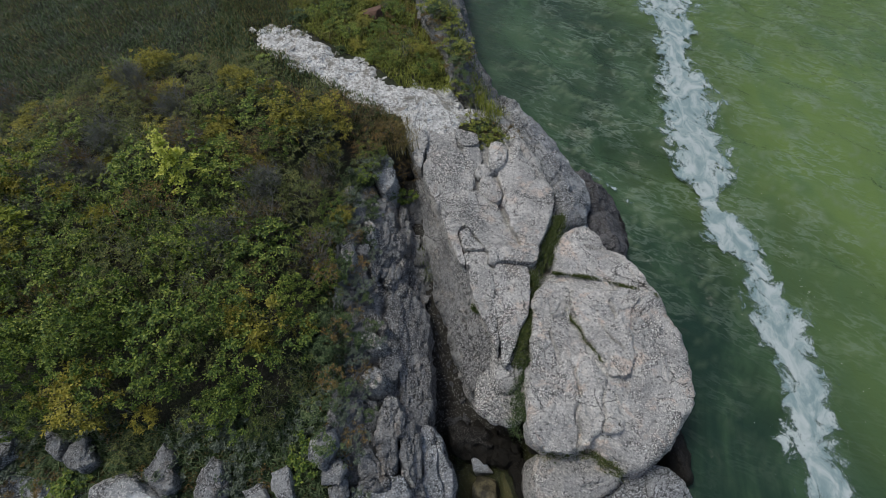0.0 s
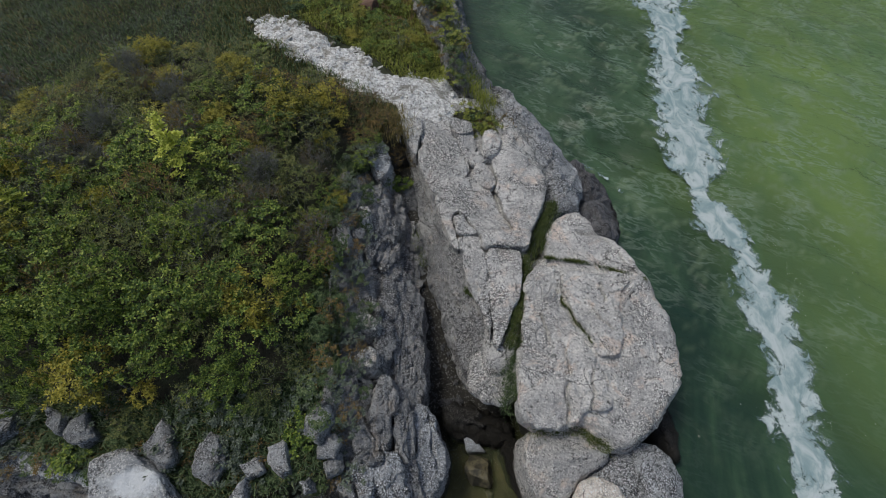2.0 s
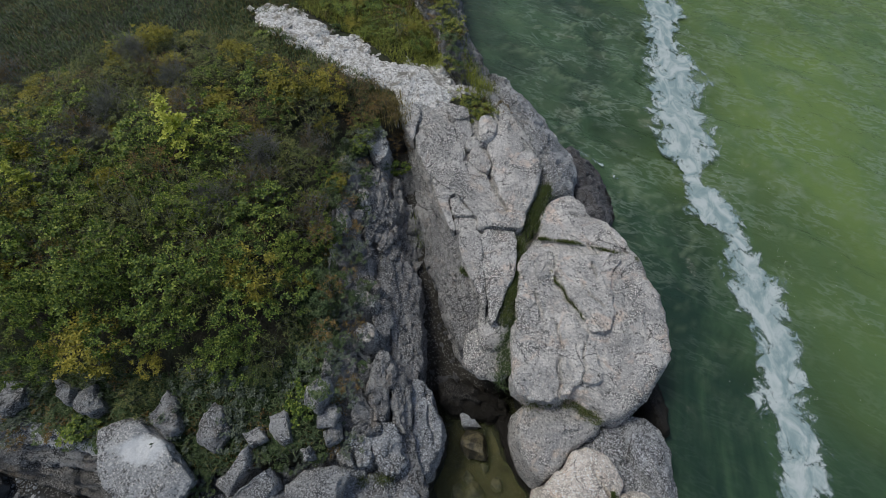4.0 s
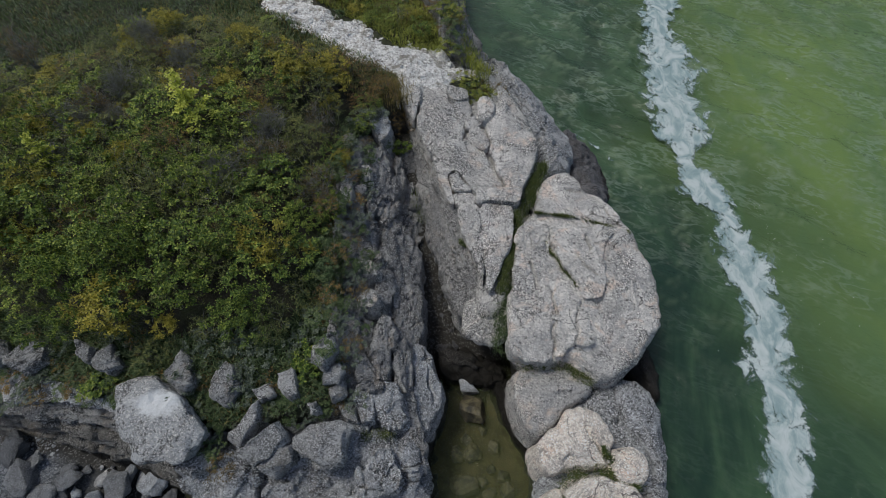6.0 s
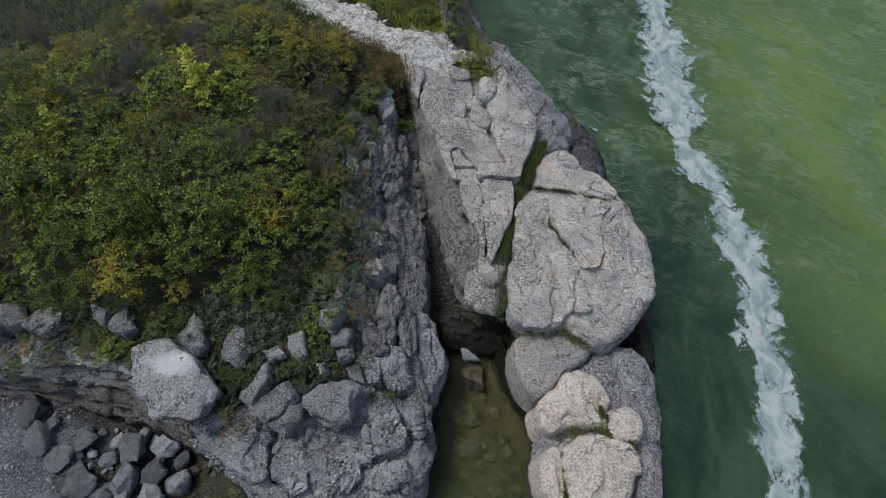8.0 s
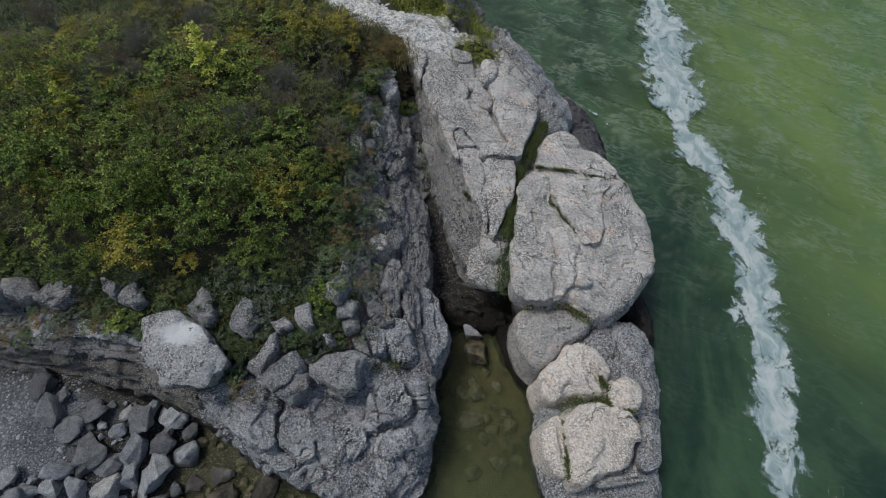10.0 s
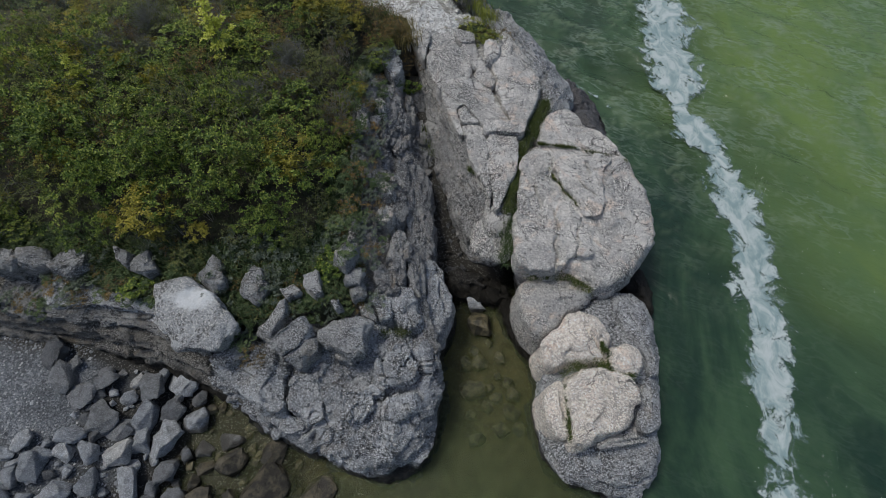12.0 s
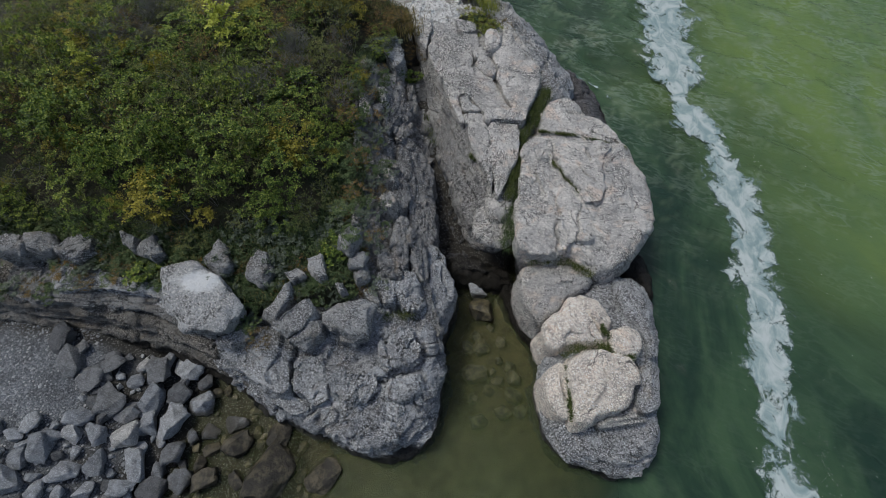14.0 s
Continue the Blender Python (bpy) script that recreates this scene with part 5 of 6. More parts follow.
# west wall, darker and browner towards the lower layers
for k, (top, low, fronts) in enumerate([
        (2.55, 1.9, [(-11.3, 0.50), (-10.2, 0.44), (-9.2, 0.42), (-8.4, 0.30), (-7.6, 0.05)]),
        (2.22, 1.4, [(-13, 0.50), (-11.2, 0.32), (-9.6, 0.18), (-8.4, -0.02), (-7.3, -0.45), (-6.4, -0.8)]),
        (1.80, 0.9, [(-15, 0.60), (-12.2, 0.30), (-10.2, 0.06), (-8.6, -0.30), (-7.4, -0.75), (-6.4, -1.15)]),
        (1.25, -0.3, [(-24, 1.4), (-16, 0.6), (-13.7, 0.18), (-11.5, -0.16), (-10.05, -0.38), (-8.63, -0.62), (-7.6, -1.0), (-6.4, -1.55), (-5.4, -2.05)])]):
    back = [(x + 0.3, y + 1.5) for x, y in fronts[::-1]]
    block(cliff, fronts + back, top, name="rock_layer", base=low, slope=(0, 0.12), rounding=(0.10, 0.14, 0.2, 0.35)[k], batter=0.10 if k == 3 else 0.03, dome=0, rough=0.08, chunk=0.09, chunk_size=0.6, grain=(1.5, 1, 0.6), strata=0.09, layer=0.16, soft=1, seed=95 + k, spacing=0.065, material=(ROCK_GREY, ROCK_MID, ROCK_BROWN, ROCK_BROWN)[k])
block(cliff, [(-6.51, -0.84), (-5.68, -0.34), (-4.68, -0.60), (-4.23, -1.40), (-4.23, -2.29), (-4.99, -2.14), (-5.71, -1.62)], 2.05, name="ledge", slope=(0.05, 0.2), rounding=0.25, batter=0.15, rough=0.08, chunk=0.1, chunk_size=0.5, strata=0.05, seed=97, **GREY)


# ---------------------------------------------------------------- loose boulders on the cliff edge
def boulder(label, outline, top, base, slope=(0, 0), bevel=0.02, under=0.8, material=None, grow=1.13):
    c = np.asarray(outline).mean(0)
    outline = c + (np.asarray(outline) - c) * grow
    me = slab_mesh(outline, top, base, slope, bevel, 200 + len(bpy.data.meshes), material or STONE, under)
    c = np.asarray(outline).mean(0)
    me.transform(Matrix.Translation((-c[0], -c[1], -base)))
    ob = new("boulder", me)
    ob.location = (c[0], c[1], base)
    return tagged(ob, label, "boulder", "boulders on the cliff edge")


boulder("huge pale angular limestone boulder overhanging the cliff edge", [(-7.75, 0.72), (-6.98, 1.03), (-6.02, 0.44), (-5.33, -0.32), (-5.72, -1.03), (-6.71, -1.00), (-7.49, -0.22)], 3.35, 1.7, slope=(0.02, 0.10), bevel=0.06, under=0.62, material=STONE_WASHED, grow=1.03)
boulder("grey limestone boulder half buried in grass", [(-6.60, 0.94), (-6.37, 1.65), (-6.03, 1.20), (-5.84, 0.68), (-6.19, 0.52)], 3.38, 2.6, material=STONE_DARK)
boulder("grey limestone boulder half buried in grass", [(-5.51, 0.87), (-5.24, 1.26), (-4.99, 1.19), (-4.72, 0.65), (-5.02, 0.27), (-5.30, 0.47)], 3.30, 2.5, material=STONE_DARK)
boulder("pale smooth tilted limestone slab on the cliff edge", [(-4.60, -0.73), (-4.29, -0.48), (-3.75, -0.13), (-3.54, -0.44), (-3.86, -0.85), (-4.23, -1.02)], 3.0, 2.2, slope=(0.1, 0.35))
boulder("pale limestone slab wedged under another slab", [(-4.23, -1.05), (-3.68, -0.61), (-3.38, -0.50), (-3.38, -0.90), (-3.79, -1.23)], 2.65, 1.8, slope=(0.1, 0.2))
boulder("pale square limestone boulder perched above the cliff", [(-3.35, -0.42), (-2.96, -0.18), (-2.37, -0.09), (-2.07, -0.25), (-2.20, -0.92), (-2.53, -1.10), (-2.86, -0.80), (-3.25, -0.66)], 2.9, 2.0, slope=(0.05, 0.12))
boulder("small pale limestone boulder under a larger one", [(-3.02, -0.71), (-2.37, -0.82), (-2.53, -1.10), (-2.93, -0.99)], 2.3, 1.6)
boulder("smooth pale limestone boulder among cliff-top herbs", [(-3.04, 1.62), (-2.68, 1.88), (-2.50, 1.54), (-2.69, 1.10), (-3.02, 1.26)], 3.55, 2.8)
boulder("pale cracked limestone boulder among cliff-top herbs", [(-2.81, 1.01), (-2.44, 1.27), (-2.28, 1.04), (-2.36, 0.75), (-2.75, 0.75)], 3.25, 2.5)
boulder("small pale limestone boulder on the cliff edge", [(-2.64, 0.71), (-2.30, 0.90), (-2.26, 0.60), (-2.50, 0.42)], 3.05, 2.3)
boulder("pale limestone boulder among cliff-top herbs", [(-3.88, 0.98), (-3.50, 1.10), (-3.25, 0.49), (-3.46, 0.36), (-3.78, 0.63)], 3.25, 2.4)
boulder("small limestone boulder sunk in herbs", [(-3.06, 0.28), (-2.90, 0.36), (-2.77, 0.13), (-2.91, 0.05)], 3.15, 2.6)
boulder("grey limestone boulder leaning on the cliff edge", [(-5.00, -0.35), (-4.46, 0.06), (-4.28, 0.35), (-4.18, -0.07), (-4.59, -0.64)], 3.0, 2.0, slope=(0.1, 0.3))
boulder("grey limestone boulder on the cliff edge", [(-6.15, -1.05), (-5.79, -0.70), (-5.39, -0.60), (-5.26, -1.01), (-5.74, -1.22)], 2.5, 1.7)
boulder("grey limestone boulder sunk in herbs", [(-4.43, 0.62), (-4.04, 0.79), (-3.84, 0.49), (-4.19, 0.36)], 3.25, 2.6)
boulder("flat grey limestone boulder under overhanging shrubs", [(-12.02, 1.87), (-11.23, 1.88), (-10.93, 1.41), (-11.26, 1.26), (-11.75, 1.37)], 3.22, 2.3, material=STONE_DARK)
boulder("flat grey limestone boulder under overhanging shrubs", [(-10.94, 1.41), (-10.71, 1.77), (-10.12, 1.86), (-9.87, 1.31), (-10.37, 1.05), (-10.81, 1.21)], 3.22, 2.3, material=STONE_DARK)
boulder("small pale limestone boulder under overhanging shrubs", [(-9.12, 1.79), (-8.64, 1.62), (-8.57, 1.24), (-8.90, 1.41)], 3.40, 2.7, material=STONE_DARK)
boulder("pale limestone boulder under overhanging shrubs", [(-8.52, 1.48), (-8.16, 1.66), (-7.88, 1.21), (-8.06, 1.02), (-8.43, 1.21)], 3.36, 2.6, material=STONE_DARK)
boulder("grey limestone boulder at the cliff edge", [(-12.94, 1.82), (-12.26, 1.89), (-11.81, 1.50), (-12.02, 1.23), (-12.68, 1.31)], 3.22, 2.3, material=STONE_DARK)

# ---------------------------------------------------------------- shore stones
STONES, STONES_DARK, STONES_PALE = [[stone_mesh(300 + k + 40 * j, m, squash=(1, 0.80 + 0.06 * (k % 3), 0.62 + 0.06 * (k % 2))) for k in range(6)] for j, m in enumerate((BEACH_STONE, BEACH_DARK, BEACH_PALE))]
ALGAE = [stone_mesh(440 + k, STONE_ALGAE, cuts=18, squash=(1, 0.85, 0.6)) for k in range(4)]
SUNK = [stone_mesh(420 + k, STONE_WET, cuts=22, squash=(1, 0.85, 0.6)) for k in range(5)]


def shore_stone(x, y, r, seed, label="angular grey stone on the gravel shore", sink=0.25, tall=1.0, mesh=None, name="shore_stone", group="stones on the shore"):
    rng = np.random.default_rng(seed)
    ob = new(name, mesh or STONES[seed % len(STONES)])
    z = float(ground_height(np.array([x]), np.array([y]))[0])
    ob.location = (x, y, z + r * (0.6 - sink) * tall)
    ob.rotation_euler = (rng.uniform(-0.4, 0.4), rng.uniform(-0.4, 0.4), rng.uniform(0, 6.28))
    ob.scale = (r, r * rng.uniform(0.8, 1.1), r * tall)
    return tagged(ob, label, "stone", group)


SHORE_DARK = [(-11.51, -0.48, 0.44), (-10.91, -1.14, 0.44), (-10.35, -1.59, 0.34), (-10.85, -0.71, 0.21), (-9.94, -0.92, 0.24), (-9.61, -2.14, 0.43), (-9.72, -2.47, 0.29), (-9.15, -2.47, 0.36), (-8.00, -4.38, 0.39)]
SHORE_GREY = [(-11.35, -2.80, 0.30), (-11.68, -3.13, 0.22), (-12.28, -2.94, 0.26), (-8.76, -4.30, 0.33), (-12.01, -3.65, 0.31), (-9.62, -4.41, 0.24), (-9.18, -1.58, 0.24), (-8.62, -2.07, 0.43), (-7.93, -2.65, 0.45), (-10.27, -2.58, 0.35), (-9.71, -3.04, 0.32), (-8.55, -2.74, 0.36), (-8.85, -2.48, 0.13), (-8.43, -0.90, 0.29), (-7.81, -1.11, 0.40), (-7.26, -2.21, 0.42), (-10.81, -3.13, 0.25), (-10.29, -3.09, 0.27), (-8.12, -3.18, 0.19), (-8.49, -3.78, 0.41), (-11.38, -4.17, 0.42), (-10.85, -3.40, 0.39), (-10.16, -4.00, 0.38), (-9.49, -3.78, 0.34), (-10.19, -4.46, 0.22), (-11.76, -4.37, 0.30), (-11.29, -3.69, 0.28), (-10.73, -4.43, 0.27)]
SHORE_PALE = [(-9.14, -1.10, 0.26), (-8.99, -3.01, 0.43), (-6.88, -2.88, 0.24), (-6.13, -2.58, 0.33)]
SHORE_WET = [(-9.85, -1.19, 0.31), (-7.89, -1.51, 0.24), (-7.92, -1.92, 0.30), (-8.58, -1.28, 0.41), (-7.28, -1.56, 0.27), (-7.34, -3.03, 0.21), (-7.69, -3.45, 0.35), (-7.95, -3.92, 0.23), (-7.33, -4.13, 0.31), (-6.74, -4.08, 0.34), (-6.02, -3.26, 0.38), (-4.95, -3.98, 0.65), (-3.51, -4.04, 0.55), (-5.87, -4.18, 0.28), (-6.94, -3.75, 0.20), (-6.71, -3.36, 0.21), (-4.88, -2.99, 0.42)]
WET_LABEL = "brown algae-coated stone in the shallows by the cliff"
placed = []
for rows, meshes, words in ((SHORE_DARK, STONES_DARK, "dark grey angular stone on the gravel shore"), (SHORE_GREY, STONES, "blue-grey angular stone on the gravel shore"), (SHORE_PALE, STONES_PALE, "pale grey angular stone on the gravel shore"), (SHORE_WET, ALGAE, WET_LABEL)):
    for k, (sx, sy, sr) in enumerate(rows):
        wet = meshes is ALGAE
        pool = STONES_DARK if wet and sx < -7.2 else meshes
        shore_stone(sx, sy, sr * 1.16, 7 * k + int(100 * sr), words, -0.25 if wet else 0.12, 0.85, pool[k % len(pool)], "sunken_stone" if wet else "shore_stone", "stones in the shallows" if wet else "stones on the shore")
        placed.append((sx, sy, sr))
rng = np.random.default_rng(42)
for k, (sx, sy) in enumerate(scatter([(-14, -9), (-12.4, -4.2), (-10.6, -2.6), (-9.9, -0.9), (-8.6, -0.7), (-7.4, -1.3), (-7.3, -4), (-6.5, -9)], 0.26, 43)):
    sr = float(rng.uniform(0.08, 0.24)) if sy > -4.6 else float(rng.uniform(0.16, 0.40))
    if all((sx - a) ** 2 + (sy - b) ** 2 > (0.66 * (sr + c)) ** 2 for a, b, c in placed):
        placed.append((sx, sy, sr))
        pick = rng.random()
        kinds = (STONES_DARK, "dark grey angular stone on the gravel shore") if pick < 0.3 else (STONES, "blue-grey angular stone on the gravel shore")
        shore_stone(sx, sy, sr, 500 + k, kinds[1], 0.2, 1.0, kinds[0][k % 6])
for k, (sx, sy, sr) in enumerate([(0.94, 0.87, 0.46), (0.83, 0.02, 0.18), (0.53, -0.35, 0.21), (0.96, -0.35, 0.25), (0.79, -1.18, 0.36), (1.52, -0.77, 0.16), (1.85, -0.93, 0.19), (1.46, -1.37, 0.19), (1.98, -1.29, 0.21), (1.91, -1.81, 0.25), (1.51, -2.31, 0.28), (0.80, -2.53, 0.26), (2.11, -2.24, 0.19), (1.26, -1.07, 0.14), (1.17, -1.66, 0.17), (0.68, -1.83, 0.17), (1.30, 0.30, 0.15), (1.62, -0.15, 0.17)]):
    shore_stone(sx, sy, sr * 1.2, 900 + k, "brown algae-coated stone lying in shallow water", 0.05, 0.95, SUNK[k % 5], "sunken_stone", "stones in the shallows")
shore_stone(0.88, 1.55, 0.40, 950, "grey stone at the head of the small inlet", -0.25, 1.0, STONES[2], "inlet_stone", "stones in the shallows")
for k, (sx, sy) in enumerate(scatter([(-8.2, -1.4), (-6.9, -1.3), (-5.2, -2.5), (-3.6, -3.6), (-3.2, -5.5), (-7.4, -5.5), (-7.2, -3)], 0.36, 47)):
    sr = float(rng.uniform(0.08, 0.22))
    if all((sx - a) ** 2 + (sy - b) ** 2 > (0.8 * (sr + c)) ** 2 for a, b, c in placed):
        shore_stone(sx, sy, sr, 1200 + k, WET_LABEL, 0.15, 0.85, SUNK[k % 5], "sunken_stone", "stones in the shallows")


# dark rubble, its stone colour taking in wet and gully shade alike
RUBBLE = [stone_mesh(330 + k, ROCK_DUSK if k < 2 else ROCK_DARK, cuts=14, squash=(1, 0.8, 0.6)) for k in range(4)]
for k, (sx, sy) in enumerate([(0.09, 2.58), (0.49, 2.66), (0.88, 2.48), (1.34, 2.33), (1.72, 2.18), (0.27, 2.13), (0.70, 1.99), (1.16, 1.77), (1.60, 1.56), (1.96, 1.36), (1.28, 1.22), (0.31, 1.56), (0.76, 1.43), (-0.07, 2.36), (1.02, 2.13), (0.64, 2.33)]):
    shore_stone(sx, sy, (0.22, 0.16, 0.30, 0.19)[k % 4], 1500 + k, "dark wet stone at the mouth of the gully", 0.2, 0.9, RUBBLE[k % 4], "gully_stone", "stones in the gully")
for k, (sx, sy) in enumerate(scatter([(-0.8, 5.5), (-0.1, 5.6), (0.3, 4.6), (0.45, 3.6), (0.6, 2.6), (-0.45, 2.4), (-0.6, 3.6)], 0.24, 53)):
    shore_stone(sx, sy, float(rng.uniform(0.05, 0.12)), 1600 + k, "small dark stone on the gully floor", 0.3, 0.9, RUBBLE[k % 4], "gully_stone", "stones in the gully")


def pebbles():
    """Small pebbles of the gravel shore, as loose tetra-like stones."""
    rng_ = np.random.default_rng(77)
    pts = scatter([(-18, -7), (-18, 2.4), (-12.5, 1.4), (-10.6, 0.2), (-10.3, -1.0), (-9.2, -2.6), (-8.6, -4.2), (-8, -7)], 0.075, 78)
    z = ground_height(pts[:, 0], pts[:, 1])
    k = len(pts)
    r = rng_.uniform(0.014, 0.04, k) * np.where(rng_.random(k) < 0.06, 1.9, 1)
    base = np.array([(1, 0, 0), (0.2, 0.9, 0), (-0.9, 0.35, 0), (-0.5, -0.85, 0), (0.6, -0.75, 0), (0.05, 0.05, 0.75)])
    ang = rng_.uniform(0, 6.28, k)
    ca, sa = np.cos(ang), np.sin(ang)
    v = base[None] * r[:, None, None] * rng_.uniform(0.75, 1.25, (k, 6, 1))
    v = np.stack([v[..., 0] * ca[:, None] - v[..., 1] * sa[:, None], v[..., 0] * sa[:, None] + v[..., 1] * ca[:, None], v[..., 2]], -1)
    v = v + np.column_stack([pts, z + 0.004])[:, None, :]
    tri = np.array([(0, 1, 5), (1, 2, 5), (2, 3, 5), (3, 4, 5), (4, 0, 5)])
    f = (np.arange(k)[:, None, None] * 6 + tri[None]).reshape(-1, 3)
    kk = Nodes("pebbles")
    geo = [n for n in kk.t.nodes if n.type == "NEW_GEOMETRY"][0]
    col = kk.ramp(geo.outputs["Random Per Island"], [(0, (0.08, 0.088, 0.10)), (0.5, (0.19, 0.205, 0.225)), (0.85, (0.33, 0.345, 0.365)), (1, (0.50, 0.51, 0.52))])
    kk.set(Base_Color=col, Roughness=0.9)
    tagged(new("pebbles", mesh_of("pebbles", v.reshape(-1, 3), f, kk.mat, smooth=False)), "small grey pebbles covering the shore", "pebbles", kind="stuff")


pebbles()

# ---------------------------------------------------------------- footpath
PATH_PLAN = [(-7.51, 16.13), (-7.12, 15.37), (-6.52, 14.37), (-5.28, 13.51), (-4.19, 12.94), (-2.93, 12.27), (-1.91, 11.58), (-1.28, 10.98), (-0.57, 10.92), (0.25, 10.95), (0.91, 11.31), (1.08, 12.04), (0.53, 13.07), (-0.12, 13.54), (-0.52, 13.09), (-1.02, 13.35), (-1.51, 13.06), (-2.50, 13.54), (-4.01, 14.70), (-5.26, 15.63), (-6.35, 16.46), (-7.01, 16.41)]


def make_path():
    x, y, f = grid_xy(np.arange(-9.0, 2.0, 0.06), np.arange(9.6, 18.6, 0.06))
    p = np.column_stack([x, y, 0 * x])
    d = sdf(PATH_PLAN, x, y) + 0.30 * fbm(p * 1.3, 5, 120) + 0.16 * vnoise(p * 5.5, 119) + 0.10 * vnoise(p * 11, 118)
    f1, gap, rid = cells(p / 0.34 + 0.2, 121)
    z = ground_height(x, y) + sstep(-0.10, 0.30, d) * 0.12 - 0.05 + 0.03 * fbm(p * 2.5, 3, 122) + 0.10 * (rid - 0.3) * sstep(0, 0.2, gap)
    keep = (d > -0.1)[f].all(1)
    me = mesh_of("footpath", np.column_stack([x, y, z]), f[keep], PATH_ROCK)
    tagged(new("footpath", me), "worn footpath of white crumbled limestone rubble", "footpath", kind="structure")


make_path()
PALE = [stone_mesh(340 + k, PATH_ROCK, cuts=11, squash=(1, 0.8, 0.6)) for k in range(4)]
rng = np.random.default_rng(15)
for k, (sx, sy) in enumerate(scatter(PATH_PLAN, 0.42, 16)):
    ob = new("rubble_stone", PALE[k % 4])
    r = float(rng.uniform(0.05, 0.17))
    ob.location = (sx, sy, float(ground_height(np.array([sx]), np.array([sy]))[0]) + 0.05)
    ob.rotation_euler = (0, 0, float(rng.uniform(0, 6.28)))
    ob.scale = (r, r, r)
    tagged(ob, "small white limestone stone on the footpath", "stone", "stones on the footpath")

# ---------------------------------------------------------------- shrubs
KINDS = {
    "green": [shrub_meshes(401, LEAF_GREEN, WOOD), shrub_meshes(402, LEAF_GREEN, WOOD, radius=0.8, height=1.9)],
    "lime": [shrub_meshes(403, LEAF_LIME, WOOD, radius=0.24, height=3.1, tips=26, twigs=5, leaves=7, size=0.105, cone=1.3)],
    "yellow": [shrub_meshes(404, LEAF_YELLOW, WOOD, radius=0.75, size=0.08, bare=0.1)],
    "olive": [shrub_meshes(405, LEAF_OLIVE, WOOD, size=0.07, leaves=8, bare=0.12), shrub_meshes(406, LEAF_OLIVE, TWIG_GREY, radius=0.85, size=0.062, leaves=8, twigs=6, bare=0.2)],
    "rust": [shrub_meshes(407, LEAF_RUST, WOOD, radius=0.8, size=0.05, bare=0.35)],
    "bare": [shrub_meshes(408, LEAF_OLIVE, TWIG_GREY, radius=0.95, height=1.5, tips=70, twigs=8, size=0.05, bare=0.75), shrub_meshes(409, LEAF_RUST, TWIG_GREY, radius=1.05, height=1.3, tips=70, twigs=8, size=0.06, bare=0.65)],
}
SAY = {"green": "dense green leafy shrub in the cliff-top thicket", "lime": "bright lime-green leafy sapling in the thicket", "yellow": "shrub with yellowing autumn leaves in the thicket",
       "olive": "dull olive-green shrub in the cliff-top thicket", "rust": "sparse rust-brown autumn shrub in the thicket", "bare": "bare grey twiggy shrub with few leaves"}


HERBS = {}


def shrub(kind, x, y, size, seed, tall=1.0):
    pair = KINDS[kind][seed % len(KINDS[kind])]
    z = float(ground_height(np.array([x]), np.array([y]))[0])
    rng_ = np.random.default_rng(seed)
    low = kind in HERBS
    ob = thing("herb_clump" if low else "shrub", SAY[kind], "herbs" if low else "shrub", "herbs of the cliff edge" if low else "shrubs of the thicket", at=(x, y, z - 0.05))
    ob.rotation_euler = (0, 0, float(rng_.uniform(0, 6.28)))
    ob.scale = (size, size, size * tall)
    part("crown", pair[0], ob)
    if low:
        tagged(part("stalk", pair[1], ob), kind="stuff")
    else:
        tagged(part("branchwork", pair[1], ob), kind="stuff")
    return ob


THICKET = [(-15.5, 3.2), (-14, 2.8), (-12, 2.2), (-9, 1.6), (-7, 1.3), (-5, 1.5), (-3.4, 1.9), (-2.9, 3.5), (-3.0, 6), (-2.9, 8), (-2.1, 9.2), (-1.8, 10.5), (-3.2, 11.7), (-4.8, 12.8), (-6.5, 13.9), (-9.3, 14.2), (-11, 13.7), (-13.5, 11.6), (-15.5, 11)]


def thicket():
    rng_ = np.random.default_rng(21)
    pts = scatter(THICKET, 0.64, 22, 0.45)
    inner = sdf(THICKET, pts[:, 0], pts[:, 1])
    b = vnoise(np.column_stack([pts * 0.5 + 30, 0 * pts[:, :1]]), 24)
    for k, (x, y) in enumerate(pts):
        if min(math.hypot(x - bx, y - by) for bx, by in BARE_SPOTS) < 0.42 or math.hypot(x + 6.75, y - 7.7) < 0.5:
            continue
        north = (y - 6) / 6 + 0.6 * b[k]
        u = rng_.random()
        far = north > 0.35
        if u < (0.12 if far else 0.06):
            kind = "rust"
        elif u > (0.82 if far else 0.93):
            kind = "yellow"
        elif u > (0.28 if far else 0.62):
            kind = "olive"
        else:
            kind = "green"
        size = (0.50 + 0.26 * sstep(0, 2.2, inner[k])) * rng_.uniform(0.62, 1.08)
        if y < 4.5 and kind == "green":
            size *= 1.08
        high = (0.95 + 0.60 * sstep(14.0, 3.0, y) + 0.30 * sstep(-5.0, -8.5, x) * sstep(9, 4, y)) * (0.5 + 0.5 * sstep(0, 1.6, inner[k])) * rng_.uniform(0.58, 1.22)
        shrub(kind, x, y, float(size), 1000 + k, float(high / (1.7 * size)))


BARE_SPOTS = [(-10.16, 12.29), (-9.51, 11.59), (-9.68, 9.37), (-10.28, 8.61), (-9.62, 8.18), (-7.41, 9.33), (-10.69, 7.89), (-11.99, 8.11), (-5.01, 7.81), (-3.48, 6.04), (-10.84, 6.75), (-4.84, 6.67), (-8.32, 10.91), (-3.72, 8.50), (-5.86, 6.07), (-13.88, 11.29)]
thicket()
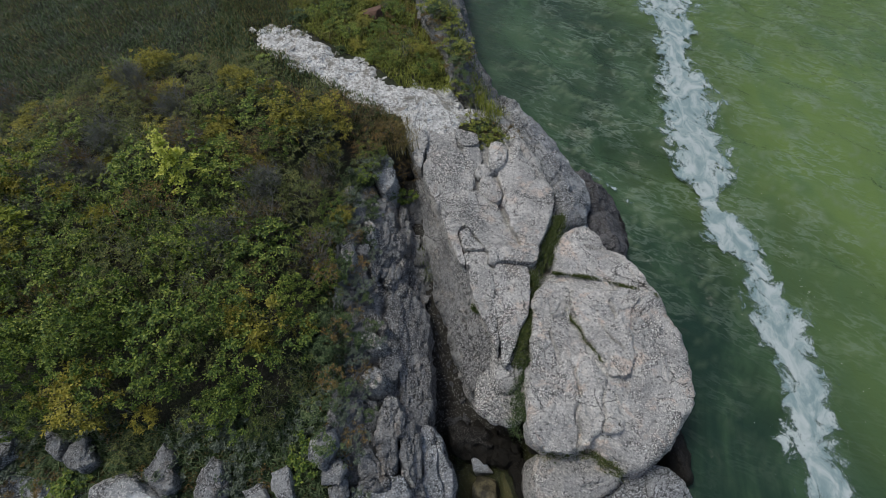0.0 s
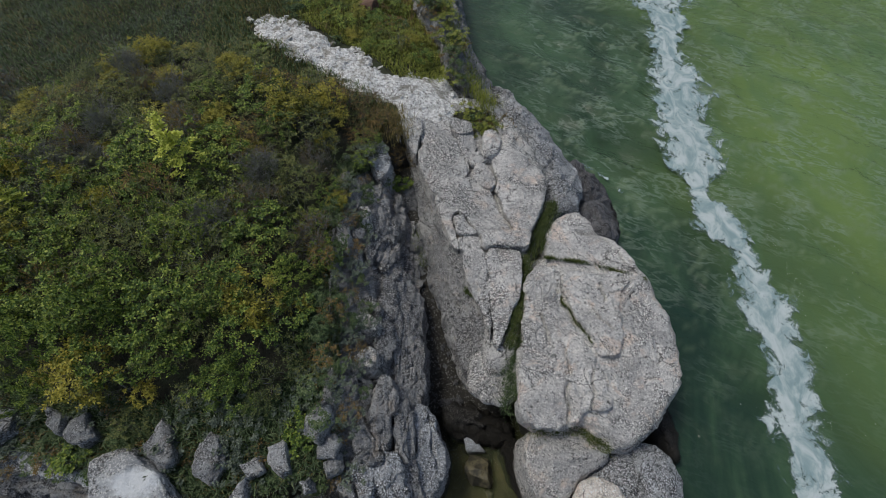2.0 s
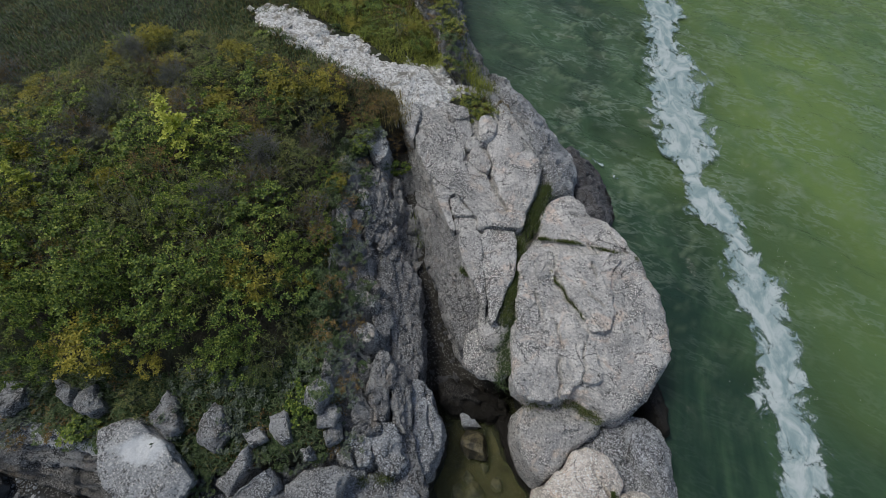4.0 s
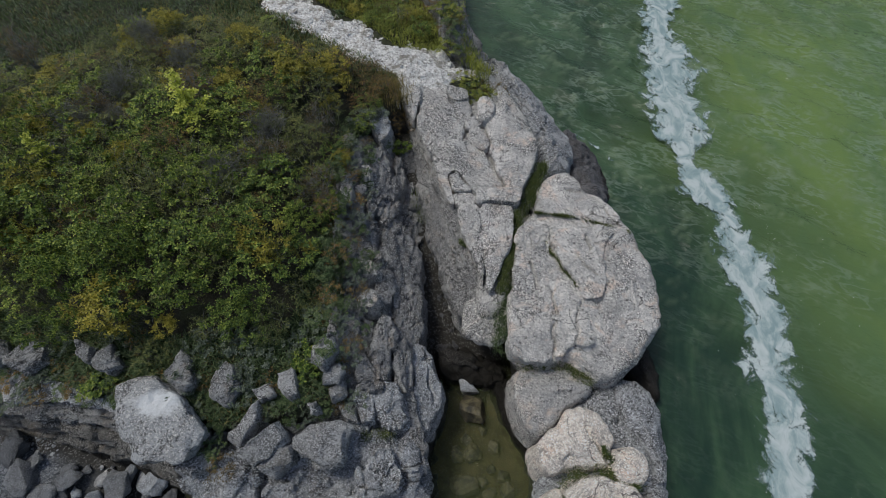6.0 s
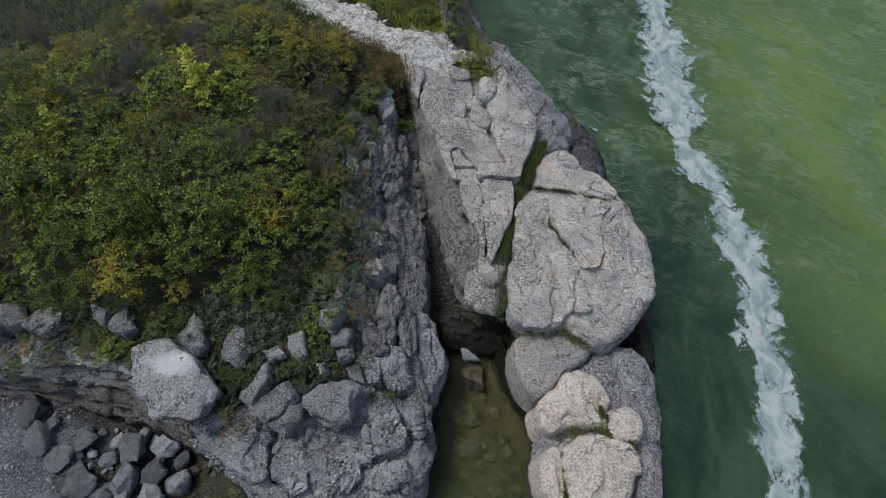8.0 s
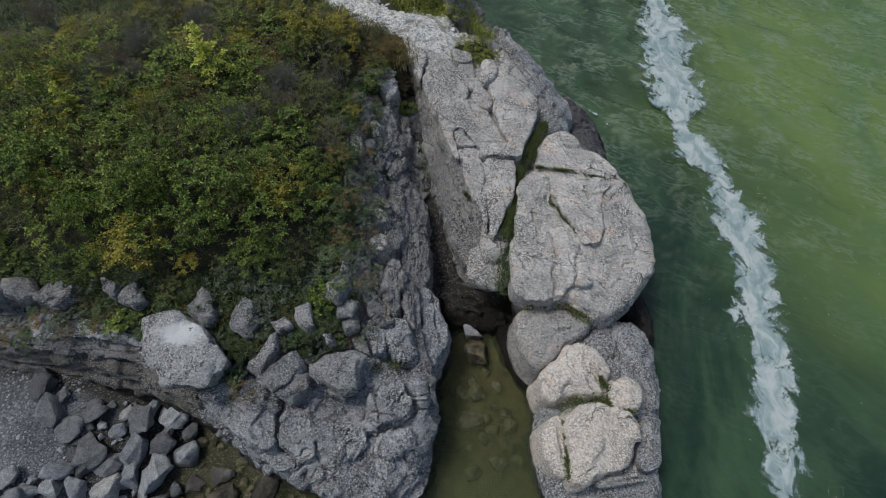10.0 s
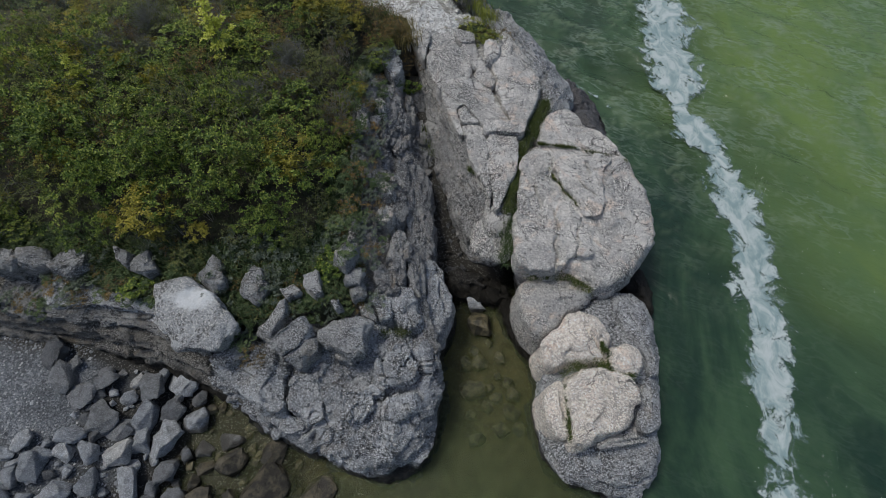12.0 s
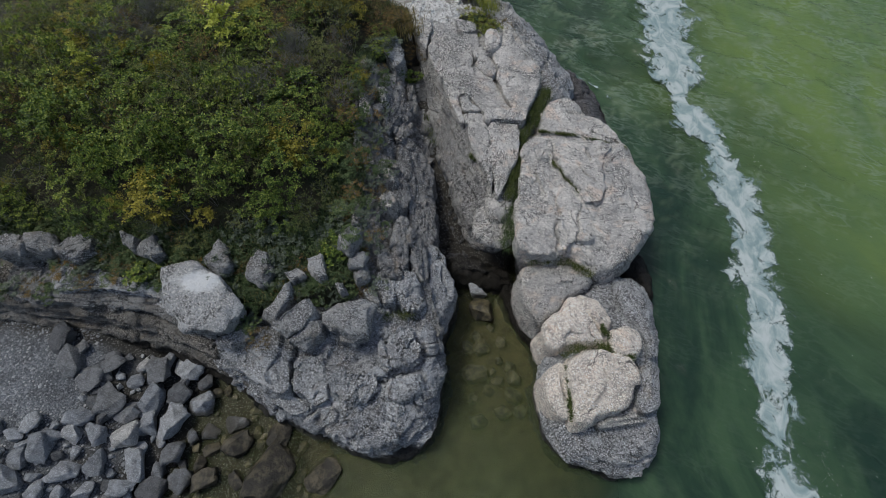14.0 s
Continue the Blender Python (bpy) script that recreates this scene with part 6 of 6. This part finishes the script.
SPECIAL = [("lime", -6.70, 7.65, 0.86), ("lime", -10.5, 6.3, 0.6),
           ("yellow", -4.7, 10.3, 1.0), ("yellow", -9.8, 13.2, 0.7), ("yellow", -6.5, 11.9, 0.7), ("yellow", -8.0, 2.3, 0.95), ("yellow", -4.5, 3.9, 0.9), ("yellow", -3.6, 10.9, 0.7), ("yellow", -11.5, 7.7, 0.8), ("yellow", -2.9, 7.4, 0.5)]
SPECIAL += [("yellow", x, y, s) for (x, y), s in zip([(-4.50, 10.24), (-4.16, 10.72), (-9.56, 13.48), (-10.28, 13.35), (-5.94, 11.80), (-7.15, 12.67), (-10.99, 12.49), (-12.16, 9.92), (-6.94, 10.53)], (0.8, 0.6, 0.6, 0.5, 0.6, 0.5, 0.5, 0.5, 0.45))]
for k, (kind, x, y, s) in enumerate(SPECIAL):
    shrub(kind, x, y, s, 2000 + k, 1.05 if kind == "lime" else 1.15)
for k, (x, y) in enumerate(BARE_SPOTS):
    shrub("bare", x, y, (0.48, 0.38, 0.52)[k % 3], 2100 + k, 2.0)

HERBS = {"herb": [shrub_meshes(421, GRASS_GREEN, WOOD, height=1.0, tips=18, twigs=5, leaves=5, size=0.15)],
         "dry": [shrub_meshes(422, LEAF_RUST, TWIG_GREY, height=0.9, tips=16, twigs=6, leaves=5, size=0.13, bare=0.4)],
         "sage": [shrub_meshes(423, SAGE, TWIG_GREY, height=0.9, tips=18, twigs=5, leaves=6, size=0.14)],
         "bank": [shrub_meshes(425, HILL_GREEN, WOOD, height=1.1, tips=20, twigs=5, leaves=5, size=0.15)],
         "lush": [shrub_meshes(424, LEAF_GREEN, WOOD, height=1.1, tips=22, twigs=5, leaves=6, size=0.17)]}
KINDS.update(HERBS)
SAY.update({"herb": "low dark green herb clump on the cliff edge", "dry": "low withered brown herb clump on the cliff edge", "sage": "low grey-green sage clump on the cliff edge", "bank": "low yellow-green herb clump on the bank", "lush": "small bright green bush among cliff-edge boulders"})
EDGE_BELT = [(-16, 2.2), (-12.4, 1.3), (-11, 0.7), (-8.9, 0.6), (-7.2, 0.3), (-5.1, -0.1), (-3.5, 0.1), (-2.4, 0.6), (-2.2, 1.6), (-2.4, 4), (-2.7, 6.3), (-2.5, 8.6), (-1.6, 9.9), (-3.0, 9.6), (-3.5, 4), (-3.8, 2.2), (-6, 1.9), (-9, 2.1), (-12, 2.8), (-16, 3.6)]
rng = np.random.default_rng(26)
for k, (x, y) in enumerate(scatter(EDGE_BELT, 0.60, 27)):
    u = rng.random()
    kind = "herb" if u < 0.34 else "dry" if u < 0.54 else "sage" if u < 0.97 else "lush"
    shrub(kind, x, y, float(rng.uniform(0.22, 0.38)) * (1.35 if kind == "sage" else 1), 2300 + k, float(rng.uniform(0.8, 1.3)))
shrub("lush", -3.17, 1.25, 0.42, 2990, 1.2)
shrub("lush", -1.50, 9.20, 0.40, 2991, 1.2)
shrub("lush", -8.53, 0.75, 0.42, 2992, 1.0)


for k, (x, y) in enumerate(scatter([(-3.0, 1.2), (-2.0, 0.9), (-1.75, 3), (-2.0, 6), (-1.9, 8), (-1.5, 9.8), (-2.6, 9.8), (-3.2, 6)], 0.46, 29)):
    if x > -1.95 and k % 2:
        continue
    ob = shrub(("herb", "sage", "herb", "dry")[k % 4], x, y, float(rng.uniform(0.18, 0.34)), 3100 + k, float(rng.uniform(0.8, 1.2)))
    ob.location.z = max(ob.location.z, 2.66 - 0.95 * (x + 1.75))
for k, (x, y) in enumerate(scatter([(-16, 1.4), (-13, 1.1), (-11.2, 1.0), (-11.2, 1.4), (-13, 1.8), (-16, 2.4)], 0.55, 25)):
    shrub(("herb", "dry", "herb", "sage")[k % 4], x, y, float(rng.uniform(0.22, 0.4)), 3200 + k, float(rng.uniform(0.6, 1.0)))
for k, (x, y) in enumerate(scatter([(-11.6, 0.62), (-10, 0.52), (-8.6, 0.42), (-7.8, 0.3), (-7.8, 1.1), (-9.2, 1.5), (-11.6, 1.7)], 0.40, 68)):
    ob = shrub(("herb", "sage", "dry", "herb", "dry")[k % 5], x, y, float(rng.uniform(0.22, 0.36)), 3700 + k, float(rng.uniform(0.7, 1.1)))
    ob.location.z = max(ob.location.z, 2.50)
for k, (x, y) in enumerate(scatter([(-16, 0.75), (-13.5, 0.45), (-11.3, 0.3), (-11.3, 0.95), (-13.5, 1.2), (-16, 1.6)], 0.40, 69)):
    ob = shrub(("dry", "herb", "dry", "herb", "sage")[k % 5], x, y, float(rng.uniform(0.22, 0.36)), 3900 + k, float(rng.uniform(0.6, 1.0)))
    ob.location.z = max(ob.location.z, 1.95 + 0.8 * (y - np.interp(x, (-16, -11.3), (0.75, 0.35))))
for k, (x, y) in enumerate([(-5.36, 0.24), (-4.97, 0.04), (-5.30, -0.74), (-5.00, -1.07), (-4.11, 0.20), (-3.60, 0.03), (-3.15, 0.15), (-2.73, 0.23), (-2.41, 0.43), (-5.81, 0.21), (-3.67, 0.37), (-2.11, 0.57), (-4.97, 0.50), (-4.44, 0.32), (-5.63, -0.26), (-5.34, -0.18)]):
    ob = shrub(("herb", "sage", "herb", "dry", "sage")[k % 5], x, y, 0.24 + 0.03 * (k % 4), 3600 + k, 1.1)
    ob.location.z = max(ob.location.z, 2.42) if y > 0.1 else 2.38
BANK = [(-6.4, 18.5), (-5.6, 16.4), (-4.7, 15.4), (-3.5, 14.6), (-2.3, 13.7), (-1.4, 13.0), (-0.3, 13.0), (0.0, 14.9), (-0.7, 16.7), (-1.2, 18.7), (-1.4, 22), (-6, 22)]
for k, (x, y) in enumerate(scatter(BANK, 0.95, 28)):
    u = rng.random()
    kind = "herb" if u < 0.3 else "bank" if u < 0.82 else "dry"
    shrub(kind, x, y, float(rng.uniform(0.25, 0.5)), 3300 + k, float(rng.uniform(0.6, 1.0)))
rng = np.random.default_rng(66)
for k, (x, y) in enumerate(scatter([(-5.6, 17.6), (-4.8, 15.9), (-3.4, 14.9), (-2.2, 14.0), (-1.0, 13.5), (-0.5, 14.2), (-0.9, 16), (-1.5, 18), (-2.0, 20), (-5.5, 20)], 0.78, 67)):
    kind = "yellow" if rng.random() < (0.45 if x < -3 else 0.12) else "olive" if rng.random() < 0.4 else "green"
    shrub(kind, x, y, float(rng.uniform(0.30, 0.52)), 3400 + k, float(rng.uniform(0.6, 0.95)))
for k, (x, y) in enumerate([(-2.98, 11.25), (-2.34, 11.10), (-1.77, 10.58), (-1.30, 10.08), (-2.44, 10.22), (-3.47, 11.52), (-1.72, 9.85)]):
    shrub("rust", x, y, 0.62, 3500 + k, 0.9)


# ---------------------------------------------------------------- herbs and grass
def turf(name, label, plan, step, material, length, seed, width=0.012, lean=0.7, per=2, lift=0.0, patchy=None):
    pts = scatter(plan, step, seed)
    if patchy is not None:
        n_ = vnoise(np.column_stack([pts * 1.1, 0 * pts[:, :1]]), seed + 1) + 0.5 * vnoise(np.column_stack([pts * 3.3, 0 * pts[:, :1]]), seed + 2)
        pts = pts[n_ > patchy]
    z = ground_height(pts[:, 0], pts[:, 1]) + lift
    return tagged(new(name, blades(name, np.column_stack([pts, z]), material, length, width, lean, seed, per)), label, "grass", kind="stuff")


MEADOW = [(-21, 12), (-13.5, 11.3), (-11, 13.3), (-9.5, 13.5), (-6.9, 14.2), (-7.8, 16.8), (-7.2, 18), (-5, 21), (-21, 21)]
turf("meadow_grass", "rough dark green meadow grass", MEADOW, 0.095, GRASS_GREEN, (0.07, 0.20), 31, 0.012, 1.3, 2)
turf("dry_grass", "pale dry grass stalks in the meadow", MEADOW, 0.15, GRASS_DRY, (0.08, 0.22), 32, 0.008, 1.3, 3, patchy=0.0)
turf("meadow_herbs", "grey-green herbs in the meadow", MEADOW, 0.16, SAGE, (0.06, 0.18), 40, 0.014, 1.3, 4, patchy=0.05)
VERGE = [(-8.8, 18.6), (-7.9, 16.6), (-6.9, 14.9), (-5.3, 13.95), (-3.4, 12.7), (-1.5, 11.6), (-2.0, 10.4), (-4, 11.1), (-6.5, 12.8), (-8.8, 13.8)]
turf("verge_grass", "olive grass between the thicket and the path", VERGE, 0.075, GRASS_GREEN, (0.10, 0.26), 38, 0.013, 0.9, 2)
turf("verge_dry_grass", "pale dry grass between the thicket and the path", VERGE, 0.12, GRASS_DRY, (0.10, 0.30), 39, 0.010, 0.9, 2)
HILL = [(-6.6, 18.5), (-5.8, 16.6), (-4.9, 15.5), (-3.7, 14.8), (-2.5, 13.9), (-1.6, 13.0), (-0.5, 13.0), (0.2, 13.1), (0.0, 14.9), (-0.7, 16.7), (-1.2, 18.7), (-1.5, 24), (-6, 24)]
turf("hill_grass", "olive and yellow herbs on the bank beside the path", HILL, 0.085, HILL_GREEN, (0.08, 0.26), 33, 0.012, 1.2, 4)
turf("hill_dry_grass", "yellow dry herbs on the bank beside the path", HILL, 0.16, GRASS_DRY, (0.15, 0.4), 34, 0.012, 0.9, 3, patchy=0.0)
FRINGE = [(-15, 2.5), (-12.4, 1.9), (-11, 1.35), (-8.9, 0.75), (-7.2, 0.3), (-5.1, -0.1), (-3.5, 0.15), (-2.4, 0.7), (-2.4, 1.6), (-2.6, 4), (-2.9, 6.3), (-2.7, 8.4), (-1.8, 9.6), (-3.2, 9), (-3.4, 4), (-3.8, 2.1), (-6, 1.9), (-9, 2.1), (-12, 2.8), (-15, 3.4)]
turf("cliff_herbs", "dark green herbs along the cliff edge", FRINGE, 0.055, GRASS_GREEN, (0.12, 0.36), 35, 0.011, 0.95, 3)
turf("cliff_dry_grass", "brown dry grass along the cliff edge", FRINGE, 0.13, GRASS_DRY, (0.14, 0.34), 36, 0.008, 0.9, 3, patchy=0.0)
turf("sage_herbs", "grey-green sage herbs on the cliff edge", FRINGE, 0.12, SAGE, (0.12, 0.30), 37, 0.011, 0.9, 5, patchy=0.1)


def strip(name, label, line, width, z, material, seed, count, length=(0.05, 0.14)):
    """A strip of grass rooted in a crack."""
    rng_ = np.random.default_rng(seed)
    q = np.array(line)
    seg = np.linalg.norm(np.diff(q, axis=0), axis=1)
    run = np.concatenate([[0], np.cumsum(seg)])
    t = rng_.uniform(0, run[-1], count)
    x = np.interp(t, run, q[:, 0]) + rng_.normal(0, width / 2.2, count)
    y = np.interp(t, run, q[:, 1]) + rng_.normal(0, width / 2.2, count)
    zz = np.interp(t, run, np.linspace(z[0], z[1], len(run)))
    x = x + 0.06 * vnoise(np.column_stack([x * 4, y * 4, 0 * x]), seed + 6)
    keep = vnoise(np.column_stack([x * 3.2, y * 3.2, 0 * x]), seed + 3) + rng_.uniform(-0.6, 1.0, count) > 0.0
    x, y, zz, count = x[keep], y[keep], zz[keep], int(keep.sum())
    return tagged(new(name, blades(name, np.column_stack([x, y, zz + rng_.uniform(-0.05, 0.04, count)]), material, length, 0.009, 0.9, seed, 1)), label, "grass", kind="stuff")


G = "green grass growing in a limestone crack"
strip("crack_grass", G, [(3.53, 8.23), (3.13, 7.50), (2.87, 6.81), (2.47, 6.02), (2.22, 5.27), (2.06, 4.43), (1.82, 3.64)], 0.23, (2.62, 2.36), MOSS, 51, 7500, (0.06, 0.18))
strip("crack_grass", G, [(1.95, 4.21), (1.94, 3.54), (1.89, 2.89), (1.79, 2.08)], 0.34, (2.25, 1.9), GRASS_GREEN, 52, 2600, (0.06, 0.18))
strip("crack_grass", G, [(3.06, 6.24), (3.98, 6.12), (4.84, 5.89), (5.43, 5.71), (5.87, 5.54)], 0.05, (2.58, 2.44), MOSS, 53, 2300, (0.03, 0.10))
strip("crack_grass", G, [(3.24, 5.15), (3.41, 4.62), (3.58, 4.20), (3.77, 3.90), (3.97, 3.58)], 0.035, (2.61, 2.64), MOSS, 54, 700, (0.03, 0.10))
strip("crack_grass", G, [(2.23, 1.48), (2.75, 1.63), (3.25, 1.59), (3.72, 1.36), (4.10, 1.13)], 0.19, (2.05, 1.97), MOSS, 55, 1900, (0.03, 0.11))
strip("crack_grass", G, [(3.32, 2.78), (3.19, 2.17), (3.17, 1.58)], 0.10, (2.5, 2.15), MOSS, 56, 500)
strip("crack_grass", G, [(2.97, -1.31), (3.37, -1.10), (3.99, -1.04), (4.50, -1.16), (4.91, -1.36)], 0.17, (1.93, 1.97), MOSS, 57, 2200, (0.03, 0.12))
strip("crack_grass", G, [(3.08, -1.56), (3.07, -2.15), (3.02, -2.88)], 0.09, (1.88, 1.78), MOSS, 58, 1000)
strip("crack_grass", G, [(4.07, -0.51), (4.27, -0.91)], 0.08, (2.05, 2.0), MOSS, 59, 350)
strip("ledge_tuft", "yellow-brown grass tuft on the ridge", [(0.46, 12.06), (1.11, 11.49), (1.49, 11.49), (1.97, 11.48)], 0.5, (3.15, 2.85), GRASS_DRY, 60, 1500, (0.08, 0.22))
strip("ledge_tuft", "olive green grass tuft on the ridge", [(0.74, 11.91), (1.28, 11.76), (1.48, 11.22)], 0.4, (3.15, 2.95), MOSS, 61, 1500, (0.08, 0.22))
for k, (x, y, z) in enumerate([(0.55, 12.0, 3.1), (0.85, 11.75, 3.1), (1.15, 11.6, 3.0), (1.2, 11.3, 3.0), (1.5, 11.5, 2.95), (1.45, 11.15, 2.95), (1.8, 11.5, 2.85), (2.05, 11.55, 2.75)]):
    shrub(("dry", "bank", "herb", "bank", "dry", "bank", "herb", "dry")[k], x, y, 0.40 + 0.04 * (k % 3), 3800 + k, 0.75).location.z = z - 0.05
strip("wall_tuft", "olive herbs rooted in the ridge wall", [(-0.80, 7.50), (-0.66, 6.88), (-0.52, 6.29)], 0.16, (2.05, 1.9), MOSS, 64, 500, (0.06, 0.16))
strip("wall_tuft", "olive herbs rooted in the ridge wall", [(0.67, 5.24), (0.90, 4.98)], 0.08, (2.52, 2.5), MOSS, 65, 200, (0.04, 0.10))
strip("wall_tuft", "herbs on a ledge of the cliff wall", [(-1.87, -0.27), (-1.49, -0.22), (-0.96, -0.18)], 0.16, (2.2, 2.1), MOSS, 66, 500, (0.05, 0.14))
strip("ledge_tuft", "brown grass overhanging the gully head", [(-2.84, 11.52), (-1.88, 11.23), (-1.38, 10.58)], 0.6, (3.5, 3.4), GRASS_DRY, 62, 2400, (0.15, 0.45))
END = [(-9.17, 20.25), (-6.32, 20.14), (-5.36, 17.15), (-5.20, 15.49), (-6.08, 15.62), (-6.81, 15.51), (-7.39, 15.24), (-8.10, 16.86)]
turf("path_end_grass", "trampled olive grass where the path fades out", END, 0.085, GRASS_GREEN, (0.06, 0.18), 71, 0.013, 0.9, 2)
turf("path_end_dry_grass", "trampled brown grass where the path fades out", END, 0.085, GRASS_DRY, (0.06, 0.20), 72, 0.012, 0.9, 2)
strip("edge_herbs", "yellow-green herbs hanging over the cliff edge beside the path", [(-0.50, 18.57), (-0.03, 16.77), (0.32, 15.07), (0.63, 13.81), (1.13, 12.71), (1.68, 11.89)], 0.45, (3.8, 3.3), HILL_GREEN, 73, 4200, (0.10, 0.34))
strip("edge_herbs", "dark green herbs hanging over the cliff edge beside the path", [(-0.15, 18.91), (0.34, 16.88), (0.66, 15.06), (0.97, 13.87), (1.34, 12.82)], 0.35, (3.45, 3.1), GRASS_GREEN, 74, 2400, (0.10, 0.30))
rng = np.random.default_rng(91)
rock = np.empty(3 * len(bank_edge.data.vertices))
bank_edge.data.vertices.foreach_get("co", rock)
rock = rock.reshape(-1, 3)
for k in range(34):
    y = float(rng.uniform(12.6, 18.6))
    x = float(np.interp(y, (12.6, 13.8, 15.1, 16.8, 18.6), (0.75, 0.40, 0.10, -0.30, -0.75)) + rng.uniform(-0.5, 0.3))
    near = np.hypot(rock[:, 0] - x, rock[:, 1] - y) < 0.2
    ob = shrub(("bank", "herb", "herb", "dry")[k % 4], x, y, float(rng.uniform(0.30, 0.46)), 4000 + k, 0.8)
    if near.any():
        ob.location.z = max(ob.location.z, float(rock[near, 2].max()) - 0.06)
ob = new("rust_stone", stone_mesh(380, RUST_STONE, squash=(1, 0.9, 0.6)))
ob.location, ob.scale = (-2.95, 17.3, 4.0), (0.5, 0.55, 0.45)
tagged(ob, "rust-brown stone half buried in bank herbs", "stone")
